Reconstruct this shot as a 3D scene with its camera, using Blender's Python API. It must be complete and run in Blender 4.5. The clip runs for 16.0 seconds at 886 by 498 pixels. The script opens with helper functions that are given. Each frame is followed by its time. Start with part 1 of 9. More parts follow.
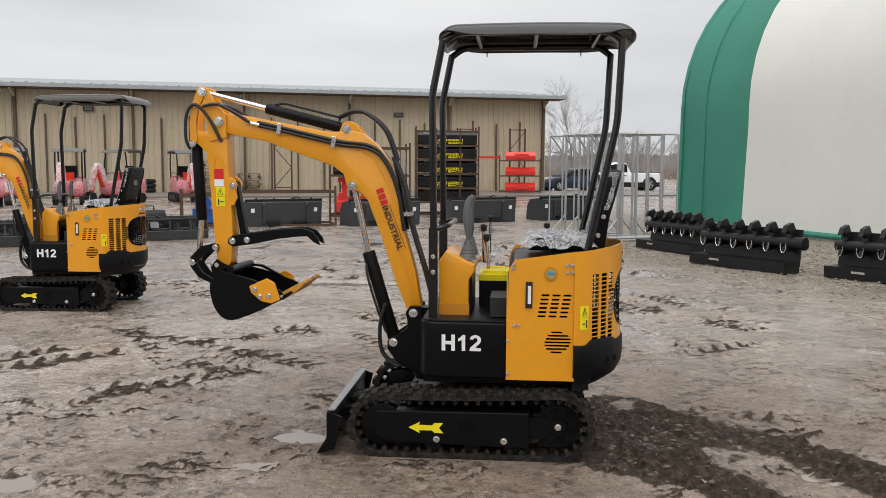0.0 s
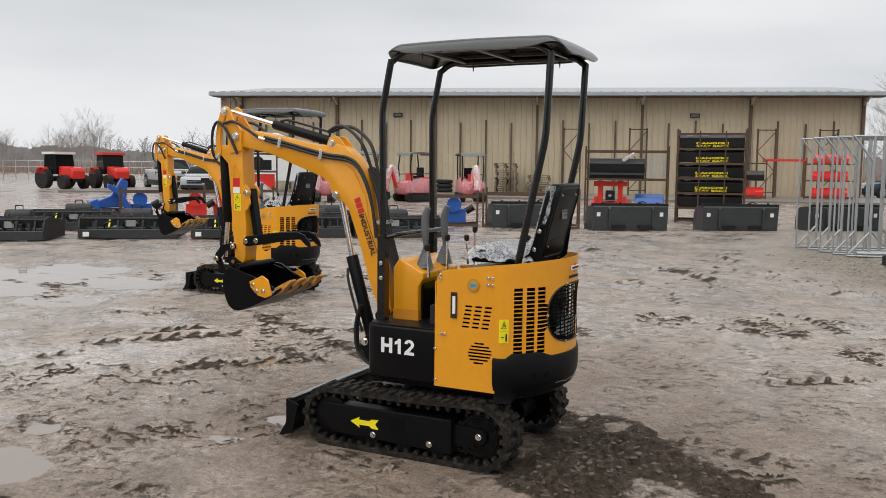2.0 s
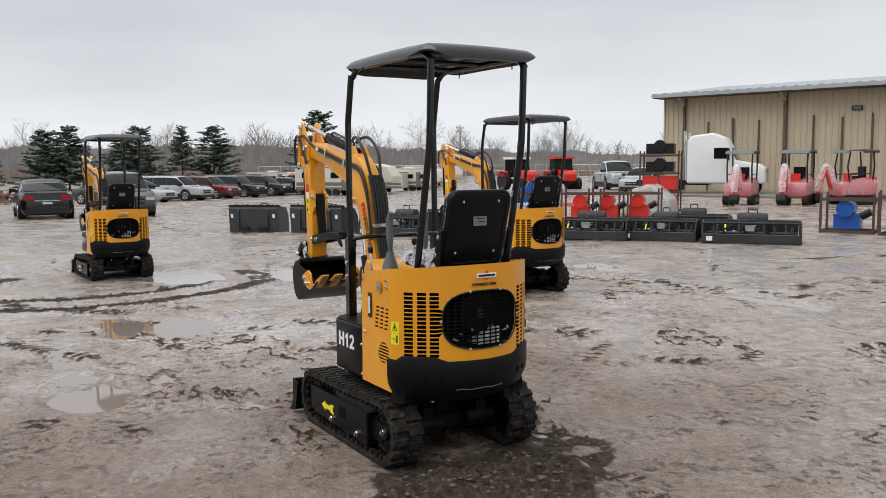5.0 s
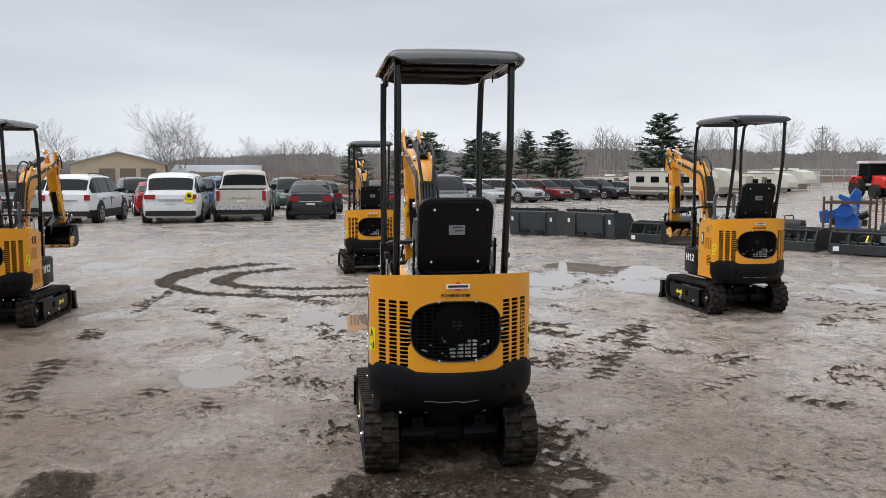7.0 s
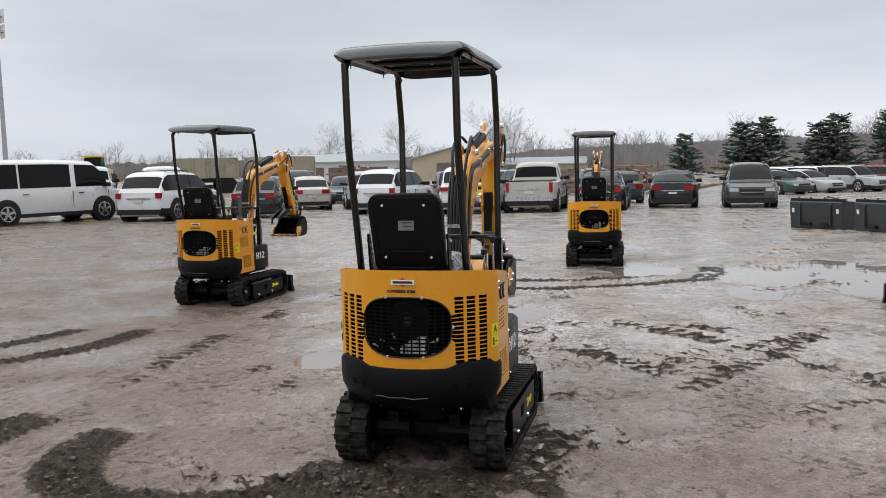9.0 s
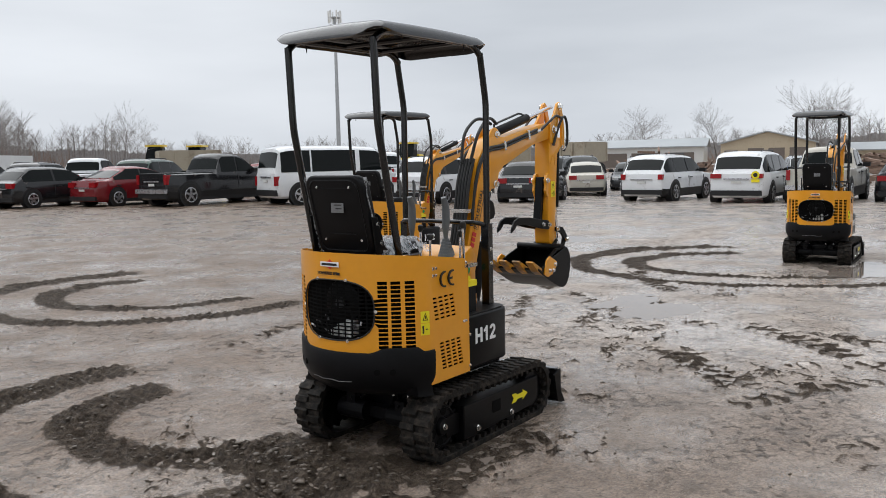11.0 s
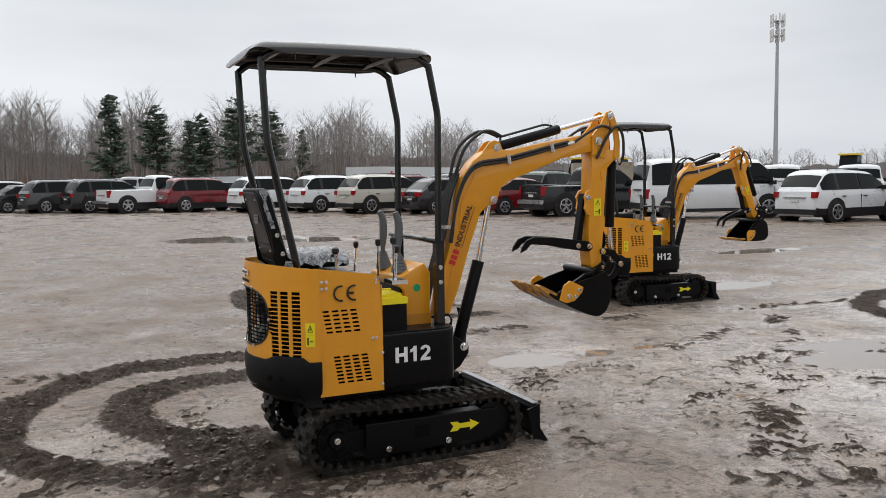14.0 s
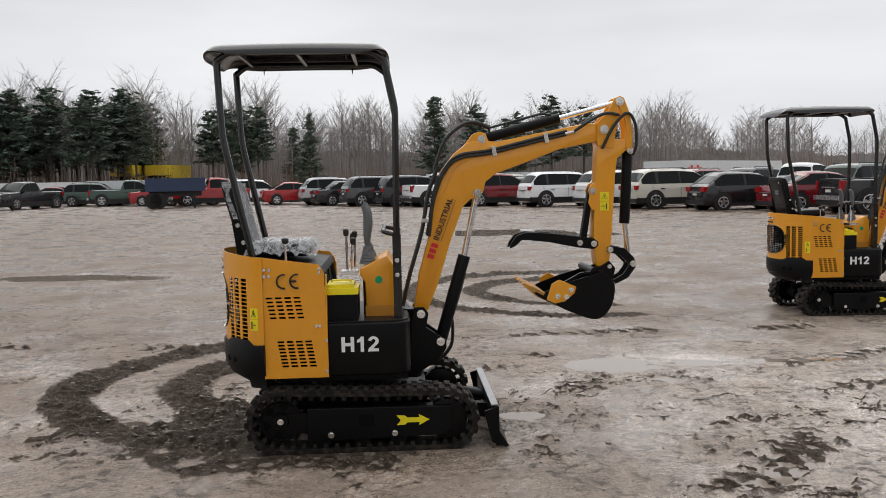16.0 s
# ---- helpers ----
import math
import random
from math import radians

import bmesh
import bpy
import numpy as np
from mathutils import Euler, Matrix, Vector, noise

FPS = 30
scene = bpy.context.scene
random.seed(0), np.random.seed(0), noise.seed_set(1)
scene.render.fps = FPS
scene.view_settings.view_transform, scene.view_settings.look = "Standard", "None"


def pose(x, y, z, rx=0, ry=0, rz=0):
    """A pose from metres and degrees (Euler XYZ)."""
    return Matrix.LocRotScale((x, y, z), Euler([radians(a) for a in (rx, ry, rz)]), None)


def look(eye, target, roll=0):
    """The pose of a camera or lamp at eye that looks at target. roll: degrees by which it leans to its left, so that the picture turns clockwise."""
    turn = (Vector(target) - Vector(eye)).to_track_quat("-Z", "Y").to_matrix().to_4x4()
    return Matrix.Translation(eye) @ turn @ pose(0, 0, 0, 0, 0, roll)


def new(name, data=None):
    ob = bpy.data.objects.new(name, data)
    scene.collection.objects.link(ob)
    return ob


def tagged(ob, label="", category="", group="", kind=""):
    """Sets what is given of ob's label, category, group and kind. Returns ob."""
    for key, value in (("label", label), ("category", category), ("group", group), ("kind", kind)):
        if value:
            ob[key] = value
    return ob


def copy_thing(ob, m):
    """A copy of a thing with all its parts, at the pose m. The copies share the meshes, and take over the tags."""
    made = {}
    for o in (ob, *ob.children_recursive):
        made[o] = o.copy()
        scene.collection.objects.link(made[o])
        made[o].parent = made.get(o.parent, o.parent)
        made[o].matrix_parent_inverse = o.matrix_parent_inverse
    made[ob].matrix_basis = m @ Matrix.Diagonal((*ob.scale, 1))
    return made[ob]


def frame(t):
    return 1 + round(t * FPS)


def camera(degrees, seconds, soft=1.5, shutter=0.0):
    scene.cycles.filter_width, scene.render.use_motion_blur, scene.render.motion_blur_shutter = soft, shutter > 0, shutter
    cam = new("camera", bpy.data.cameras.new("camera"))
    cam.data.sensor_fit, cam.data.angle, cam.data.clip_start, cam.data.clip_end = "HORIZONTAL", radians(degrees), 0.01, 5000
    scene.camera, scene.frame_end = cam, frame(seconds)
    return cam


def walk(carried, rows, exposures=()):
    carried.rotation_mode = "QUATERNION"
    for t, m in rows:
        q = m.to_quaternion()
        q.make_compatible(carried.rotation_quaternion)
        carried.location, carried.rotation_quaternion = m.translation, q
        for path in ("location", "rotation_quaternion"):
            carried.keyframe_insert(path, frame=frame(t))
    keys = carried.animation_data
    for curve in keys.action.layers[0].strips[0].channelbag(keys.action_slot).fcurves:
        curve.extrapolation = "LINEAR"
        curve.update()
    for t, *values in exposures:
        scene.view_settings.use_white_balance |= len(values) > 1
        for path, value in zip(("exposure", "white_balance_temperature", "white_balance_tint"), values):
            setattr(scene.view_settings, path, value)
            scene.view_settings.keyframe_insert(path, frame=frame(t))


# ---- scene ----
cam = camera(54.88, 16.0, soft=0.8)
PATH = [
    (0.0, -0.218, 4.642, 1.463, -5.45, -0.24, 185.05),
    (0.5, -0.739, 4.700, 1.501, -5.56, -0.40, 190.54),
    (1.0, -1.207, 4.581, 1.475, -5.56, -0.65, 195.91),
    (1.5, -1.666, 4.423, 1.475, -5.52, -0.69, 201.38),
    (2.0, -2.141, 4.297, 1.537, -5.53, -0.63, 206.51),
    (2.5, -2.525, 4.032, 1.527, -5.56, -0.50, 211.67),
    (3.0, -2.924, 3.772, 1.516, -5.67, -0.19, 216.81),
    (3.5, -3.329, 3.509, 1.563, -5.80, -0.01, 221.93),
    (4.0, -3.657, 3.119, 1.561, -5.82, 0.20, 227.63),
    (4.2, -3.793, 2.996, 1.562, -5.76, 0.23, 229.79),
    (6.3, -4.900, 1.331, 1.595, -5.31, 0.20, 253.49),
    (6.5, -4.890, 1.134, 1.562, -5.29, 0.13, 255.92),
    (7.0, -4.922, 0.651, 1.588, -5.23, 0.05, 262.08),
    (7.5, -5.008, 0.171, 1.611, -5.24, 0.04, 268.35),
    (8.0, -4.923, -0.305, 1.570, -5.32, 0.28, 274.01),
    (8.5, -4.836, -0.787, 1.562, -5.42, 0.68, 279.47),
    (9.0, -4.756, -1.260, 1.588, -5.61, 1.25, 284.67),
    (9.2, -4.673, -1.436, 1.552, -5.64, 1.39, 286.75),
    (11.3, -3.723, -3.177, 1.529, -5.95, 0.80, 308.68),
    (11.5, -3.642, -3.352, 1.562, -5.80, 0.49, 310.58),
    (12.0, -3.343, -3.622, 1.537, -5.49, 0.32, 315.39),
    (12.5, -2.932, -3.847, 1.534, -5.28, 0.32, 320.21),
    (13.0, -2.559, -4.159, 1.532, -5.00, 0.44, 325.23),
    (13.5, -2.130, -4.336, 1.488, -4.81, 0.60, 330.33),
    (14.0, -1.704, -4.511, 1.493, -4.74, 0.86, 335.20),
    (14.5, -1.243, -4.727, 1.501, -4.68, 0.94, 340.48),
    (15.0, -0.752, -4.806, 1.446, -4.61, 1.11, 345.95),
    (15.5, -0.255, -4.902, 1.426, -4.56, 1.15, 351.44),
    (16.0, 0.229, -4.940, 1.444, -4.67, 1.17, 356.99),
]
walk(cam, [(t, pose(x, y, z, 90 + pitch, roll, yaw)) for t, x, y, z, pitch, roll, yaw in PATH],
     [(0, 0.0, 6560, 10), (4, 0.0, 6420, 9), (7, 0.0, 6250, 9), (9, 0.0, 6230, 9), (12.5, 0.0, 6250, 9), (16, 0.0, 6520, 10)])

# ---- world and light: an overcast winter day ----
world = bpy.data.worlds.new("overcast_sky")
scene.world = world
world.use_nodes = True
wn, wl = world.node_tree.nodes, world.node_tree.links
wn.clear()
w_out = wn.new("ShaderNodeOutputWorld")
w_bg = wn.new("ShaderNodeBackground")
w_sky = wn.new("ShaderNodeTexSky")
w_sky.sky_type, w_sky.sun_disc = "NISHITA", False
w_sky.sun_elevation, w_sky.sun_rotation = radians(68), radians(6)
w_hsv = wn.new("ShaderNodeHueSaturation")
w_hsv.inputs["Saturation"].default_value = 0.06
w_hsv.inputs["Value"].default_value = 0.35
w_tc = wn.new("ShaderNodeTexCoord")
w_map = wn.new("ShaderNodeMapping")
w_map.inputs["Scale"].default_value = (1.0, 1.0, 5.0)
w_noise = wn.new("ShaderNodeTexNoise")
w_noise.inputs["Scale"].default_value = 1.6
w_noise.inputs["Detail"].default_value = 5
w_noise.inputs["Roughness"].default_value = 0.45
w_ramp = wn.new("ShaderNodeValToRGB")
w_ramp.color_ramp.elements[0].position, w_ramp.color_ramp.elements[0].color = 0.30, (5.3, 5.5, 5.8, 1)
w_ramp.color_ramp.elements[1].position, w_ramp.color_ramp.elements[1].color = 0.72, (7.9, 8.0, 8.2, 1)
w_mix = wn.new("ShaderNodeMix")
w_mix.data_type = "RGBA"
w_mix.inputs["Factor"].default_value = 0.85
wl.new(w_tc.outputs["Generated"], w_map.inputs["Vector"])
wl.new(w_map.outputs["Vector"], w_noise.inputs["Vector"])
wl.new(w_noise.outputs["Fac"], w_ramp.inputs["Fac"])
wl.new(w_sky.outputs["Color"], w_hsv.inputs["Color"])
wl.new(w_hsv.outputs["Color"], w_mix.inputs["A"])
wl.new(w_ramp.outputs["Color"], w_mix.inputs["B"])
wl.new(w_mix.outputs["Result"], w_bg.inputs["Color"])
w_bg.inputs["Strength"].default_value = 0.123
wl.new(w_bg.outputs["Background"], w_out.inputs["Surface"])

sun_data = bpy.data.lights.new("sun", "SUN")
sun_data.energy, sun_data.angle, sun_data.color = 2.6, radians(85), (1.0, 0.985, 0.96)
sun = new("sun", sun_data)
sun.matrix_basis = look((1.5, 15, 38), (0, 0, 0))


# ---- materials ----
def material(name, color, rough=0.5, metal=0.0, vary=0.15, scale=8.0, bump=0.0, bump_scale=60.0, coat=0.0, dirt=None, dirt_amount=0.0, spec=0.5, rough_vary=0.1):
    """A painted or plain surface with two scales of variation, dirt patches and fine relief."""
    m = bpy.data.materials.new(name)
    m.use_nodes = True
    n, l = m.node_tree.nodes, m.node_tree.links
    b = n["Principled BSDF"]
    tc = n.new("ShaderNodeTexCoord")
    big, small = n.new("ShaderNodeTexNoise"), n.new("ShaderNodeTexNoise")
    big.inputs["Scale"].default_value, big.inputs["Detail"].default_value = scale, 4
    small.inputs["Scale"].default_value, small.inputs["Detail"].default_value = scale * 9, 3
    for q in (big, small):
        l.new(tc.outputs["Object"], q.inputs["Vector"])
    mixn = n.new("ShaderNodeMath")
    mixn.operation = "MULTIPLY_ADD"
    mixn.inputs[1].default_value = 0.4
    l.new(small.outputs["Fac"], mixn.inputs[0])
    half = n.new("ShaderNodeMath")
    half.operation = "MULTIPLY"
    half.inputs[1].default_value = 0.6
    l.new(big.outputs["Fac"], half.inputs[0])
    l.new(half.outputs[0], mixn.inputs[2])
    ramp = n.new("ShaderNodeValToRGB")
    c = Vector(color[:3])
    ramp.color_ramp.elements[0].position, ramp.color_ramp.elements[1].position = 0.3, 0.7
    ramp.color_ramp.elements[0].color = (*(c * (1 - vary)), 1)
    ramp.color_ramp.elements[1].color = (*(c * (1 + vary)), 1)
    l.new(mixn.outputs[0], ramp.inputs["Fac"])
    out = ramp.outputs["Color"]
    if dirt:
        dn = n.new("ShaderNodeTexNoise")
        dn.inputs["Scale"].default_value, dn.inputs["Detail"].default_value = scale * 1.7, 8
        dn.inputs["Roughness"].default_value = 0.7
        l.new(tc.outputs["Object"], dn.inputs["Vector"])
        dr = n.new("ShaderNodeValToRGB")
        dr.color_ramp.elements[0].position = 0.62 - 0.35 * dirt_amount
        dr.color_ramp.elements[1].position = 0.78 - 0.25 * dirt_amount
        l.new(dn.outputs["Fac"], dr.inputs["Fac"])
        mx = n.new("ShaderNodeMix")
        mx.data_type = "RGBA"
        l.new(dr.outputs["Color"], mx.inputs["Factor"])
        l.new(out, mx.inputs["A"])
        mx.inputs["B"].default_value = (*dirt, 1)
        out = mx.outputs["Result"]
    l.new(out, b.inputs["Base Color"])
    rr = n.new("ShaderNodeMapRange")
    rr.inputs["To Min"].default_value, rr.inputs["To Max"].default_value = max(rough - rough_vary, 0.02), min(rough + rough_vary, 1)
    l.new(mixn.outputs[0], rr.inputs["Value"])
    l.new(rr.outputs["Result"], b.inputs["Roughness"])
    b.inputs["Metallic"].default_value = metal
    b.inputs["Specular IOR Level"].default_value = spec
    b.inputs["Coat Weight"].default_value = coat
    b.inputs["Coat Roughness"].default_value = 0.08
    if bump:
        bn = n.new("ShaderNodeTexNoise")
        bn.inputs["Scale"].default_value, bn.inputs["Detail"].default_value = bump_scale, 5
        l.new(tc.outputs["Object"], bn.inputs["Vector"])
        bp = n.new("ShaderNodeBump")
        bp.inputs["Strength"].default_value, bp.inputs["Distance"].default_value = bump, 0.01
        l.new(bn.outputs["Fac"], bp.inputs["Height"])
        l.new(bp.outputs["Normal"], b.inputs["Normal"])
    return m


M_YELLOW = material("yellow_paint", (0.78, 0.325, 0.010), 0.34, vary=0.05, scale=3, coat=0.35, bump=0.02, bump_scale=220)
M_YELLOW_DK = material("ochre_paint", (0.55, 0.22, 0.012), 0.38, vary=0.06, scale=3, coat=0.2)
M_BLACK = material("black_paint", (0.004, 0.004, 0.0045), 0.34, vary=0.2, scale=6, coat=0.0, spec=0.15, bump=0.03, bump_scale=160)
M_BLACK_SATIN = material("satin_black_cast", (0.005, 0.005, 0.006), 0.45, spec=0.15, vary=0.2, scale=5, bump=0.05, bump_scale=140)
M_CANOPY = material("canopy_black_steel", (0.0045, 0.0045, 0.005), 0.24, vary=0.15, scale=5, coat=0.4, spec=0.4, bump=0.02, bump_scale=120)
M_RUBBER = material("track_rubber", (0.010, 0.009, 0.008), 0.72, spec=0.2, vary=0.3, scale=14, bump=0.3, bump_scale=90, dirt=(0.05, 0.04, 0.032), dirt_amount=0.45)
M_PLASTIC = material("grey_plastic", (0.12, 0.125, 0.13), 0.5, vary=0.1, scale=12)
M_CHROME = material("chrome", (0.80, 0.80, 0.82), 0.12, 1.0, vary=0.04, scale=20, rough_vary=0.05)
M_ZINC = material("zinc_bolt", (0.80, 0.80, 0.78), 0.20, 1.0, vary=0.1, scale=40)
M_HOSE = material("hydraulic_hose", (0.014, 0.014, 0.014), 0.5, vary=0.2, scale=30, bump=0.1, bump_scale=300)
M_WHITE = material("white_decal", (0.82, 0.82, 0.82), 0.4, vary=0.02)
M_RED = material("red_decal", (0.62, 0.018, 0.02), 0.4, vary=0.04)
M_SAFETY = material("safety_yellow", (0.86, 0.72, 0.01), 0.4, vary=0.03)
M_GREEN = material("green_decal", (0.0, 0.32, 0.14), 0.4, vary=0.04)
M_BLUE = material("blue_decal", (0.05, 0.25, 0.45), 0.4, vary=0.04)
M_OLIVE = material("olive_decal", (0.36, 0.30, 0.10), 0.45, vary=0.15, scale=60)
M_TOOTH = material("worn_yellow_paint", (0.62, 0.28, 0.020), 0.45, vary=0.2, scale=9, dirt=(0.11, 0.075, 0.05), dirt_amount=0.55, bump=0.1, bump_scale=60)
M_TEXT = material("black_decal", (0.012, 0.011, 0.010), 0.5, vary=0.05)
M_TYPEPLATE = material("grey_type_plate", (0.20, 0.20, 0.205), 0.4, 0.3, vary=0.15, scale=40)
M_VINYL = material("black_vinyl", (0.005, 0.005, 0.006), 0.4, spec=0.2, vary=0.15, scale=14, bump=0.06, bump_scale=240)
# near-black for the punched screen, and for painted shade in hollows
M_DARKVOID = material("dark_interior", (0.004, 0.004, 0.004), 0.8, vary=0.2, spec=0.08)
M_ALU = material("cast_aluminium", (0.62, 0.62, 0.61), 0.42, 0.15, vary=0.2, scale=30, bump=0.1, bump_scale=120)
M_STEEL_HUB = material("dull_steel_hub", (0.05, 0.05, 0.052), 0.5, 0.5, vary=0.2, scale=20)
M_ENGINE = material("engine_metal", (0.30, 0.30, 0.31), 0.35, 0.7, vary=0.3, scale=20)


def film_material(name, tint=(0.85, 0.87, 0.9), clear=0.72, rough=0.16, grain=22, relief=0.8, spread=0.3):
    """Crumpled clear plastic film."""
    m = bpy.data.materials.new(name)
    m.use_nodes = True
    n, l = m.node_tree.nodes, m.node_tree.links
    b = n["Principled BSDF"]
    b.inputs["Base Color"].default_value = (*tint, 1)
    b.inputs["Roughness"].default_value = rough
    b.inputs["Specular IOR Level"].default_value = 0.8
    tc = n.new("ShaderNodeTexCoord")
    no = n.new("ShaderNodeTexNoise")
    no.inputs["Scale"].default_value, no.inputs["Detail"].default_value = grain, 4
    no.inputs["Distortion"].default_value = 1.5
    l.new(tc.outputs["Object"], no.inputs["Vector"])
    bp = n.new("ShaderNodeBump")
    bp.inputs["Strength"].default_value, bp.inputs["Distance"].default_value = relief, 0.02
    l.new(no.outputs["Fac"], bp.inputs["Height"])
    l.new(bp.outputs["Normal"], b.inputs["Normal"])
    r = n.new("ShaderNodeValToRGB")
    r.color_ramp.elements[0].position, r.color_ramp.elements[0].color = 0.42, (1 - clear, 1 - clear, 1 - clear, 1)
    r.color_ramp.elements[1].position, r.color_ramp.elements[1].color = 0.62, (min(1 + spread - clear, 1),) * 3 + (1,)
    l.new(no.outputs["Fac"], r.inputs["Fac"])
    l.new(r.outputs["Color"], b.inputs["Alpha"])
    return m


M_FILM = film_material("clear_film", clear=0.78)
M_GLASS = material("dark_glass", (0.008, 0.010, 0.010), 0.05, vary=0.1, spec=0.13, rough_vary=0.02)


# ---- mesh helpers ----
def part(name, bm, mat, parent=None, label="", smooth=False):
    """Links a bmesh as one mesh object under a thing or part."""
    me = bpy.data.meshes.new(name)
    bm.normal_update()
    bm.to_mesh(me)
    bm.free()
    for m in (mat if isinstance(mat, (list, tuple)) else [mat]):
        me.materials.append(m)
    if smooth:
        me.polygons.foreach_set("use_smooth", [True] * len(me.polygons))
        me.set_sharp_from_angle(angle=radians(38))
    ob = new(name, me)
    if parent:
        ob.parent = parent
    if label:
        ob["label"] = label
    return ob


def again(ob, parent=None, m=None):
    """The same mesh once more as another object."""
    o = new(ob.name.split(".")[0], ob.data)
    o.parent = parent or ob.parent
    if m is not None:
        o.matrix_basis = m
    if "label" in ob:
        o["label"] = ob["label"]
    return o


def empty(name, label, category, group="", m=None, kind=""):
    e = tagged(new(name), label, category, group, kind)
    e.empty_display_size = 0.1
    if m is not None:
        e.matrix_basis = m
    return e


def bevelled(bm, width, segments=2, angle=30):
    if width > 0:
        edges = [e for e in bm.edges if len(e.link_faces) == 2 and e.calc_face_angle(0) > radians(angle)]
        bmesh.ops.bevel(bm, geom=edges, offset=width, segments=segments, affect="EDGES", clamp_overlap=True, profile=0.5)
    return bm


def add_box(bm, x0, y0, z0, x1, y1, z1, m=None):
    v = [bm.verts.new(p) for p in ((x0, y0, z0), (x1, y0, z0), (x1, y1, z0), (x0, y1, z0), (x0, y0, z1), (x1, y0, z1), (x1, y1, z1), (x0, y1, z1))]
    for f in ((3, 2, 1, 0), (4, 5, 6, 7), (0, 1, 5, 4), (1, 2, 6, 5), (2, 3, 7, 6), (3, 0, 4, 7)):
        bm.faces.new([v[i] for i in f])
    if m is not None:
        bmesh.ops.transform(bm, matrix=m, verts=v)
    return v


def box(x0, y0, z0, x1, y1, z1, bevel=0.0, segments=2, m=None):
    bm = bmesh.new()
    add_box(bm, x0, y0, z0, x1, y1, z1, m)
    return bevelled(bm, bevel, segments)


def add_prism(bm, outline, y0, y1, axis="y"):
    """Extrudes an outline of (x, z) from y0 to y1; axis x: outline of (y, z); axis z: outline of (x, y)."""
    def at(p, d):
        return (p[0], d, p[1]) if axis == "y" else (d, p[0], p[1]) if axis == "x" else (p[0], p[1], d)
    a = [bm.verts.new(at(p, y0)) for p in outline]
    b = [bm.verts.new(at(p, y1)) for p in outline]
    k = len(outline)
    f = [bm.faces.new(a), bm.faces.new(b[::-1])]
    for i in range(k):
        f.append(bm.faces.new((a[i], b[i], b[(i + 1) % k], a[(i + 1) % k])))
    bmesh.ops.recalc_face_normals(bm, faces=f)
    return f


def prism(outline, y0, y1, bevel=0.0, axis="y", segments=2):
    bm = bmesh.new()
    add_prism(bm, outline, y0, y1, axis)
    return bevelled(bm, bevel, segments)


def add_rod(bm, p, q, r, r2=None, sides=12):
    """A round bar from p to q."""
    p, q = Vector(p), Vector(q)
    d = q - p
    rot = d.to_track_quat("Z", "Y").to_matrix().to_4x4()
    m = Matrix.Translation((p + q) / 2) @ rot
    return bmesh.ops.create_cone(bm, cap_ends=True, segments=sides, radius1=r, radius2=r if r2 is None else r2, depth=d.length, matrix=m)["verts"]


def rod(p, q, r, r2=None, sides=12, bevel=0.0):
    bm = bmesh.new()
    add_rod(bm, p, q, r, r2, sides)
    return bevelled(bm, bevel, 2)


def spline(points, steps=6, closed=False):
    """A smooth line through points."""
    pts = [Vector(p) for p in points]
    k, out = len(pts), []
    rng = range(k if closed else k - 1)
    for i in rng:
        p0 = pts[(i - 1) % k] if closed or i > 0 else pts[0] * 2 - pts[1]
        p1, p2 = pts[i], pts[(i + 1) % k]
        p3 = pts[(i + 2) % k] if closed or i + 2 < k else pts[-1] * 2 - pts[-2]
        for s in range(steps):
            t = s / steps
            out.append(0.5 * ((2 * p1) + (p2 - p0) * t + (2 * p0 - 5 * p1 + 4 * p2 - p3) * t * t + (3 * p1 - p0 - 3 * p2 + p3) * t ** 3))
    if not closed:
        out.append(pts[-1])
    return out


def rounded_path(points, r, steps=4):
    """Straight pieces with rounded corners."""
    pts = [Vector(p) for p in points]
    out = [pts[0]]
    for i in range(1, len(pts) - 1):
        a, b, c = pts[i - 1], pts[i], pts[i + 1]
        u, w = (a - b), (c - b)
        d = min(r, u.length / 2, w.length / 2)
        p, q = b + u.normalized() * d, b + w.normalized() * d
        for s in range(steps + 1):
            t = s / steps
            out.append(p.lerp(b, t).lerp(b.lerp(q, t), t))
    out.append(pts[-1])
    return out


def add_tube(bm, path, r, sides=8, radii=None, closed=False):
    path = [Vector(p) for p in path]
    k = len(path)
    rings, prev = [], None
    for i, p in enumerate(path):
        if closed:
            d = path[(i + 1) % k] - path[i - 1]
        else:
            d = path[min(i + 1, k - 1)] - path[max(i - 1, 0)]
        d.normalize()
        if prev is None:
            u = d.orthogonal().normalized()
        else:
            u = (prev - d * prev.dot(d)).normalized()
        prev = u
        w = d.cross(u)
        rad = radii[i] if radii else r
        rings.append([bm.verts.new(p + (u * math.cos(a) + w * math.sin(a)) * rad) for a in (2 * math.pi * j / sides for j in range(sides))])
    for i in range(k if closed else k - 1):
        a, b = rings[i], rings[(i + 1) % k]
        for j in range(sides):
            bm.faces.new((a[j], a[(j + 1) % sides], b[(j + 1) % sides], b[j]))
    if not closed:
        bm.faces.new(rings[0][::-1])
        bm.faces.new(rings[-1])
    return rings


def tube(path, r, sides=8, radii=None, closed=False):
    bm = bmesh.new()
    add_tube(bm, path, r, sides, radii, closed)
    return bm


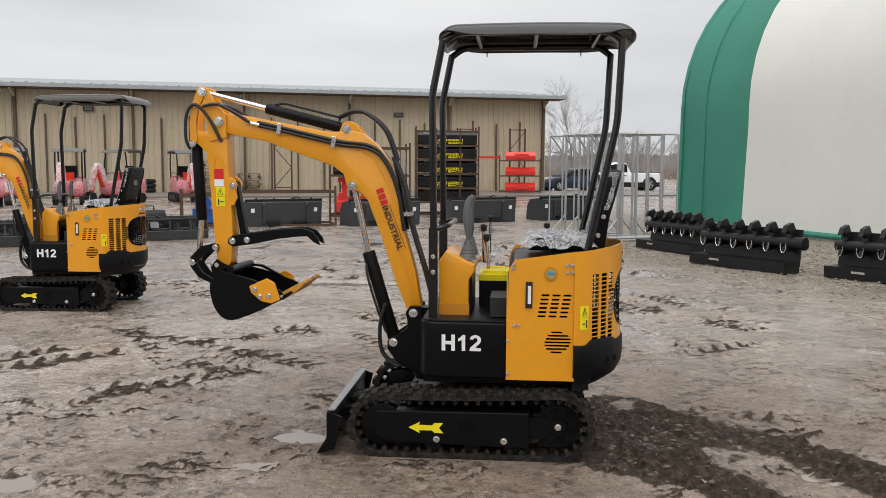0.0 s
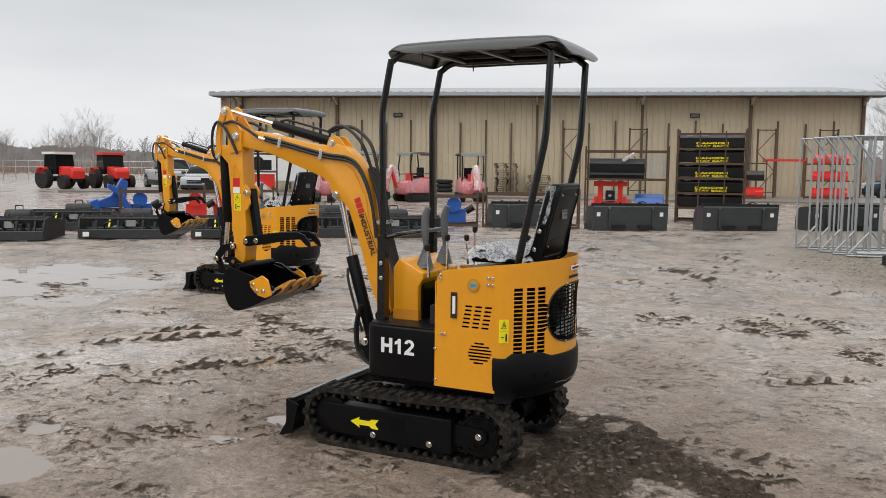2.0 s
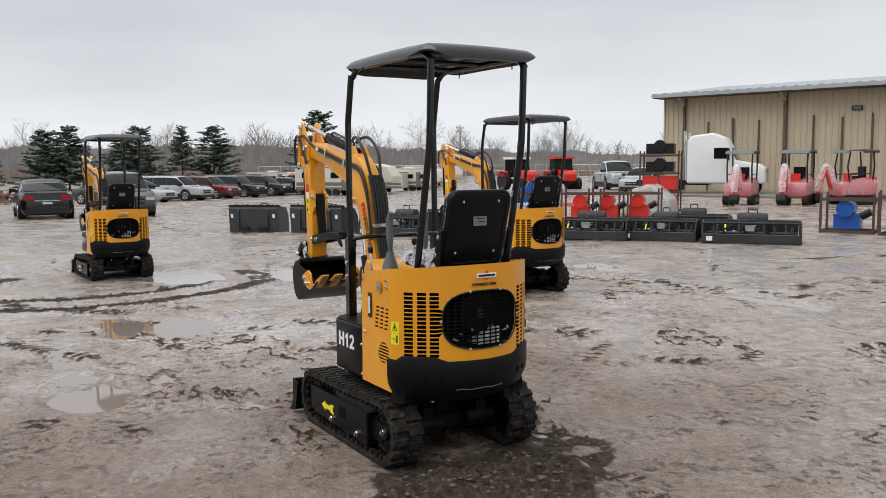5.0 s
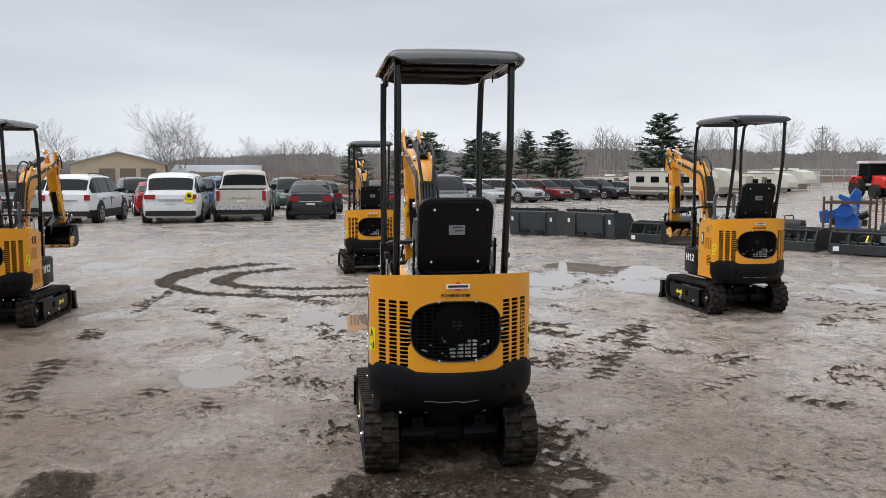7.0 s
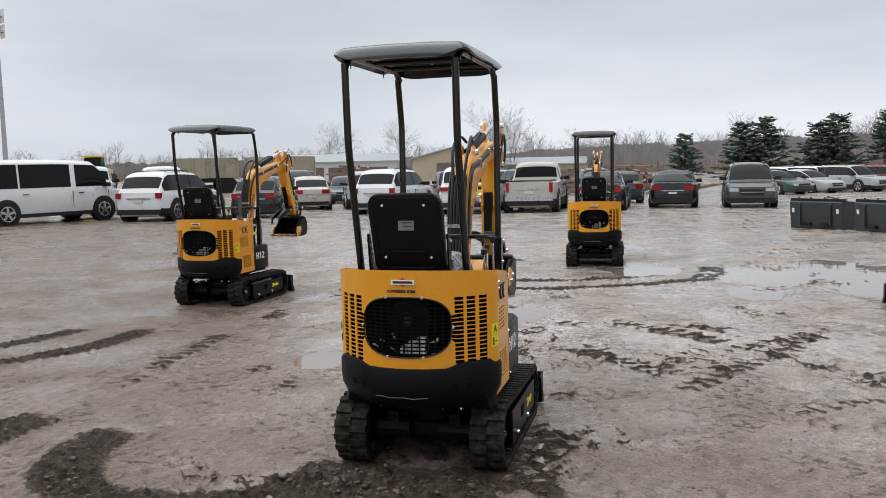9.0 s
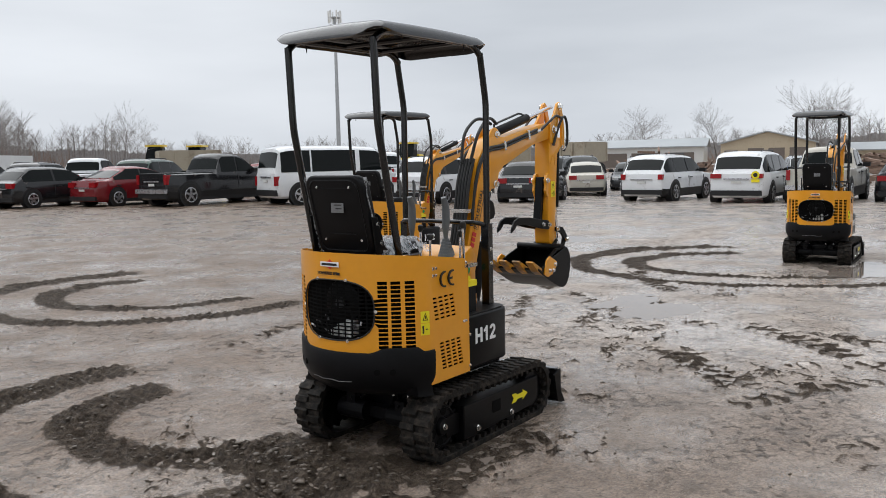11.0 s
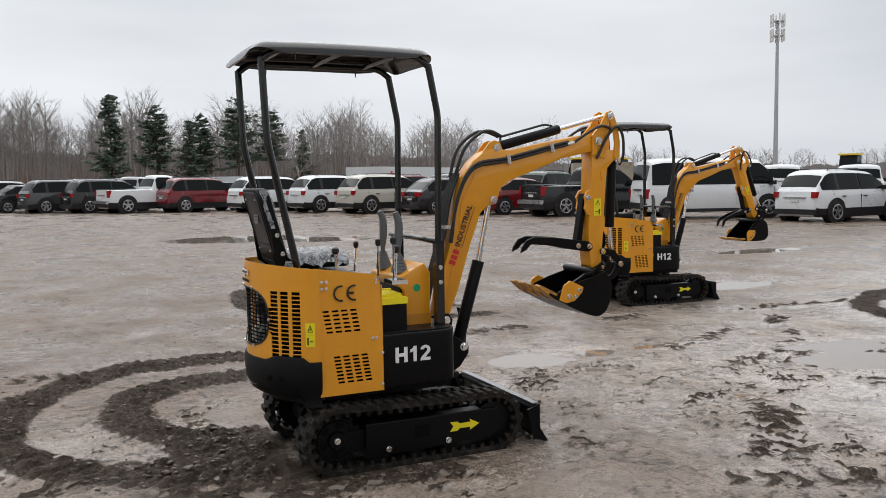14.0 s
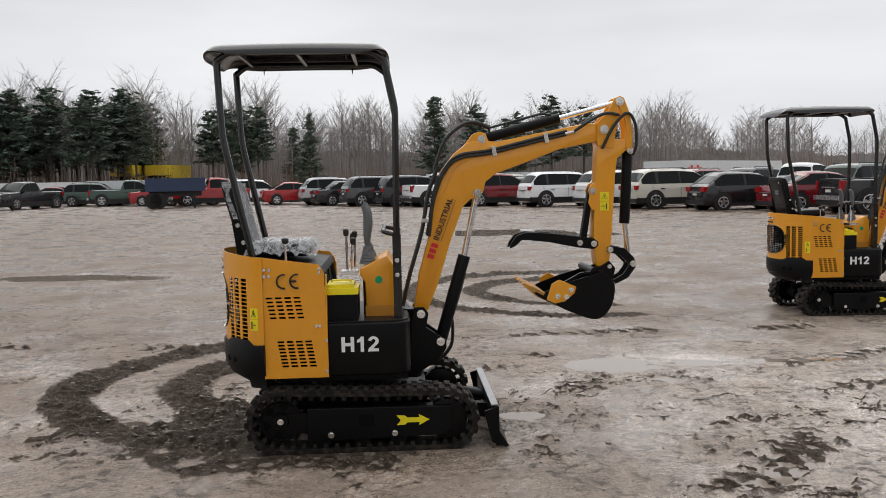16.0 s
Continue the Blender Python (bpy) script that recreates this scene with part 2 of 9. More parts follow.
def text_bm(body, size, m, depth=0.0012, spacing=1.0, bold=0.0):
    """Raised letters laid flat in m's xy plane, centred."""
    cu = bpy.data.curves.new("letters", "FONT")
    cu.body, cu.size, cu.extrude, cu.offset = body, size, depth, bold
    cu.align_x, cu.align_y, cu.space_character, cu.resolution_u = "CENTER", "CENTER", spacing, 3
    ob = bpy.data.objects.new("letters", cu)
    scene.collection.objects.link(ob)
    me = bpy.data.meshes.new_from_object(ob.evaluated_get(bpy.context.evaluated_depsgraph_get()))
    bm = bmesh.new()
    bm.from_mesh(me)
    bmesh.ops.transform(bm, matrix=m, verts=bm.verts[:])
    bpy.data.objects.remove(ob)
    bpy.data.curves.remove(cu)
    bpy.data.meshes.remove(me)
    return bm


def sheet(us, vs, at, hole, snap=None, thick=0.005):
    """A sheet at(u, v) over the breaks us, vs without the cells for which hole(u, v) is true; snap(u, v) moves the border points of holes."""
    bm = bmesh.new()
    nu, nv = len(us) - 1, len(vs) - 1
    keep = {(i, j) for i in range(nu) for j in range(nv) if not hole((us[i] + us[i + 1]) / 2, (vs[j] + vs[j + 1]) / 2)}
    place = {}
    for i, j in keep:
        for a, b in ((i, j), (i + 1, j), (i + 1, j + 1), (i, j + 1)):
            if (a, b) not in place:
                u, v = us[a], vs[b]
                around = [(a + p, b + q) for p in (-1, 0) for q in (-1, 0)]
                if snap and any(0 <= c < nu and 0 <= d < nv and (c, d) not in keep for c, d in around):
                    u, v = snap(u, v)
                place[a, b] = (u, v)
    e = 0.002
    outer, inner = {}, {}
    for k, (u, v) in place.items():
        p = at(u, v)
        du, dv = at(u + e, v) - at(u - e, v), at(u, v + e) - at(u, v - e)
        n = du.cross(dv)
        n = n.normalized() if n.length > 1e-12 else Vector((0, 0, 1))
        c = Vector((-0.35, 0, p.z))
        if n.dot(p - c) < 0:
            n = -n
        outer[k], inner[k] = bm.verts.new(p), bm.verts.new(p - n * thick)
    edges = {}
    for i, j in keep:
        q = ((i, j), (i + 1, j), (i + 1, j + 1), (i, j + 1))
        bm.faces.new([outer[k] for k in q])
        bm.faces.new([inner[k] for k in q][::-1])
        for a, b in zip(q, q[1:] + q[:1]):
            edges.setdefault(frozenset((a, b)), []).append((a, b))
    for pairs in edges.values():
        if len(pairs) == 1:
            a, b = pairs[0]
            bm.faces.new((outer[b], outer[a], inner[a], inner[b]))
    bmesh.ops.recalc_face_normals(bm, faces=bm.faces[:])
    return bm


# ---- the ground: one sheet of churned wet mud that reaches the horizon ----
def noise_field(x, y, cell, seed):
    """Smooth value noise between 0 and 1."""
    rng = np.random.default_rng(seed)
    table = rng.random((256, 256))
    u, v = x / cell, y / cell
    i, j = np.floor(u).astype(int), np.floor(v).astype(int)
    f, g = u - i, v - j
    f, g = f * f * (3 - 2 * f), g * g * (3 - 2 * g)
    t = lambda a, b: table[a & 255, b & 255]
    return (t(i, j) * (1 - f) + t(i + 1, j) * f) * (1 - g) + (t(i, j + 1) * (1 - f) + t(i + 1, j + 1) * f) * g


def fractal(x, y, cell, octaves, seed, fall=0.5):
    total, amp, norm = 0, 1.0, 0.0
    for k in range(octaves):
        a = 0.6 * k
        total = total + amp * noise_field(x * math.cos(a) + y * math.sin(a), y * math.cos(a) - x * math.sin(a), cell / 2 ** k, seed + k)
        norm += amp
        amp *= fall
    return total / norm


def smooth(x, a, b):
    t = np.clip((x - a) / (b - a), 0, 1)
    return t * t * (3 - 2 * t)


def axis_line(centre, half, step, grow, reach):
    line, d, h = [], half, step
    while d < reach:
        line.append(d)
        h *= grow
        d += h
    line.append(reach)
    mid = np.arange(-half, half, step)
    return centre + np.concatenate([-np.array(line[::-1]), mid[1:], np.array(line)])


# pivot marks of the machines: centre, radii, first and last angle in degrees
PIVOTS = [((-0.55, 1.20), (0.78, 1.50), 70, 275), ((2.45, 5.85), (1.25, 2.05), 60, 285), ((8.5, 0.55), (1.62, 2.45), 20, 285)]
# straight and bent wheel tracks: start, heading, bend per metre, length, width, depth
rng = random.Random(11)
TRACKS = [((1.3, -3.2), 38, 4, 6.0, 0.30, 1.0), ((0.4, -2.2), 35, 2, 7.5, 0.28, 1.0), ((-3.5, -0.6), 5, 3, 9, 0.24, 0.8), ((0.2, 2.6), 12, -3, 9, 0.26, 0.9),
          ((-4.5, 3.2), -20, 5, 9, 0.26, 0.8), ((-1.5, -3.5), -60, 0, 9, 0.3, 0.7), ((-2.6, -2.5), -75, 3, 11, 0.3, 0.8), ((3.0, -2.5), 65, -6, 8, 0.3, 0.9)]
TRACKS += [((-1.0, 2.05), -22, 0, 1.7, 0.40, 1.2), ((0.5, 2.42), -29, 0, 1.8, 0.28, 1.1), ((0.45, 1.55), -21, 2, 1.8, 0.30, 1.1), ((1.7, 1.0), 14, 2, 1.6, 0.26, 0.6), ((1.75, -1.08), 14, 0, 1.0, 0.22, 0.8), ((1.4, 0.5), 15, 0, 0.9, 0.24, 0.9),
           ((-1.3, -0.35), -12, 3, 2.4, 0.34, 1.1), ((-0.9, 0.9), -55, 6, 1.9, 0.30, 1.0), ((2.6, 0.62), -2, 0, 1.5, 0.3, 0.8), ((2.6, 0.92), 172, 3, 1.5, 0.30, 1.1), ((1.5, 1.0), 150, 4, 1.2, 0.34, 1.2), ((3.95, -0.75), 190, 0, 1.0, 0.30, 1.1), ((2.6, -0.95), 185, 0, 1.0, 0.26, 0.9)]
for _ in range(30):
    # the side where most machines were driven off
    TRACKS.append(((rng.uniform(-3.5, 4.5), rng.uniform(-5.0, -0.9)), rng.choice((-1, 1)) * rng.uniform(20, 75), rng.uniform(-8, 8), rng.uniform(1.2, 4), rng.uniform(0.16, 0.30), rng.uniform(0.45, 0.95)))
for _ in range(64):
    TRACKS.append(((rng.uniform(-9, 13), rng.uniform(-13, 12)), rng.uniform(0, 360), rng.uniform(-9, 9), rng.uniform(2.0, 7), rng.uniform(0.12, 0.24), rng.uniform(0.2, 0.62)))
PUDDLES = [(4.2, 0.3, 0.55, 0.35), (4.7, 0.75, 0.5, 0.25), (2.45, 1.55, 0.28, 0.16), (3.4, 1.55, 0.5, 0.14), (2.0, 1.6, 0.35, 0.2), (7.7, -2.5, 1.3, 0.9), (7.2, -3.7, 1.5, 0.6), (8.5, -1.0, 0.9, 0.5), (6.1, -2.3, 0.7, 0.4),
           (2.9, 18.0, 2.2, 1.3), (4.8, 16.4, 1.2, 0.8), (4.4, 0.9, 0.4, 0.2), (1.95, 1.5, 0.4, 0.25), (3.9, -1.75, 0.3, 0.12), (2.0, -5.9, 0.8, 0.18), (8.2, -4.5, 1.0, 0.6), (9.2, -0.6, 0.8, 0.5),
           (-5.2, 9.0, 1.3, 0.5), (-3.8, 8.6, 0.6, 0.3), (9.0, -3.6, 1.0, 0.6), (5.6, -6.5, 0.7, 0.25), (10.5, 4.5, 0.8, 0.4), (2.1, 1.0, 0.10, 0.14), (7.0, 4.6, 0.7, 0.3), (1.0, 0.15, 0.14, 0.08), (11, 8, 1.5, 0.4), (24, -22, 2.5, 1.2)]

# where the machines stand: x, y, heading
FOOT = [(0.0, 0.0, 0.0), (5.05, 4.123, -2.3), (4.50, -4.0, 1.3), (9.76, -0.09, 3.0)]


def basin(x, y):
    """The yard dips gently under two machines and falls away under the rows of cars."""
    x, y = np.asarray(x, float), np.asarray(y, float)
    fall = np.interp(x, (15, 24, 30, 60, 150), (0, 0.17, 0.26, 0.75, 0.75)) * (1 - smooth(y, 14, 24)) * smooth(y + 0.5 * np.maximum(0, x - 32), -27, -18)
    return -fall - 0.062 * np.exp(-((x - 5.3) / 3.2) ** 2 - ((y - 4.4) / 3.0) ** 2) - 0.112 * np.exp(-((x - 10.2) / 3.4) ** 2 - (y / 3.6) ** 2)


gx = axis_line(0.6, 4.4, 0.021, 1.05, 2600.0)
gy = axis_line(0.0, 4.4, 0.021, 1.05, 2600.0)
X, Y = np.meshgrid(gx, gy, indexing="ij")
R = np.hypot(X - 0.6, Y)
near = 1 - smooth(R, 30, 90)
wx = X + 0.18 * (fractal(X, Y, 0.9, 3, 71) - 0.5)
wy = Y + 0.18 * (fractal(X, Y, 0.9, 3, 75) - 0.5)
height = 0.030 * (fractal(X, Y, 3.2, 4, 3) - 0.5) + 0.016 * (fractal(X * 1.0, Y * 1.0, 0.5, 4, 21) - 0.5)
clod = np.zeros_like(X)
for (cx, cy), radii, a0, a1 in PIVOTS:
    d = np.hypot(wx - cx, wy - cy)
    ang = np.degrees(np.arctan2(Y - cy, X - cx)) % 360
    reach = smooth(ang, a0 - 6, a0 + 14) * (1 - smooth(ang, a1 - 14, a1 + 6))
    patch = 0.62 + 0.38 * smooth(fractal(X, Y, 0.45, 3, 41), 0.32, 0.56)
    for r in radii:
        band = np.exp(-((d - r) / 0.19) ** 4) * reach * patch
        clod = np.maximum(clod, band)
        height = height + 0.022 * np.exp(-((d - r - 0.17) / 0.07) ** 2) * reach * patch - 0.006 * band
        # lug prints across the band
        height = height + 0.015 * band * np.sin(ang * math.pi / 180 * r / 0.085 * 2 * math.pi + 9 * (d - r) + 3 * fractal(X, Y, 0.4, 2, 45))
for k, ((sx, sy), head, bend, length, width, deep) in enumerate(TRACKS):
    pts, h = [(sx, sy)], radians(head)
    for _ in range(int(length / 0.25)):
        h += radians(bend) * 0.25
        pts.append((pts[-1][0] + 0.25 * math.cos(h), pts[-1][1] + 0.25 * math.sin(h)))
    pts = np.array(pts)
    lo, hi = pts.min(0) - 0.8, pts.max(0) + 0.8
    i0, i1 = np.searchsorted(gx, (lo[0], hi[0]))
    j0, j1 = np.searchsorted(gy, (lo[1], hi[1]))
    if i1 - i0 < 2 or j1 - j0 < 2:
        continue
    sub = (slice(i0, i1), slice(j0, j1))
    xs, ys = wx[sub], wy[sub]
    best, along, side = np.full(xs.shape, 9.0), np.zeros(xs.shape), np.zeros(xs.shape)
    for q in range(len(pts) - 1):
        ux, uy = pts[q + 1] - pts[q]
        l = math.hypot(ux, uy)
        ux, uy = ux / l, uy / l
        s = np.clip((xs - pts[q][0]) * ux + (ys - pts[q][1]) * uy, 0, l)
        ddx, ddy = xs - pts[q][0] - s * ux, ys - pts[q][1] - s * uy
        dist = np.hypot(ddx, ddy)
        m = dist < best
        best = np.where(m, dist, best)
        along = np.where(m, q * 0.25 + s, along)
        side = np.where(m, ddx * uy - ddy * ux, side)
    pitch = 0.16 if width > 0.25 else 0.12
    ends = smooth(along, 0, 0.8) * (1 - smooth(along, length - 0.9, length - 0.1))
    broken = smooth(fractal(X[sub], Y[sub], 0.8, 3, 90 + k), 0.45, 0.58)
    band = np.exp(-(best / (width * 0.55)) ** 4) * ends * broken * deep
    lug = np.maximum(0, np.sin(2 * math.pi * (along + np.abs(side) * 0.75 + 0.05 * (fractal(X[sub], Y[sub], 0.25, 2, 60 + k) - 0.5)) / pitch)) ** 1.1
    height[sub] += -0.012 * band + 0.013 * band * lug + 0.012 * deep * broken * ends * np.exp(-((best - width * 0.62) / 0.05) ** 2)
    clod[sub] = np.maximum(clod[sub], band * (0.36 + 0.44 * lug))
# fine unevenness everywhere, and torn clumps of mud where machines have turned
height = height + 0.012 * (np.abs(fractal(X, Y, 0.30, 4, 330) - 0.5) * 2) * near
torn = smooth(fractal(X, Y, 1.1, 3, 350), 0.54, 0.66) * (1 - 0.75 * smooth(Y + 0.1 * X, 0.4, 2.2))
for seed, turn, cell, gain in ((510, 0.30, 0.21, 0.022), (530, -0.35, 0.15, 0.015), (550, 1.1, 0.12, 0.010)):
    # short ragged ridges, longer along the way the machines went
    u, v = wx * math.cos(turn) + wy * math.sin(turn), wy * math.cos(turn) - wx * math.sin(turn)
    ridge = 1 - np.abs(2 * fractal(u * 0.38, v, cell, 3, seed) - 1)
    lump = smooth(ridge, 0.90, 0.985) * torn * smooth(fractal(X, Y, 0.35, 2, seed + 9), 0.46, 0.58)
    height = height + gain * lump * near
    clod = np.maximum(clod, 0.60 * lump)
    height = height - 0.35 * gain * smooth(ridge, 0.70, 0.88) * torn * near
heap = np.exp(-(((X + 0.78) / 0.35) ** 2 + ((Y - 0.52) / 0.28) ** 2)) + np.exp(-(((X + 0.75) / 0.3) ** 2 + ((Y + 0.50) / 0.26) ** 2)) + np.exp(-(((X + 1.05) / 0.4) ** 2 + ((Y - 0.05) / 0.5) ** 2))
clod = np.maximum(clod, np.clip(heap * 1.2, 0, 1) * smooth(fractal(X, Y, 0.3, 3, 160), 0.40, 0.60))
crumb = fractal(X, Y, 0.062, 2, 171, 0.5)
height = height + clod * (0.010 + 0.070 * (crumb - 0.47)) * near
pool = np.zeros_like(X)
ragged = fractal(X, Y, 0.55, 4, 401, 0.6)
for px, py, rx, ry in PUDDLES:
    pool = np.maximum(pool, (0.15 + 1.6 * ragged) * np.exp(-(((wx - px) / rx) ** 2 + ((wy - py) / ry) ** 2) ** 1.5))
height = height * near + 0.006
pool = np.clip(pool, 0, 1)
height = height * (1 - 0.7 * pool) - 0.040 * pool + 0.006 * (fractal(X, Y, 0.4, 3, 55) - 0.5) * pool
# firm footing under the tracks of the machines
for fx, fy, head in FOOT:
    c, s = math.cos(radians(head)), math.sin(radians(head))
    lx, ly = (X - fx) * c + (Y - fy) * s, -(X - fx) * s + (Y - fy) * c
    m = (1 - smooth(np.abs(lx), 0.62, 0.80)) * (1 - smooth(np.abs(np.abs(ly) - 0.37), 0.10, 0.20))
    height = height * (1 - m) - 0.004 * m
    m2 = (1 - smooth(np.abs(lx), 0.7, 1.0)) * (1 - smooth(np.abs(ly), 0.4, 0.7))
    height = np.where(m2 > 0, np.minimum(height, 0.035 + (1 - m2) * 0.1), height)
gravel = smooth((-X * 0.86 - Y * 0.5) + 0.8 * (fractal(X, Y, 1.2, 3, 201) - 0.5), 5.2, 6.8) * (1 - smooth(X, -1.2, 0.6)) * (1 - smooth(R, 16, 34))
height = height + gravel * 0.018 * (fractal(X, Y, 0.09, 2, 211) - 0.5)
level = basin(X, Y)
height = height + level
clod = clod * (1 - gravel)
nxg, nyg = X.shape
verts = np.stack([X, Y, height], -1).reshape(-1, 3).astype(np.float32)
ii = np.arange(nxg * nyg).reshape(nxg, nyg)
quads = np.stack([ii[:-1, :-1], ii[1:, :-1], ii[1:, 1:], ii[:-1, 1:]], -1).reshape(-1, 4)
me = bpy.data.meshes.new("ground")
me.vertices.add(len(verts))
me.vertices.foreach_set("co", verts.ravel())
me.loops.add(quads.size)
me.loops.foreach_set("vertex_index", quads.ravel().astype(np.int32))
me.polygons.add(len(quads))
me.polygons.foreach_set("loop_start", np.arange(0, quads.size, 4, dtype=np.int32))
me.polygons.foreach_set("use_smooth", np.ones(len(quads), dtype=bool))
# browner on one side of the yard and round one machine, greyer elsewhere
brown = smooth(Y - 0.55 * X + 2.4 * (fractal(X, Y, 2.8, 4, 411) - 0.5), -1.6, 2.2) * (1 - smooth(R, 26, 60))
brown = np.maximum(brown, 0.75 * (1 - smooth(np.hypot(X, Y + 0.5) + 0.9 * (fractal(X, Y, 0.8, 4, 431) - 0.5), 1.3, 3.2)))
for key, values in (("clod", clod), ("gravel", gravel), ("pool", pool), ("brown", brown)):
    att = me.attributes.new(key, "FLOAT", "POINT")
    att.data.foreach_set("value", values.reshape(-1).astype(np.float32))
me.update()


def ground_material():
    m = bpy.data.materials.new("churned_mud")
    m.use_nodes = True
    n, l = m.node_tree.nodes, m.node_tree.links
    b = n["Principled BSDF"]
    geo = n.new("ShaderNodeNewGeometry")

    def tex(scale, detail=5, rough=0.55, distort=0.0, stretch=(1, 1, 1)):
        mp = n.new("ShaderNodeMapping")
        mp.inputs["Scale"].default_value = stretch
        l.new(geo.outputs["Position"], mp.inputs["Vector"])
        t = n.new("ShaderNodeTexNoise")
        t.inputs["Scale"].default_value, t.inputs["Detail"].default_value = scale, detail
        t.inputs["Roughness"].default_value, t.inputs["Distortion"].default_value = rough, distort
        l.new(mp.outputs["Vector"], t.inputs["Vector"])
        return t.outputs["Fac"]

    def ramp(src, *stops):
        r = n.new("ShaderNodeValToRGB")
        while len(r.color_ramp.elements) < len(stops):
            r.color_ramp.elements.new(0.5)
        for e, (p, c) in zip(r.color_ramp.elements, stops):
            e.position, e.color = p, (*c, 1) if isinstance(c, tuple) else (c, c, c, 1)
        l.new(src, r.inputs["Fac"])
        return r.outputs["Color"]

    def mix(f, a, bb, kind="RGBA"):
        x = n.new("ShaderNodeMix")
        x.data_type = kind
        for name, v in (("Factor", f), ("A", a), ("B", bb)):
            sock = [s for s in x.inputs if s.name == name and s.enabled][0]
            if isinstance(v, (int, float)):
                sock.default_value = v
            elif isinstance(v, tuple):
                sock.default_value = (*v, 1)
            else:
                l.new(v, sock)
        return [s for s in x.outputs if s.enabled][0]

    def att(name, broken=True):
        a = n.new("ShaderNodeAttribute")
        a.attribute_name = name
        if name != "clod":
            return a.outputs["Fac"]
        q = n.new("ShaderNodeMath")
        q.operation = "MULTIPLY_ADD"
        q.inputs[1].default_value = 1.1
        l.new(fine2, q.inputs[0])
        l.new(a.outputs["Fac"], q.inputs[2])
        return ramp(q.outputs[0], (0.82, 0.0), (1.0, 1.0))
    fine2 = tex(22, 7, 0.72)
    big = tex(0.45, 6, 0.6)
    mid = tex(2.6, 8, 0.66)
    fine = tex(60, 6, 0.7)
    sheen = tex(0.9, 9, 0.62, 0.25)
    base = ramp(mid, (0.32, (0.275, 0.224, 0.187)), (0.5, (0.385, 0.323, 0.275)), (0.68, (0.500, 0.433, 0.375)))
    warm = ramp(big, (0.40, (0.265, 0.210, 0.168)), (0.62, (0.405, 0.348, 0.300)))
    base = mix(0.5, base, warm)
    grain = ramp(mix(0.5, fine, tex(15, 8, 0.75), "FLOAT"), (0.36, 0.48), (0.5, 1.05), (0.64, 1.62))
    mul = n.new("ShaderNodeMix")
    mul.data_type, mul.blend_type = "RGBA", "MULTIPLY"
    mul.inputs["Factor"].default_value = 1.0
    l.new(base, mul.inputs["A"])
    l.new(grain, mul.inputs["B"])
    col = mul.outputs["Result"]
    browned = n.new("ShaderNodeMix")
    browned.data_type, browned.blend_type = "RGBA", "MULTIPLY"
    l.new(att("brown"), browned.inputs["Factor"])
    l.new(col, browned.inputs["A"])
    browned.inputs["B"].default_value = (0.49, 0.420, 0.362, 1)
    col = browned.outputs["Result"]
    dark = ramp(fine2, (0.36, (0.032, 0.022, 0.015)), (0.50, (0.082, 0.059, 0.042)), (0.62, (0.150, 0.114, 0.084)))
    # smears and crumbs of fresh dark mud
    smear = ramp(tex(3.6, 9, 0.72, 0.3), (0.53, 0.0), (0.62, 0.6))
    col = mix(smear, col, (0.105, 0.081, 0.063))
    region = ramp(tex(1.5, 5, 0.6), (0.46, 0.0), (0.56, 1.0))
    lumps = ramp(tex(13, 7, 0.76, 0.3), (0.55, 0.0), (0.60, 0.8))
    lumps = mix(region, 0.0, lumps, "FLOAT")
    col = mix(lumps, col, (0.068, 0.050, 0.037))
    pits = ramp(tex(6.5, 10, 0.80), (0.50, 0.0), (0.57, 0.45))
    pits = mix(ramp(tex(0.9, 4, 0.6), (0.40, 0.25), (0.58, 1.0)), 0.0, pits, "FLOAT")
    col = mix(pits, col, (0.110, 0.085, 0.066))
    crumbs = ramp(tex(34, 5, 0.7), (0.58, 0.0), (0.64, 0.75))
    col = mix(crumbs, col, (0.072, 0.055, 0.042))
    grit = ramp(tex(85, 2, 0.5), (0.66, 0.0), (0.70, 0.7))
    col = mix(grit, col, (0.40, 0.35, 0.30))
    col = mix(att("clod"), col, dark)
    vo = n.new("ShaderNodeTexVoronoi")
    vo.inputs["Scale"].default_value = 42
    l.new(geo.outputs["Position"], vo.inputs["Vector"])
    stones = ramp(vo.outputs["Color"], (0.15, (0.10, 0.082, 0.062)), (0.6, (0.215, 0.180, 0.138)), (0.9, (0.38, 0.335, 0.275)))
    col = mix(att("gravel"), col, stones)
    l.new(col, b.inputs["Base Color"])
    # wet film: mirror-smooth patches between duller ones
    wet = ramp(sheen, (0.38, 0.55), (0.47, 0.42), (0.54, 0.24), (0.62, 0.10))
    rough = mix(att("clod"), wet, 0.68, "FLOAT")
    rough = mix(att("gravel"), rough, 0.6, "FLOAT")
    rough = mix(att("pool"), rough, 0.08, "FLOAT")
    l.new(rough, b.inputs["Roughness"])
    l.new(mix(att("clod"), mix(att("brown"), 0.6, 0.4, "FLOAT"), 0.22, "FLOAT"), b.inputs["Specular IOR Level"])
    calm = ramp(sheen, (0.44, 1.0), (0.60, 0.45))
    calm = mix(att("clod"), calm, 1.0, "FLOAT")
    broad = n.new("ShaderNodeBump")
    broad.inputs["Strength"].default_value, broad.inputs["Distance"].default_value = 0.7, 0.09
    l.new(tex(2.2, 7, 0.62), broad.inputs["Height"])
    torn = n.new("ShaderNodeBump")
    torn.inputs["Distance"].default_value = 0.09
    l.new(att("clod"), torn.inputs["Strength"])
    l.new(tex(26, 8, 0.78, 0.3), torn.inputs["Height"])
    l.new(broad.outputs["Normal"], torn.inputs["Normal"])
    bump = n.new("ShaderNodeBump")
    bump.inputs["Distance"].default_value = 0.07
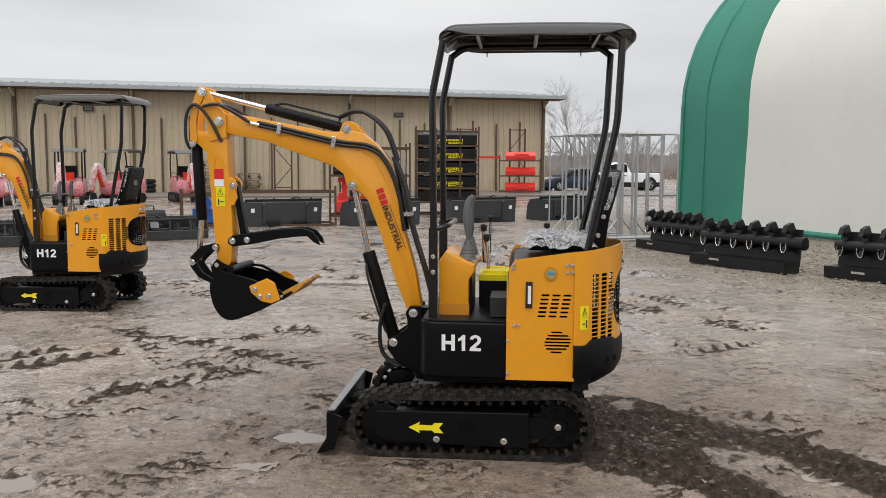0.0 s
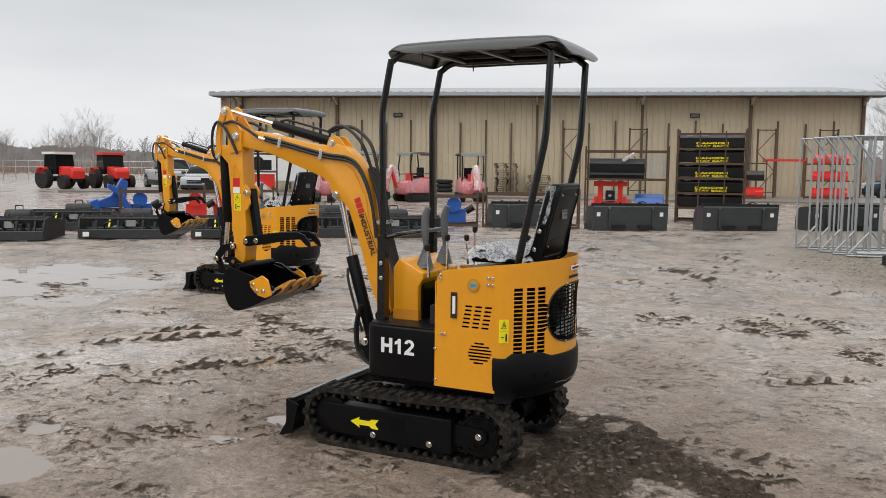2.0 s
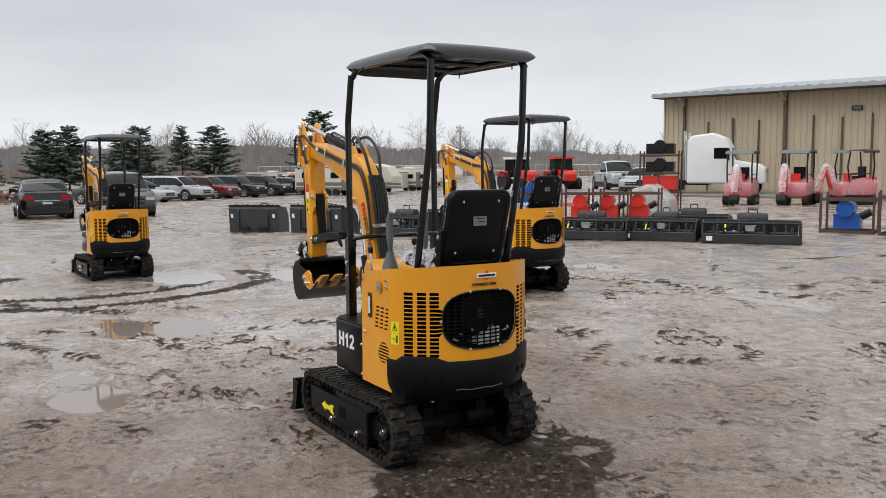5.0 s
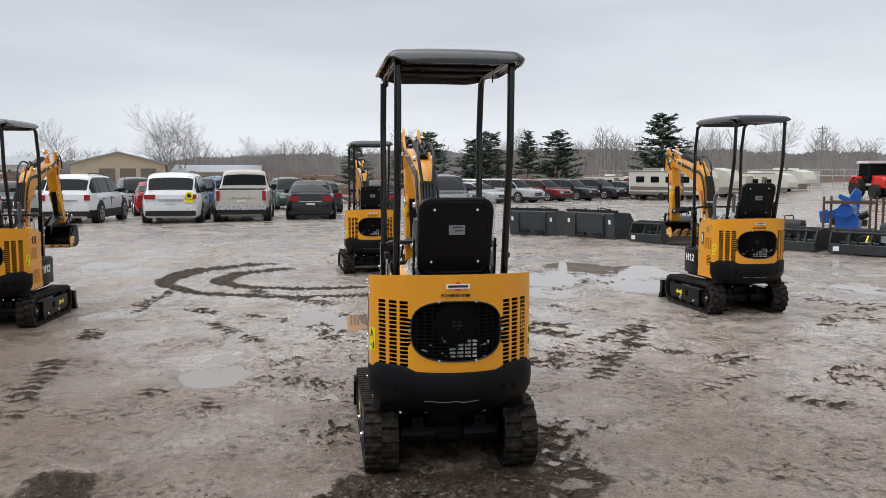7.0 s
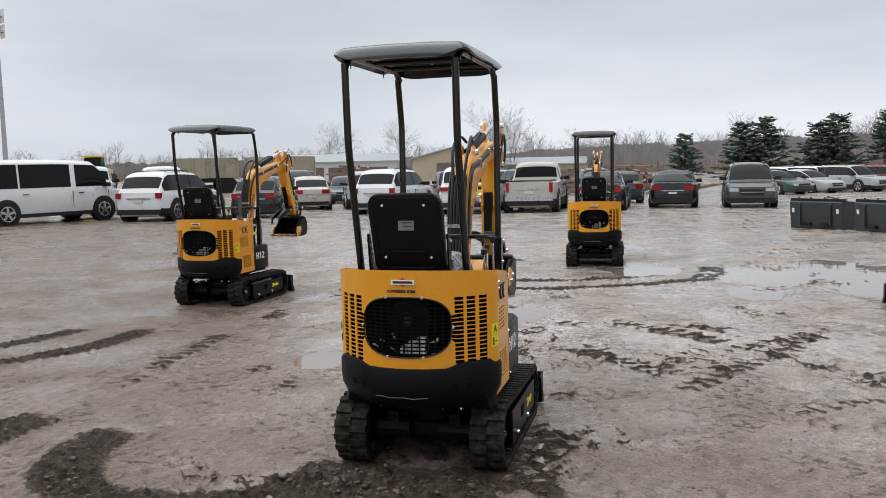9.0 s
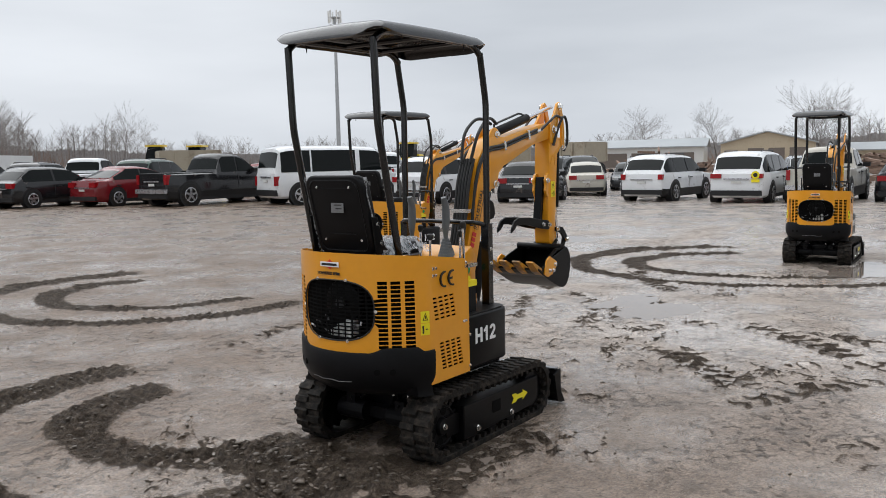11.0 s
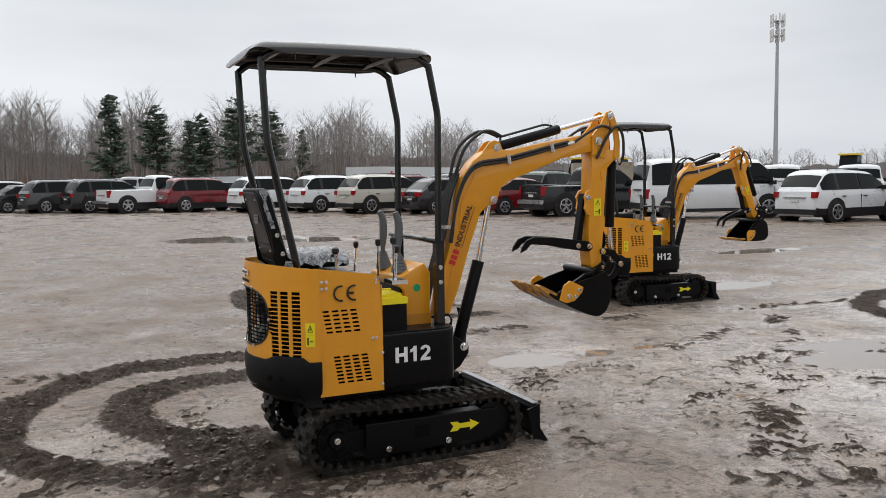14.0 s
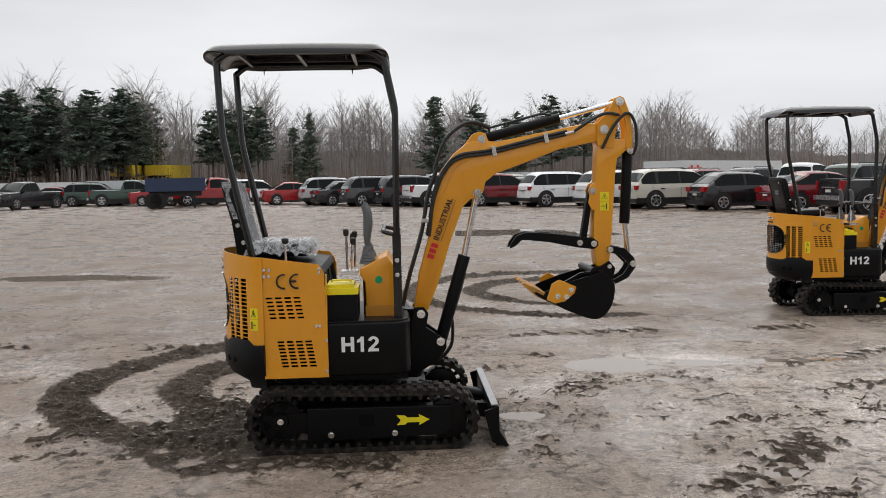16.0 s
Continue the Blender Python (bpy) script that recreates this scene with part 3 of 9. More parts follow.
    l.new(calm, bump.inputs["Strength"])
    hh = mix(0.55, fine2, tex(8, 8, 0.7), "FLOAT")
    hh = mix(0.35, hh, lumps, "FLOAT")
    l.new(hh, bump.inputs["Height"])
    l.new(torn.outputs["Normal"], bump.inputs["Normal"])
    # thin sheet of rain water on top
    film = mix(att("brown"), ramp(sheen, (0.42, 0.10), (0.53, 1.0)), ramp(sheen, (0.48, 0.04), (0.62, 0.6)), "FLOAT")
    film = mix(att("clod"), film, 0.05, "FLOAT")
    film = mix(att("gravel"), film, 0.0, "FLOAT")
    l.new(film, b.inputs["Coat Weight"])
    b.inputs["Coat Roughness"].default_value = 0.10
    b.inputs["Coat IOR"].default_value = 1.45
    l.new(bump.outputs["Normal"], b.inputs["Coat Normal"])
    l.new(bump.outputs["Normal"], b.inputs["Normal"])
    return m


me.materials.append(ground_material())
ground = tagged(new("ground", me), "wet brown mud yard with puddles, ruts and gravel", "ground", kind="structure")

# standing water fills whatever lies below its level
M_WATER = bpy.data.materials.new("muddy_water")
M_WATER.use_nodes = True
wb = M_WATER.node_tree.nodes["Principled BSDF"]
wb.inputs["Base Color"].default_value = (0.23, 0.19, 0.16, 1)
wb.inputs["Roughness"].default_value = 0.03
wb.inputs["Specular IOR Level"].default_value = 0.9
wnz = M_WATER.node_tree.nodes.new("ShaderNodeTexNoise")
wnz.inputs["Scale"].default_value = 9
wbp = M_WATER.node_tree.nodes.new("ShaderNodeBump")
wbp.inputs["Strength"].default_value, wbp.inputs["Distance"].default_value = 0.05, 0.01
M_WATER.node_tree.links.new(wnz.outputs["Fac"], wbp.inputs["Height"])
M_WATER.node_tree.links.new(wbp.outputs["Normal"], wb.inputs["Normal"])
bm = bmesh.new()
bmesh.ops.create_grid(bm, x_segments=150, y_segments=150, size=38)
for v in bm.verts:
    x, y = v.co.x + 6, v.co.y
    v.co = Vector((x, y, float(basin(x, y)) - 0.0135))
tagged(part("puddle_water", bm, M_WATER), "muddy standing water in the puddles", "water", kind="structure")


# loose clods of mud: one mesh of many small lumps where the ground is churned
def build_clods(name, gravelly):
    rg = np.random.default_rng(4)
    phi = (1 + 5 ** 0.5) / 2
    ico = np.array([(-1, phi, 0), (1, phi, 0), (-1, -phi, 0), (1, -phi, 0), (0, -1, phi), (0, 1, phi), (0, -1, -phi), (0, 1, -phi), (phi, 0, -1), (phi, 0, 1), (-phi, 0, -1), (-phi, 0, 1)]) / 1.9
    tri = np.array([(0, 11, 5), (0, 5, 1), (0, 1, 7), (0, 7, 10), (0, 10, 11), (1, 5, 9), (5, 11, 4), (11, 10, 2), (10, 7, 6), (7, 1, 8), (3, 9, 4), (3, 4, 2), (3, 2, 6), (3, 6, 8), (3, 8, 9), (4, 9, 5), (2, 4, 11), (6, 2, 10), (8, 6, 7), (9, 8, 1)])
    n, most = (60000, 7000) if gravelly else (240000, 15000)
    # candidates thin out with distance
    rad, ang = 9.5 * rg.random(n) ** 0.75, rg.random(n) * 2 * math.pi
    x, y = 0.8 + rad * np.cos(ang), rad * np.sin(ang)
    if gravelly:
        x, y = rg.uniform(-10, -1.0, n), rg.uniform(-12.5, -1.5, n)
    i = np.clip(np.searchsorted(gx, x), 0, len(gx) - 1)
    j = np.clip(np.searchsorted(gy, y), 0, len(gy) - 1)
    c = clod[i, j]
    keep = (rg.random(n) < np.clip(c * 1.3 - 0.5, 0, 1) * 0.5 + 0.03) & (pool[i, j] < 0.3)
    if gravelly:
        keep = rg.random(n) < gravel[i, j] * 0.16
    for fx, fy, head in FOOT:
        ca, sa = math.cos(radians(head)), math.sin(radians(head))
        lx, ly = (x - fx) * ca + (y - fy) * sa, -(x - fx) * sa + (y - fy) * ca
        keep &= ~((np.abs(lx) < 0.66) & (np.abs(np.abs(ly) - 0.37) < 0.13))
    x, y, z, c = x[keep][:most], y[keep][:most], height[i, j][keep][:most], c[keep][:most]
    m = len(x)
    size = (0.0035 + 0.010 * rg.random(m) ** 3) * (1.5 if gravelly else 0.7 + 0.55 * c)
    jit = 1 + 0.7 * (rg.random((m, 12)) - 0.5)
    sx, sy, sz = (size * (0.6 + 1.3 * rg.random(m)) for _ in range(3))
    a = rg.random(m) * 2 * math.pi
    px, py, pz = ico[None, :, 0] * jit * sx[:, None], ico[None, :, 1] * jit * sy[:, None], ico[None, :, 2] * jit * sz[:, None] * 0.5
    vx = px * np.cos(a)[:, None] - py * np.sin(a)[:, None] + x[:, None]
    vy = px * np.sin(a)[:, None] + py * np.cos(a)[:, None] + y[:, None]
    vz = pz + z[:, None] + size[:, None] * (0.3 if gravelly else -0.1)
    v = np.stack([vx, vy, vz], -1).reshape(-1, 3).astype(np.float32)
    f = (tri[None] + (np.arange(m) * 12)[:, None, None]).reshape(-1, 3)
    me = bpy.data.meshes.new(name)
    me.vertices.add(len(v))
    me.vertices.foreach_set("co", v.ravel())
    me.loops.add(f.size)
    me.loops.foreach_set("vertex_index", f.ravel().astype(np.int32))
    me.polygons.add(len(f))
    me.polygons.foreach_set("loop_start", np.arange(0, f.size, 3, dtype=np.int32))
    me.update()
    return me


M_CLOD = material("mud_clod", (0.088, 0.067, 0.049), 0.5, vary=0.45, scale=3, bump=0.4, bump_scale=80)
clods = build_clods("mud_clods", False)
clods.materials.append(M_CLOD)
tagged(new("mud_clods", clods), "loose dark clods of churned mud", "mud", kind="stuff")
M_GRAVEL = material("gravel_stone", (0.215, 0.180, 0.140), 0.5, vary=0.55, scale=9, bump=0.2, bump_scale=90)
stones = build_clods("gravel", True)
stones.materials.append(M_GRAVEL)
tagged(new("gravel", stones), "loose tan and grey gravel stones", "gravel", kind="stuff")


# ---- the mini excavators ----
def side_matrix(x, y, z, s, turn=0.0):
    """Letters on a side wall: s 1 faces +y, s -1 faces -y; turn in degrees within the wall."""
    return Matrix.Translation((x, y, z)) @ Matrix.Rotation(math.pi if s > 0 else 0, 4, "Z") @ Matrix.Rotation(math.pi / 2, 4, "X") @ Matrix.Rotation(radians(turn), 4, "Z")


def breaks(lo, hi, holes, step=0.05):
    """Sorted breaks over lo..hi with those of the holes, and none much longer than step."""
    b = sorted({round(x, 5) for x in (lo, hi, *[q for h in holes for q in h])})
    out = [b[0]]
    for x in b[1:]:
        k = max(1, math.ceil((x - out[-1]) / step))
        base = out[-1]
        out += [base + (x - base) * (i + 1) / k for i in range(k)]
    return out


REAR = [(-0.500, 0.424), (-0.545, 0.418), (-0.605, 0.372), (-0.665, 0.305), (-0.718, 0.225), (-0.760, 0.115), (-0.775, 0.0)]
REAR_LINE = spline([(x, y, 0) for x, y in REAR] + [(x, -y, 0) for x, y in REAR[-2::-1]], 10)
REAR_LEN = [0.0]
for _a, _b in zip(REAR_LINE, REAR_LINE[1:]):
    REAR_LEN.append(REAR_LEN[-1] + (_b - _a).length)


def rear_at(u, z, off=0.0):
    """The rear cover's surface at the length u along its plan."""
    u = min(max(u, 0.0), REAR_LEN[-1] - 1e-6)
    i = max(k for k in range(len(REAR_LEN) - 1) if REAR_LEN[k] <= u)
    a, b = REAR_LINE[i], REAR_LINE[i + 1]
    p = a.lerp(b, (u - REAR_LEN[i]) / (REAR_LEN[i + 1] - REAR_LEN[i]))
    d = (b - a).normalized()
    return Vector((p.x + d.y * off, p.y - d.x * off, z))


def rear_u(y):
    """The length along the rear cover's plan at which it passes y."""
    best = min(range(len(REAR_LINE)), key=lambda k: abs(REAR_LINE[k].y - y))
    return REAR_LEN[best]


def hexbolt(r=0.011, h=0.008):
    bm = bmesh.new()
    bmesh.ops.create_cone(bm, cap_ends=True, segments=10, radius1=r * 1.25, radius2=r * 1.25, depth=h * 0.4, matrix=Matrix.Translation((0, 0, h * 0.2)))
    bmesh.ops.create_cone(bm, cap_ends=True, segments=6, radius1=r, radius2=r * 0.86, depth=h, matrix=Matrix.Translation((0, 0, h * 0.8)))
    return bm


def loop_path(cr, rr, cf, rf, n=14):
    """Closed belt outline round a rear and a front wheel, (x, z)."""
    out = []
    for i in range(n + 1):
        a = radians(92 + 176 * i / n)
        out.append((cr[0] + rr * math.cos(a), cr[1] + rr * math.sin(a)))
    for i in range(1, 12):
        t = i / 12
        out.append((cr[0] * (1 - t) + cf[0] * t, (cr[1] - rr) * (1 - t) + (cf[1] - rf) * t))
    for i in range(n + 1):
        a = radians(-88 + 176 * i / n)
        out.append((cf[0] + rf * math.cos(a), cf[1] + rf * math.sin(a)))
    for i in range(1, 12):
        t = i / 12
        sag = -0.006 * math.sin(math.pi * t)
        out.append((cf[0] * (1 - t) + cr[0] * t, (cf[1] + rf) * (1 - t) + (cr[1] + rr) * t + sag))
    return out


def add_plate(bm, m, outline, depth=0.0012):
    """A thin raised plate with the outline (x, y) in m's plane."""
    add_prism(bm, outline, -depth, depth, axis="z")
    bm.verts.ensure_lookup_table()
    bmesh.ops.transform(bm, matrix=m, verts=bm.verts[-2 * len(outline):])


def model_letters(m):
    """The model mark H12 in heavy plain letters 82 mm high."""
    bm = bmesh.new()
    add_plate(bm, m, [(-0.110, -0.041), (-0.091, -0.041), (-0.091, -0.009), (-0.061, -0.009), (-0.061, -0.041), (-0.042, -0.041), (-0.042, 0.041), (-0.061, 0.041), (-0.061, 0.008), (-0.091, 0.008), (-0.091, 0.041), (-0.110, 0.041)])
    add_plate(bm, m, [(-0.008, -0.041), (0.010, -0.041), (0.010, 0.041), (-0.005, 0.041), (-0.012, 0.030), (-0.026, 0.023), (-0.026, 0.008), (-0.008, 0.014)])
    arc = [radians(172 - 214 * i / 14) for i in range(15)]
    outer = [(0.061 + 0.0285 * math.cos(a), 0.0155 + 0.0255 * math.sin(a)) for a in arc]
    inner = [(0.061 + 0.0110 * math.cos(a), 0.0155 + 0.0110 * math.sin(a)) for a in arc]
    add_plate(bm, m, outer + [(0.060, -0.025), (0.0895, -0.025), (0.0895, -0.041), (0.031, -0.041), (0.035, -0.025)] + inner[::-1])
    return bm


def build_excavator(label, arm_turn=0.0, film=True):
    """The whole machine, facing +x over the origin. arm_turn: degrees by which the stick swings out at its pin."""
    top = empty("mini_excavator", label, "excavator", "mini excavators on the lot")
    bolts = []

    def bolt(parent, place, normal, r=0.011):
        key = round(r, 4)
        for k, ob in bolts:
            if k == key:
                o = again(ob, parent)
                break
        else:
            o = part("bolt", hexbolt(r, r * 0.8), M_ZINC, parent)
            bolts.append((key, o))
        o.matrix_basis = Matrix.Translation(place) @ Vector(normal).to_track_quat("Z", "Y").to_matrix().to_4x4()
        return o

    # undercarriage
    bm = box(-0.36, -0.27, 0.11, 0.36, 0.27, 0.27, 0.02)
    add_box(bm, -0.16, -0.40, 0.14, 0.16, 0.40, 0.22)
    part("track_frame", bm, M_BLACK, top)
    part("slew_ring", rod((-0.02, 0, 0.26), (-0.02, 0, 0.375), 0.23, sides=36), M_BLACK_SATIN, top, smooth=True)
    # hydraulic motors and pipes under the tail
    bm = bmesh.new()
    for y in (-0.17, 0.17):
        add_rod(bm, (-0.43, y - 0.09, 0.175), (-0.43, y + 0.09, 0.175), 0.055, sides=16)
        add_box(bm, -0.47, y - 0.03, 0.21, -0.40, y + 0.03, 0.27)
        add_rod(bm, (-0.47, y, 0.24), (-0.33, y * 0.4, 0.30), 0.012)
        add_rod(bm, (-0.45, y * 0.7, 0.25), (-0.33, y * 0.2, 0.31), 0.012)
    add_box(bm, -0.42, -0.3, 0.14, -0.34, 0.3, 0.2)
    part("travel_motor", bm, M_BLACK_SATIN, top)
    for sx in (-0.1, -0.05, 0.06, 0.13):
        bolt(top, (-0.425, sx * 2, 0.285), (0, 0, 1), 0.012)
    cr, rr, cf, rf = (-0.43, 0.168), 0.148, (0.462, 0.156), 0.136
    path = loop_path(cr, rr, cf, rf)
    for s in (1, -1):
        y_out, y_in = 0.458 * s, 0.282 * s
        bm = bmesh.new()
        k = len(path)
        rings = []
        for i, (x, z) in enumerate(path):
            tx, tz = path[(i + 1) % k][0] - path[i - 1][0], path[(i + 1) % k][1] - path[i - 1][1]
            l = math.hypot(tx, tz)
            nx, nz = -tz / l, tx / l
            nx, nz = -nx, -nz
            rings.append([bm.verts.new((x + nx * o, y, z + nz * o)) for o, y in ((0, y_out), (0.026, y_out), (0.026, y_in), (0, y_in))])
        for i in range(k):
            a, b = rings[i], rings[(i + 1) % k]
            for j in range(4):
                bm.faces.new((a[j], b[j], b[(j + 1) % 4], a[(j + 1) % 4]))
        bmesh.ops.recalc_face_normals(bm, faces=bm.faces[:])
        belt = part("rubber_track", bm, M_RUBBER, top, "muddy black rubber track with lugs")
        # lugs outside, guide teeth inside
        length, acc = 0.0, []
        for i in range(k):
            p, q = Vector(path[i]), Vector(path[(i + 1) % k])
            acc.append((length, p, q))
            length += (q - p).length
        count = 46
        for j in range(count):
            d = length * j / count
            s0, p, q = [e for e in acc if e[0] <= d][-1]
            w = (q - p).normalized()
            c = p + w * (d - s0)
            out = Vector((w.y, -w.x))
            mid = (y_out + y_in) / 2
            for ya, yb, sh in ((y_out, mid, 0.0), (mid, y_in, length / count / 2)):
                bm = bmesh.new()
                base = c + w * sh
                v = []
                for ox, oy in ((-0.021, 0.022), (0.021, 0.022), (0.015, 0.040), (-0.015, 0.040)):
                    pt = base + w * ox + out * oy
                    v.append(pt)
                a = [bm.verts.new((pt.x, ya, pt.y)) for pt in v]
                b = [bm.verts.new((pt.x, yb, pt.y)) for pt in v]
                fs = [bm.faces.new(a), bm.faces.new(b[::-1])] + [bm.faces.new((a[e], b[e], b[(e + 1) % 4], a[(e + 1) % 4])) for e in range(4)]
                bmesh.ops.recalc_face_normals(bm, faces=fs)
                part("lug", bm, M_RUBBER, belt)
            bm = bmesh.new()
            v = [c + w * ox - out * oy for ox, oy in ((-0.015, 0), (0.015, 0), (0.008, 0.026), (-0.008, 0.026))]
            ya, yb = y_out - 0.012 * s, y_out - 0.045 * s
            a = [bm.verts.new((pt.x, ya, pt.y)) for pt in v]
            b = [bm.verts.new((pt.x, yb, pt.y)) for pt in v]
            fs = [bm.faces.new(a), bm.faces.new(b[::-1])] + [bm.faces.new((a[e], b[e], b[(e + 1) % 4], a[(e + 1) % 4])) for e in range(4)]
            bmesh.ops.recalc_face_normals(bm, faces=fs)
            part("guide_tooth", bm, M_RUBBER, belt)
        # sprocket
        bm = bmesh.new()
        ya, yb = 0.44 * s, 0.33 * s
        add_rod(bm, (cr[0], yb, cr[1]), (cr[0], ya - 0.03 * s, cr[1]), 0.115, sides=28)
        add_rod(bm, (cr[0], ya - 0.03 * s, cr[1]), (cr[0], ya - 0.012 * s, cr[1]), 0.05, 0.042, sides=20)
        teeth = []
        for j in range(14):
            a = 2 * math.pi * j / 14
            teeth.append(bmesh.new())
            add_rod(teeth[-1], (cr[0] + 0.125 * math.cos(a), yb, cr[1] + 0.125 * math.sin(a)), (cr[0] + 0.125 * math.cos(a), ya - 0.028 * s, cr[1] + 0.125 * math.sin(a)), 0.012, sides=8)
        sprocket = part("sprocket", bm, M_BLACK, top, smooth=True)
        for bm in teeth:
            part("tooth", bm, M_BLACK, sprocket)
        # near-black discs paint the shade of the sprocket's round holes
        for j in range(6):
            bm = bmesh.new()
            a = 2 * math.pi * (j + 0.3) / 6
            x, z = cr[0] + 0.08 * math.cos(a), cr[1] + 0.08 * math.sin(a)
            add_rod(bm, (x, ya - 0.040 * s, z), (x, ya - 0.0285 * s, z), 0.024, sides=14)
            part("opening", bm, M_DARKVOID, sprocket)
        ring = [(cr[0] + 0.1 * math.cos(a), ya - 0.028 * s, cr[1] + 0.1 * math.sin(a)) for a in (2 * math.pi * j / 28 for j in range(28))]
        part("rim", tube(ring, 0.006, 6, closed=True), M_BLACK, sprocket, smooth=True)
        bolt(sprocket, (cr[0], ya - 0.012 * s, cr[1]), (0, s, 0), 0.014)
        # idler and rollers
        bm = bmesh.new()
        add_rod(bm, (cf[0], 0.31 * s, cf[1]), (cf[0], 0.425 * s, cf[1]), 0.11, sides=26)
        add_rod(bm, (cf[0], 0.425 * s, cf[1]), (cf[0], 0.44 * s, cf[1]), 0.035, sides=16)
        part("idler_wheel", bevelled(bm, 0.006), M_BLACK, top, smooth=True)
        for x in (-0.2, 0.0, 0.2):
            part("roller", rod((x, 0.32 * s, 0.062), (x, 0.44 * s, 0.062), 0.042, sides=18, bevel=0.006), M_BLACK_SATIN, top, smooth=True)
        # side plate; a near-black patch on it paints the shade of a hand hole
        out_l = [(0.49, 0.235), (0.49, 0.11), (0.44, 0.075), (-0.285, 0.058), (-0.285, 0.24)]
        part("side_plate", prism(out_l, 0.36 * s, 0.451 * s, 0.006), M_BLACK, top)
        part("tensioner", box(-0.4, min(0.36 * s, 0.42 * s), 0.10, -0.28, max(0.36 * s, 0.42 * s), 0.21, 0.01), M_BLACK, top)
        part("access_hole", box(-0.01, 0.4505 if s > 0 else -0.4535, 0.135, 0.07, 0.4535 if s > 0 else -0.4505, 0.2, 0), M_DARKVOID, top)
        for x in (0.18, -0.16):
            bolt(top, (x, 0.452 * s, 0.095), (0, s, 0), 0.014)
        x0 = 0.322 if s > 0 else 0.367
        z0 = 0.152 if s > 0 else 0.163
        arrow = [(0, 0), (-0.058, 0.030), (-0.053, 0.014), (-0.118, 0.013), (-0.132, 0.025), (-0.176, 0.026), (-0.155, 0.0), (-0.176, -0.026), (-0.132, -0.025), (-0.118, -0.013), (-0.053, -0.014), (-0.058, -0.030)]
        part("arrow_decal", prism([(x0 + a, z0 + b) for a, b in arrow], 0.4515 * s, 0.4535 * s), M_SAFETY, top, "yellow arrow decal")
    # dozer blade
    profile = [(0.795, 0.004), (0.775, 0.03), (0.742, 0.09), (0.733, 0.15), (0.742, 0.222), (0.715, 0.226), (0.700, 0.2), (0.703, 0.13), (0.718, 0.075), (0.752, 0.02), (0.775, 0.002)]
    blade = part("dozer_blade", prism(profile, -0.46, 0.46, 0.003), M_BLACK, top, "black steel dozer blade")
    part("wear_edge", box(0.700, -0.455, 0.2265, 0.738, 0.455, 0.232, 0.002), M_ENGINE, blade, "bare worn top edge")
    for s in (1, -1):
        bm = bmesh.new()
        add_prism(bm, [(0.30, 0.13), (0.30, 0.21), (0.70, 0.17), (0.70, 0.09)], 0.14 * s, 0.19 * s)
        part("blade_arm", bm, M_BLACK, blade)
        part("end_plate", prism([(0.795, 0.004), (0.742, 0.09), (0.74, 0.226), (0.66, 0.2), (0.70, 0.03)], 0.46 * s, 0.472 * s, 0.002), M_BLACK, blade)
    add = rod((0.32, 0, 0.25), (0.70, 0, 0.17), 0.03, sides=16)
    part("blade_cylinder", add, M_BLACK_SATIN, blade, smooth=True)

    # house: floor, front box and deck
    outline = [(-0.17, -0.402), (0.20, -0.402), (0.25, -0.38), (0.275, -0.33), (0.275, 0.33), (0.25, 0.38), (0.20, 0.402), (-0.17, 0.402)]
    bm = prism(outline, 0.40, 0.686, 0.012, axis="z", segments=3)
    part("platform_box", bm, M_BLACK, top, "black front box with white letters", smooth=True)
    part("deck_mat", prism([(x * 0.97 - 0.002, y * 0.97) for x, y in outline], 0.686, 0.694, 0.002, axis="z"), M_VINYL, top)
    part("floor_plate", box(-0.46, -0.33, 0.36, 0.26, 0.33, 0.40, 0.01), M_BLACK, top)
    # solid near-black block in place of the shade inside the engine bay
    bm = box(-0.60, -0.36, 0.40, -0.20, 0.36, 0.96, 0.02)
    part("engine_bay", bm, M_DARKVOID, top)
    part("white_letters", model_letters(side_matrix(0.05, 0.4035, 0.582, 1)), M_WHITE, top, "white model letters")
    part("white_letters", model_letters(side_matrix(0.015, -0.4035, 0.572, -1)), M_WHITE, top, "white model letters")

    # side panels with slots
    def slots_rows(x0, x1, z0, z1, cols, rows, gap, bar):
        w = (x1 - x0 - gap * (cols - 1)) / cols
        h = (z1 - z0 - bar * (rows - 1)) / rows
        return [(x0 + c * (w + gap), x0 + c * (w + gap) + w, z0 + r * (h + bar), z0 + r * (h + bar) + h) for c in range(cols) for r in range(rows)]

    def panel_top(x):
        pts = [(-0.51, 1.052), (-0.19, 1.006), (-0.165, 0.965)]
        for (a, za), (b, zb) in zip(pts, pts[1:]):
            if a <= x <= b:
                return za + (zb - za) * (x - a) / (b - a)
        return 1.052

    for s in (1, -1):
        if s > 0:
            holes = slots_rows(-0.477, -0.330, 0.722, 0.838, 3, 6, 0.016, 0.011)
            for r, (a, b) in enumerate(((-0.44, -0.385), (-0.462, -0.36), (-0.472, -0.35), (-0.476, -0.346), (-0.472, -0.35), (-0.462, -0.36), (-0.44, -0.385))):
                z = 0.541 + r * 0.0168
                holes.append((a, b, z, z + 0.0095))
        else:
            holes = slots_rows(-0.477, -0.297, 0.722, 0.838, 4, 6, 0.014, 0.011) + slots_rows(-0.422, -0.240, 0.460, 0.602, 4, 8, 0.014, 0.008)
        us = breaks(-0.505, -0.165, [(h[0], h[1]) for h in holes])
        vs = breaks(0.40, 1.0, [(h[2], h[3]) for h in holes])
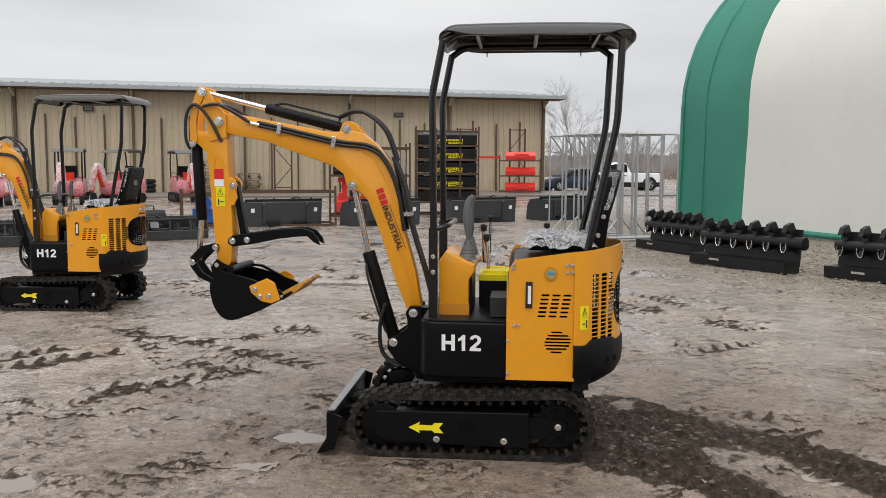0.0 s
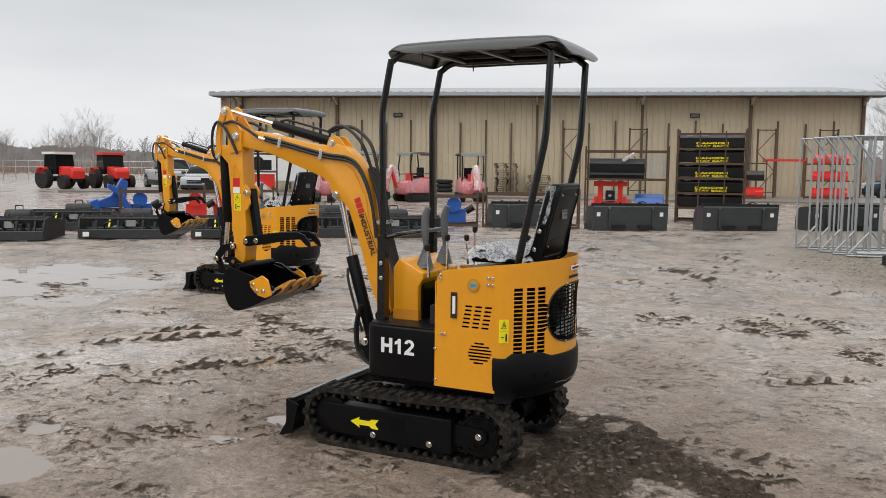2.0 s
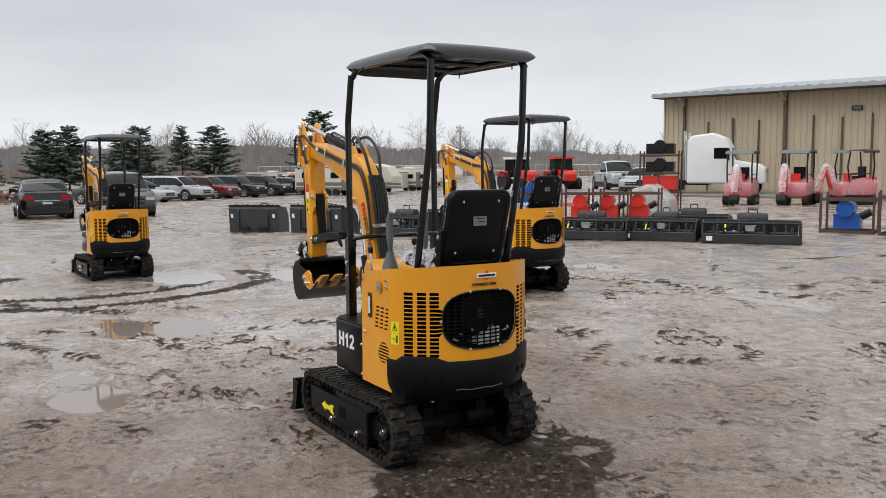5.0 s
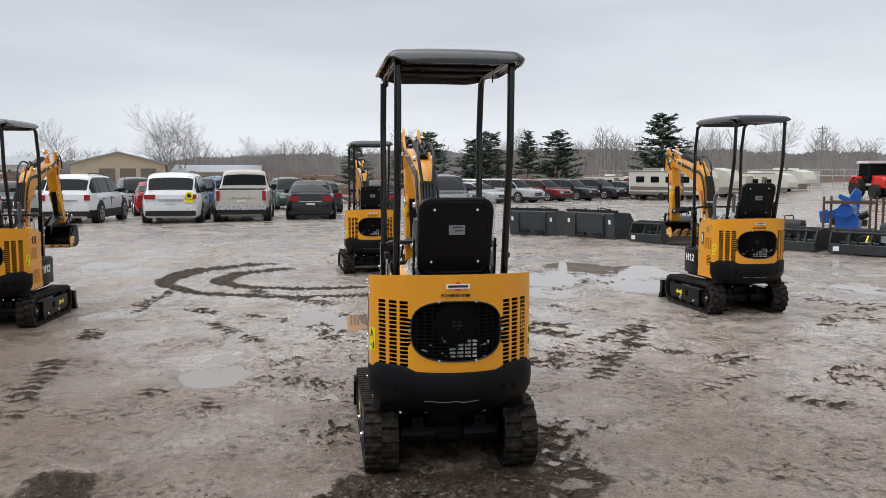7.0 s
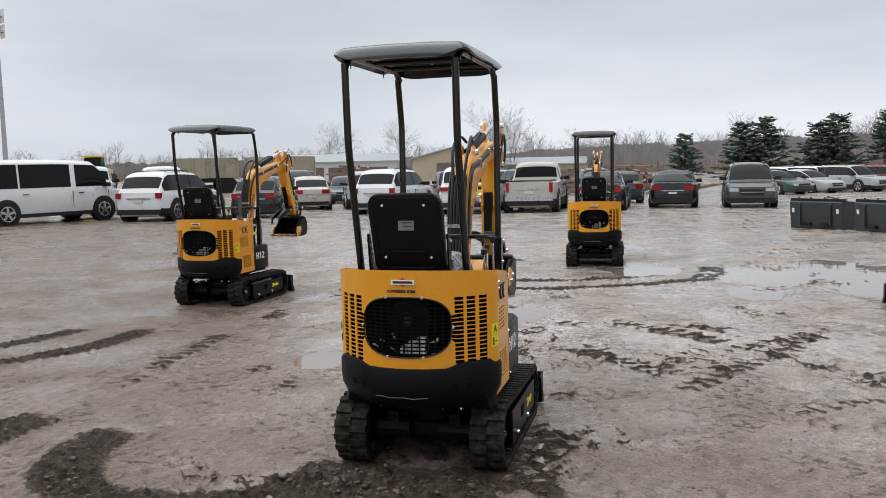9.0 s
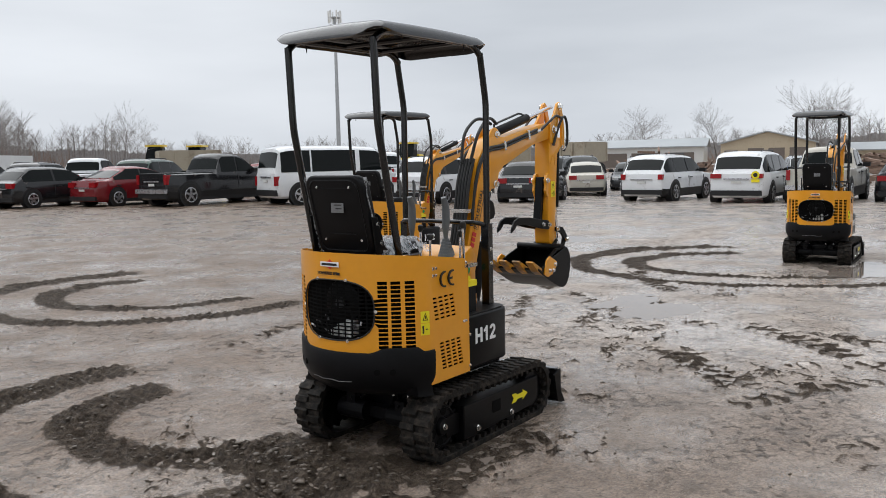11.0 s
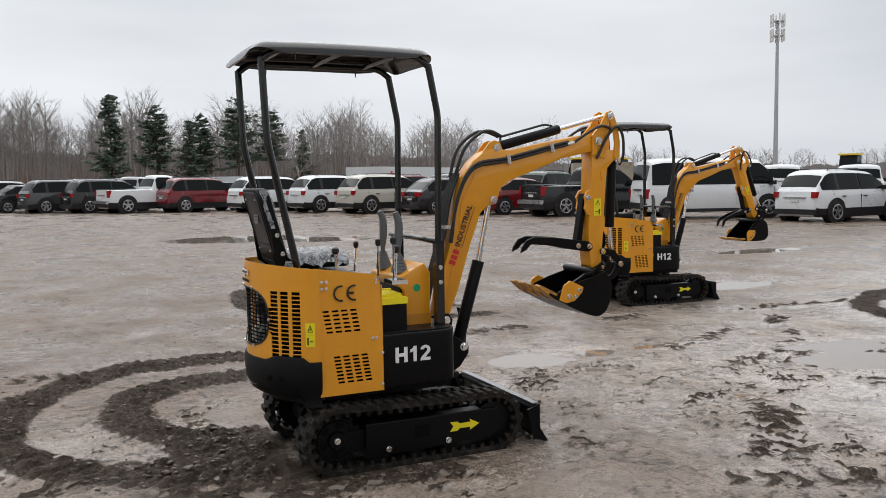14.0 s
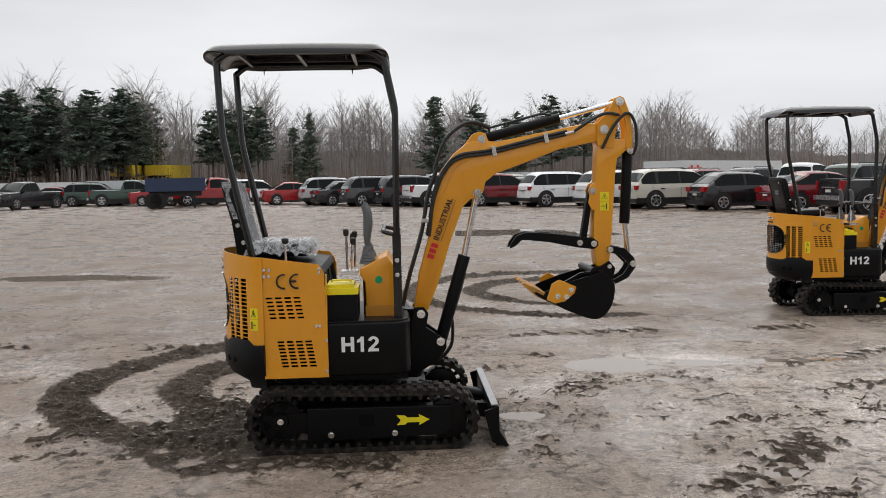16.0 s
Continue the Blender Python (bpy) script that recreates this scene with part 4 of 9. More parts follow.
        # the upper edge follows the panel's slope
        def at(u, v, s=s):
            z = v if v < 0.86 else 0.86 + (v - 0.86) / 0.14 * (panel_top(u) - 0.86)
            lean = 0.012 * (z - 0.4) / 0.6 if u > -0.2 else 0
            # the slot blocks lean forward towards their lower rows
            knots = ((0.40, 0.0), (0.44, 0.015), (0.62, -0.015), (0.70, 0.014), (0.86, -0.014), (1.0, 0.0))
            slant = next(a + (b - a) * (v - p) / (q - p) for (p, a), (q, b) in zip(knots, knots[1:]) if v <= q + 0.01)
            hold = max(0.0, min(1.0, (u + 0.505) / 0.028, (-0.165 - u) / 0.05))
            return Vector((u - lean + slant * hold, 0.413 * s, z))
        panel = part("side_panel", sheet(us, vs, at, lambda u, v: any(h[0] < u < h[1] and h[2] < v < h[3] for h in holes), thick=0.005), M_YELLOW, top, "yellow steel side panel with vent slots")
        for x, z in ((-0.172, 0.60), (-0.175, 0.435), (-0.205, 0.68), (-0.225, 0.68), (-0.49, 0.985), (-0.465, 0.985), (-0.49, 0.95), (-0.465, 0.95), (-0.2, 0.985), (-0.2, 0.965)):
            bolt(panel, (x, 0.4185 * s, z), (0, s, 0), 0.007)
        part("edge_return", box(-0.172, min(0.36 * s, 0.412 * s), 0.40, -0.166, max(0.36 * s, 0.412 * s), 0.95), M_YELLOW, panel)
    # gauge and round emblem on one side, letters on the other
    part("level_gauge", box(-0.294, 0.4185, 0.768, -0.26, 0.4215, 0.90, 0.008), M_TEXT, top, "black sight gauge window")
    part("gauge_tube", box(-0.287, 0.4215, 0.79, -0.271, 0.4245, 0.88, 0.004), M_WHITE, top)
    emblem = part("emblem", rod((-0.384, 0.4185, 0.943), (-0.384, 0.4205, 0.943), 0.033, sides=24), M_YELLOW_DK, top, "round maker's emblem")
    part("emblem_disc", rod((-0.384, 0.4205, 0.943), (-0.384, 0.4215, 0.943), 0.025, sides=20), M_OLIVE, emblem)
    part("emblem_band", box(-0.400, 0.4215, 0.936, -0.368, 0.4225, 0.949), M_BLUE, emblem)
    bm = bmesh.new()
    for cx, bar in ((-0.388, 0), (-0.318, 1)):
        arc = [(cx + 0.037 * math.cos(a), -0.4195, 0.922 + 0.037 * math.sin(a)) for a in (radians(80 + 200 * i / 14) for i in range(15))]
        add_tube(bm, arc, 0.0058, 4)
        if bar:
            add_box(bm, cx - 0.034, -0.422, 0.9165, cx - 0.004, -0.4195, 0.9275)
    part("conformity_mark", bm, M_TEXT, top, "black conformity letters")

    # rear cover: slots at both corners and an oval window
    total = REAR_LEN[-1]
    uc = total / 2
    col = []
    for a0 in (rear_u(0.385), rear_u(0.335), rear_u(0.285)):
        col.append((a0 - 0.001, a0 + 0.0475))
    col += [(total - b, total - a) for a, b in col]
    rows = [(0.603 + r * 0.0212, 0.603 + r * 0.0212 + 0.0162) for r in range(16)]
    ow, oh, oz = 0.238, 0.151, 0.790

    def inside(u, v):
        a, b = abs(u - uc) / ow, abs(v - oz) / oh
        return a ** 2.9 + b ** 2.9 < 1

    def rim_snap(u, v):
        a, b = (u - uc) / ow, (v - oz) / oh
        r = (abs(a) ** 2.9 + abs(b) ** 2.9) ** (1 / 2.9)
        if 0.90 < r < 1.10:
            return uc + (u - uc) / r, oz + (v - oz) / r
        return u, v

    us = breaks(0, total, col + [(uc - ow, uc + ow)], 0.018)
    vs = breaks(0.575, 1.06, rows + [(oz - oh, oz + oh)], 0.018)

    def rear_place(u, v):
        p = rear_at(u, v)
        if v > 0.97:
            p.z = 0.97 + (v - 0.97) / 0.09 * (1.052 + 0.024 * math.sin(math.pi * u / total) - 0.97)
        return p
    cover = part("rear_cover", sheet(us, vs, rear_place, lambda u, v: inside(u, v) or any(a < u < b for a, b in col) and any(a < v < b for a, b in rows), rim_snap, 0.005), M_YELLOW, top, "curved yellow rear cover with slots and an oval window", smooth=True)
    # window screen: a black plate punched with rows of slots
    cells_u = [(uc - 0.245 + 0.0405 * i, uc - 0.245 + 0.0405 * i + 0.032) for i in range(13)]
    cells_v = [(oz - 0.154 + 0.0194 * i, oz - 0.154 + 0.0194 * i + 0.0125) for i in range(16)]
    us2, vs2 = breaks(uc - 0.25, uc + 0.25, cells_u, 0.05), breaks(oz - 0.158, oz + 0.158, cells_v, 0.05)
    shut = lambda u, v: (abs(u - uc) / 0.246) ** 2.9 + (abs(v - oz) / 0.158) ** 2.9 > 1
    part("window_screen", sheet(us2, vs2, lambda u, v: rear_at(u, v, -0.008), lambda u, v: shut(u, v) or any(p < u < q for p, q in cells_u) and any(p < v < q for p, q in cells_v), thick=0.002), M_DARKVOID, cover, "black punched screen")
    ovl = []
    for i in range(40):
        a = 2 * math.pi * i / 40
        ca, sa = math.cos(a), math.sin(a)
        r = (abs(ca) ** 2.9 + abs(sa) ** 2.9) ** (-1 / 2.9)
        ovl.append(rear_at(uc + ow * ca * r, oz + oh * sa * r, 0.002))
    part("window_rim", tube(ovl, 0.004, 6, closed=True), M_TEXT, cover)
    # engine glimpsed behind the screen: fan shroud, small fittings, and below it a casting painted pale for daylight
    # showing through
    # engine body is coloured near-black to paint the shade around it
    eng = part("engine", box(-0.68, -0.20, 0.60, -0.55, 0.20, 0.68, 0.02), M_DARKVOID, top, "engine painted near-black for the shade behind the screen")
    part("fan_shroud", rod((-0.70, -0.005, 0.815), (-0.66, -0.005, 0.815), 0.115, sides=28, bevel=0.01), M_BLACK, eng, smooth=True)
    part("fan_hub", rod((-0.725, -0.005, 0.815), (-0.70, -0.005, 0.815), 0.026, sides=16), M_STEEL_HUB, eng, smooth=True)
    for y0, y1, z0, z1 in ((-0.10, -0.055, 0.655, 0.70), (-0.10, -0.062, 0.705, 0.74), (-0.05, -0.012, 0.655, 0.715), (-0.005, 0.03, 0.655, 0.69)):
        part("casting", box(-0.752, y0, z0, -0.69, y1, z1, 0.010, 2), M_ALU, eng, "engine casting painted pale for daylight showing through")
    re_ = random.Random(3)
    for j in range(14):
        y, z = re_.uniform(-0.17, 0.16), re_.uniform(0.655, 0.73)
        part("fitting", rod((-0.742, y, z), (-0.738, y + re_.uniform(-0.03, 0.03), z + re_.uniform(-0.015, 0.03)), re_.uniform(0.003, 0.006), sides=6), M_ENGINE, eng, "bright metal fitting")
    for y, z in ((0.097, 0.942), (-0.097, 0.942), (0.232, 0.79), (-0.232, 0.79), (0.097, 0.64), (-0.097, 0.64)):
        p, q = rear_at(rear_u(y), z), rear_at(rear_u(y), z, 0.05)
        bolt(cover, rear_at(rear_u(y), z, 0.003 if q.x < p.x else 0.003), q - p, 0.007)
    # maker's sign and wording above the window
    sign = part("maker_sign", box(-0.7815, -0.06, 1.006, -0.777, 0.06, 1.030, 0.004), M_WHITE, cover, "small white and orange maker's sign")
    part("sign_diamond", prism([(0, 1.042), (0.028, 1.018), (0, 0.994), (-0.028, 1.018)], -0.7800, -0.7765, axis="x"), M_RED, sign)
    part("sign_bar", box(-0.7830, -0.05, 1.0125, -0.7812, 0.05, 1.0235), M_TEXT, sign)
    part("lettering", text_bm("POWERED BY", 0.021, Matrix.Translation((-0.7765, 0.02, 0.972)) @ Matrix.Rotation(-math.pi / 2, 4, "Z") @ Matrix.Rotation(math.pi / 2, 4, "X"), 0.001, bold=0.0006), M_TEXT, sign)
    part("lettering_bar", box(-0.7785, -0.062, 0.966, -0.7755, -0.042, 0.978), M_TEXT, sign)
    # warning labels on the corners
    for s in (1, -1):
        for z0, z1 in ((0.725, 0.783), (0.664, 0.723)):
            bm = bmesh.new()
            for j in range(4):
                a, b = 0.03 + 0.012 * j, 0.03 + 0.012 * (j + 1)
                q = [rear_at(a if s > 0 else total - a, z0, 0.0016), rear_at(b if s > 0 else total - b, z0, 0.0016), rear_at(b if s > 0 else total - b, z1, 0.0016), rear_at(a if s > 0 else total - a, z1, 0.0016)]
                bm.faces.new([bm.verts.new(p) for p in q])
            bmesh.ops.recalc_face_normals(bm, faces=bm.faces[:])
            lab = part("warning_label", bm, M_SAFETY, cover, "yellow warning label")
            c = [rear_at(a if s > 0 else total - a, (z0 + z1) / 2, 0.003) for a in (0.042, 0.054, 0.066)]
            bm = bmesh.new()
            if z0 > 0.7:
                add_tube(bm, [c[0] + Vector((0, 0, -0.016)), c[1] + Vector((0, 0, 0.02)), c[2] + Vector((0, 0, -0.016))], 0.0022, 4, closed=True)
                add_tube(bm, [c[1] + Vector((0, 0, -0.008)), c[1] + Vector((0, 0, 0.008))], 0.002, 4)
            else:
                add_tube(bm, [c[0], c[1]], 0.003, 4)
                add_tube(bm, [c[2] + Vector((0, 0, -0.02)), c[2] + Vector((0, 0, 0.018))], 0.004, 4)
            part("pictogram", bm, M_TEXT, lab)
    # counterweight: a heavy curved black casting
    bm = bmesh.new()
    line = [rear_at(total * i / 36, 0, 0.012) for i in range(37)]
    rings = []
    for i, p in enumerate(line):
        t = i / 36
        e = min(t, 1 - t)
        zt = 0.582 if 0.3 < t < 0.7 else (0.582 + 0.026 * min(1, (0.3 - e) / 0.06))
        zt = min(zt, 0.608) if e > 0.06 else 0.585
        tuck = 0.10 if 0.1 < t < 0.9 else 0.02
        inn = Vector((-0.45, 0, 0))
        d = (Vector((p.x, p.y, 0)) - inn).normalized()
        sect = [(0, zt - 0.012), (0.0, 0.5), (-0.004, 0.455), (-0.03, 0.40), (-tuck, 0.352), (-0.2, 0.345)]
        rings.append([bm.verts.new((p.x - d.x * 0.05, p.y - d.y * 0.05, zt))] + [bm.verts.new((p.x - d.x * 0.006, p.y - d.y * 0.006, zt))] + [bm.verts.new((p.x + d.x * o, p.y + d.y * o, z)) for o, z in sect])
    for a, b in zip(rings, rings[1:]):
        for j in range(len(a) - 1):
            bm.faces.new((a[j], a[j + 1], b[j + 1], b[j]))
    bm.faces.new(rings[0])
    bm.faces.new(rings[-1][::-1])
    bmesh.ops.recalc_face_normals(bm, faces=bm.faces[:])
    weight = part("counterweight", bm, M_BLACK_SATIN, top, "black cast counterweight", smooth=True)
    for y in (0.30, 0.235, -0.235, -0.30):
        u = rear_u(y)
        p, q = rear_at(u, 0.49, 0.004), rear_at(u, 0.49, 0.0135)
        # near-black disc on the casting, painted shade of a lifting hole
        part("lifting_hole", rod(p, q, 0.016, sides=14), M_DARKVOID, weight)
    part("scratch", tube([rear_at(uc - 0.17 + 0.04 * i, 0.432 + 0.003 * math.sin(i * 2.1), 0.002) for i in range(8)], 0.0022, 4), M_ENGINE, weight, "pale scratch")

    # top pan, seat and film
    bm = prism([(-0.50, 1.0), (-0.50, 1.035), (-0.2, 0.99), (-0.18, 0.95), (-0.2, 0.93)], -0.40, 0.40, 0.006)
    part("top_pan", bm, M_BLACK, top)
    bm = bmesh.new()
    add_prism(bm, [(x, y) for x, y in [(-0.49, 0.40)] + [(p.x + 0.012, p.y * 0.985) for p in REAR_LINE[6:-6:3]] + [(-0.49, -0.40)]], 1.02, 1.03, axis="z")
    part("hood_plate", bm, M_BLACK, top)
    seat = part("seat_cushion", bevelled(prism([(-0.62, 1.035), (-0.62, 1.085), (-0.5, 1.10), (-0.32, 1.105), (-0.265, 1.085), (-0.265, 1.035)], -0.20, 0.20), 0.018, 3), M_VINYL, top, "black vinyl seat cushion", smooth=True)
    bm = bmesh.new()
    # backrest plate: rounded outline leaning back
    o2 = []
    for cx, cz, a0 in ((0.125, 1.39, 0), (-0.125, 1.39, 90), (-0.135, 1.10, 180), (0.135, 1.10, 270)):
        rad = 0.065 if cz > 1.2 else 0.05
        for i in range(6):
            a = radians(a0 + 18 * i)
            o2.append((cx + rad * math.cos(a), cz + rad * math.sin(a)))
    add_prism(bm, o2, -0.02, 0.045, axis="x")
    lean = lambda z: -0.628 - (z - 1.06) * 0.262
    for v in bm.verts:
        v.co.x = v.co.x + lean(v.co.z)
    back = part("backrest", bevelled(bm, 0.012, 3), M_VINYL, top, "black vinyl backrest with a moulded shell", smooth=True)
    bm = bmesh.new()
    for z in (1.39, 1.16):
        add_tube(bm, [(lean(z) - 0.021, -0.09, z), (lean(z) - 0.021, 0.09, z)], 0.003, 4)
    o3 = [(y * 0.86, 1.255 + (z - 1.255) * 0.88) for y, z in o2]
    add_tube(bm, [(lean(z) - 0.020, y, z) for y, z in o3], 0.004, 5, closed=True)
    part("shell_rib", bm, M_VINYL, back)
    zc = 1.305
    part("seat_plate", box(-0.0225 + lean(zc), -0.046, zc - 0.036, -0.0205 + lean(zc), 0.036, zc + 0.036, 0), M_TYPEPLATE, back, "silver type plate")
    bm = bmesh.new()
    for k2 in range(3):
        add_box(bm, -0.0240 + lean(zc), -0.034, zc + 0.018 - k2 * 0.018, -0.0225 + lean(zc), 0.026 - 0.01 * k2, zc + 0.023 - k2 * 0.018)
    part("plate_writing", bm, M_TEXT, back)
    for y, z in ((0.11, 1.395), (-0.105, 1.395), (0.12, 1.13), (-0.12, 1.13)):
        bolt(back, (lean(z) - 0.021, y, z), (-1, 0, 0), 0.0055)
    for s in (1, -1):
        arm_o = [(-0.575, 1.035), (-0.55, 1.06), (-0.60, 1.10), (-0.655, 1.25), (-0.69, 1.25), (-0.665, 1.06), (-0.62, 1.03)]
        part("hinge_plate", prism(arm_o, 0.203 * s, 0.212 * s, 0.003), M_BLACK, back)
        for x, z in ((-0.655, 1.215), (-0.628, 1.12)):
            bolt(back, (x, 0.213 * s, z), (0, s, 0), 0.010)
    if film:
        rnd = random.Random(5)
        bm = bmesh.new()
        bmesh.ops.create_grid(bm, x_segments=18, y_segments=18, size=0.5)
        for v in bm.verts:
            x, y = v.co.x, v.co.y
            edge = max(abs(x), abs(y)) * 2
            v.co = Vector((-0.43 + x * 0.40, y * 0.46, 1.112 + 0.012 * rnd.random() - (0.05 + 0.03 * rnd.random()) * max(0, edge - 0.8) / 0.2))
        part("seat_film", bm, M_FILM, top, "crumpled clear plastic film over the seat")
        bm = bmesh.new()
        bmesh.ops.create_grid(bm, x_segments=14, y_segments=18, size=0.5)
        for v in bm.verts:
            y, z = v.co.x * 0.40, 1.26 + v.co.y * 0.37
            wrap = max(0, abs(v.co.x) - 0.43) / 0.07
            v.co = Vector((lean(z) + 0.050 + 0.008 * rnd.random() - 0.06 * wrap, y, z))
        part("back_film", bm, M_FILM, top, "crumpled clear plastic film over the backrest")

    # battery with a yellow lid, control box
    part("battery", box(-0.19, -0.35, 0.694, -0.005, -0.10, 0.84, 0.008), M_BLACK_SATIN, top, "black battery with a yellow lid")
    bm = bmesh.new()
    add_box(bm, -0.195, -0.355, 0.835, 0.0, -0.095, 0.868)
    add_box(bm, -0.17, -0.33, 0.866, -0.025, -0.12, 0.888)
    part("battery_lid", bevelled(bm, 0.006), M_SAFETY, top, "yellow battery lid")
    part("lid_handle", tube(rounded_path([(-0.15, -0.22, 0.885), (-0.15, -0.22, 0.90), (-0.045, -0.22, 0.90), (-0.045, -0.22, 0.885)], 0.01), 0.005, 6), M_SAFETY, top)
    con = [(0.188, 0.694), (0.193, 0.975), (0.156, 1.03), (0.006, 0.958), (0.004, 0.925), (0.034, 0.88), (0.036, 0.694)]
    console = part("control_console", prism(con, -0.222, 0.222, 0.008, segments=3), M_YELLOW, top, "yellow control console", smooth=True)
    part("console_foot", box(0.032, -0.2245, 0.694, 0.1915, 0.2245, 0.752, 0.003), M_YELLOW_DK, console)
    part("console_panel", box(0.02, -0.19, 0.70, 0.034, 0.19, 0.93, 0.006), M_BLACK, console)
    part("quality_sticker", rod((0.109, -0.2225, 0.896), (0.109, -0.2245, 0.896), 0.021, sides=20), M_GREEN, console, "round green sticker")
    for y in (0.12, -0.12):
        bm = bmesh.new()
        for k2 in range(6):
            z = 0.985 + k2 * 0.017
            r = 0.052 - k2 * 0.0058
            bmesh.ops.create_cone(bm, cap_ends=True, segments=16, radius1=r, radius2=r * 0.86, depth=0.015, matrix=Matrix.Translation((0.05 - k2 * 0.001, y, z)))
        stick = part("joystick", bm, M_PLASTIC, top, "grey rubber joystick boot", smooth=True)
        pts = spline([(0.045, y, 1.07), (0.045, y, 1.13), (0.05, y, 1.19), (0.048, y, 1.26), (0.03, y, 1.31)], 4)
        radii = [0.013 + 0.010 * math.sin(math.pi * min(1, max(0, (i / (len(pts) - 1) - 0.12) / 1.0)) ** 0.8) for i in range(len(pts))]
        part("grip", tube(pts, 0.02, 10, radii), M_PLASTIC, stick, smooth=True)
    for x, y, zt, tilt in ((-0.055, -0.31, 1.17, -0.005), (-0.035, -0.27, 1.12, 0.01), (-0.07, 0.30, 1.11, 0.012), (-0.03, 0.0, 1.14, 0.0)):
        bm = rod((x, y, 0.95), (x + tilt, y, zt), 0.007, sides=8)
        lever = part("control_lever", bm, M_CHROME, top)
        part("lever_knob", tube([(x + tilt, y, zt - 0.022), (x + tilt, y, zt - 0.01), (x + tilt, y, zt + 0.012), (x + tilt, y, zt + 0.018)], 0.013, 10, [0.010, 0.016, 0.016, 0.008]), M_TEXT, lever, smooth=True)
    part("lever_bracket", box(-0.09, -0.36, 0.94, -0.0, -0.24, 0.962, 0.004), M_ZINC, top)
    lv = part("throttle_lever", rod((-0.385, -0.33, 1.0), (-0.385, -0.33, 1.12), 0.006), M_CHROME, top)
    part("lever_knob", tube([(-0.385, -0.33, 1.115), (-0.385, -0.33, 1.125), (-0.385, -0.33, 1.142), (-0.385, -0.33, 1.148)], 0.02, 10, [0.01, 0.019, 0.019, 0.008]), M_TEXT, lv, smooth=True)
    # wiring loom and valves between seat and console
    rnd = random.Random(3)
    bm = bmesh.new()
    for k2 in range(7):
        y0 = -0.3 + 0.1 * k2
        add_tube(bm, spline([(-0.2, y0, 0.72), (-0.17, y0 + rnd.uniform(-.04, .04), 0.82), (-0.19, y0 + rnd.uniform(-.05, .05), 0.96)], 5), 0.008, 6)
    add_box(bm, -0.2, 0.05, 0.70, -0.08, 0.3, 0.80)
    part("hose_loom", bm, M_HOSE, top)

    # roll-over frame and canopy
    for s, yf, yr in ((1, 0.296, 0.289), (-1, -0.287, -0.275)):
        front = rounded_path([(0.212, yf, 0.69), (0.214, yf, 1.2), (0.222, yf, 1.83), (0.168, yf, 2.10)], 0.04)
        fp = part("front_post", tube(front, 0.0185, 12), M_CANOPY, top, smooth=True)
        part("post_sleeve", box(0.190, yf - 0.024, 0.694, 0.236, yf + 0.024, 1.155, 0.006), M_CANOPY, fp)
        for z in (1.01, 0.93):
            bolt(fp, (0.213, yf + 0.0245 * s, z), (0, s, 0), 0.010)
        rear = rounded_path([(-0.565, yr, 1.02), (-0.705, yr, 1.69), (-0.722, yr, 2.10)], 0.06)
        part("rear_post", tube(rear, 0.0185, 12), M_CANOPY, top, smooth=True)
    part("grab_bar", tube(rounded_path([(0.21, 0.292, 1.145), (0.14, 0.265, 1.165), (0.14, -0.265, 1.165), (0.21, -0.287, 1.145)], 0.05), 0.013, 10), M_CANOPY, top, smooth=True)
    # pressed roof pan: flat crown with two shallow swages, rolled edges all round
    rim = [1.0, 0.994, 0.98, 0.955, 0.925, 0.89, 0.85, 0.80, 0.72, 0.6, 0.55, 0.4, 0.2]
    line = [-a for a in rim] + [0.0] + rim[::-1]
    bm = bmesh.new()
    grid = []
    for a in line:
        row = []
        for b in line:
            r = (abs(a) ** 9 + abs(b) ** 9) ** (1 / 9) if (a or b) else 1
            mx = max(abs(a), abs(b))
            ca, cb = a * mx / r, b * mx / r
            ex, ey = max(0, (abs(ca) - 0.80) / 0.20), max(0, (abs(cb) - 0.80) / 0.20)
            z = 2.192 - 0.010 * (ca * ca + cb * cb) - 0.088 * (1 - math.sqrt(1 - 0.985 * min(ex, 1) ** 2)) - 0.070 * (1 - math.sqrt(1 - 0.985 * min(ey, 1) ** 2))
            if abs(ca) < 0.74 and 0.15 < abs(cb) < 0.58:
                z += 0.006
            row.append(bm.verts.new((-0.299 + ca * 0.497, cb * 0.354, z)))
        grid.append(row)
    for i in range(len(line) - 1):
        for j in range(len(line) - 1):
            bm.faces.new((grid[i][j], grid[i + 1][j], grid[i + 1][j + 1], grid[i][j + 1]))
    bm.normal_update()
    bmesh.ops.solidify(bm, geom=bm.faces[:], thickness=0.012)
    bmesh.ops.recalc_face_normals(bm, faces=bm.faces[:])
    canopy = part("canopy", bm, M_CANOPY, top, "black steel canopy with rounded edges", smooth=True)
    for s in (1, -1):
        part("canopy_rail", tube(rounded_path([(0.168, 0.285 * s, 2.09), (0.10, 0.285 * s, 2.14), (-0.66, 0.285 * s, 2.14), (-0.722, 0.282 * s, 2.09)], 0.05), 0.018, 10), M_CANOPY, canopy, smooth=True)
    for x in (0.0, -0.30, -0.62):
        part("cross_rail", rod((x, -0.285, 2.142), (x, 0.285, 2.142), 0.014, sides=8), M_CANOPY, canopy, smooth=True)
    for x in (-0.03, -0.56):
        for s in (1, -1):
            part("drip_stud", rod((x, 0.318 * s, 2.14), (x, 0.318 * s, 2.092), 0.006, 0.003, sides=6), M_CANOPY, canopy)

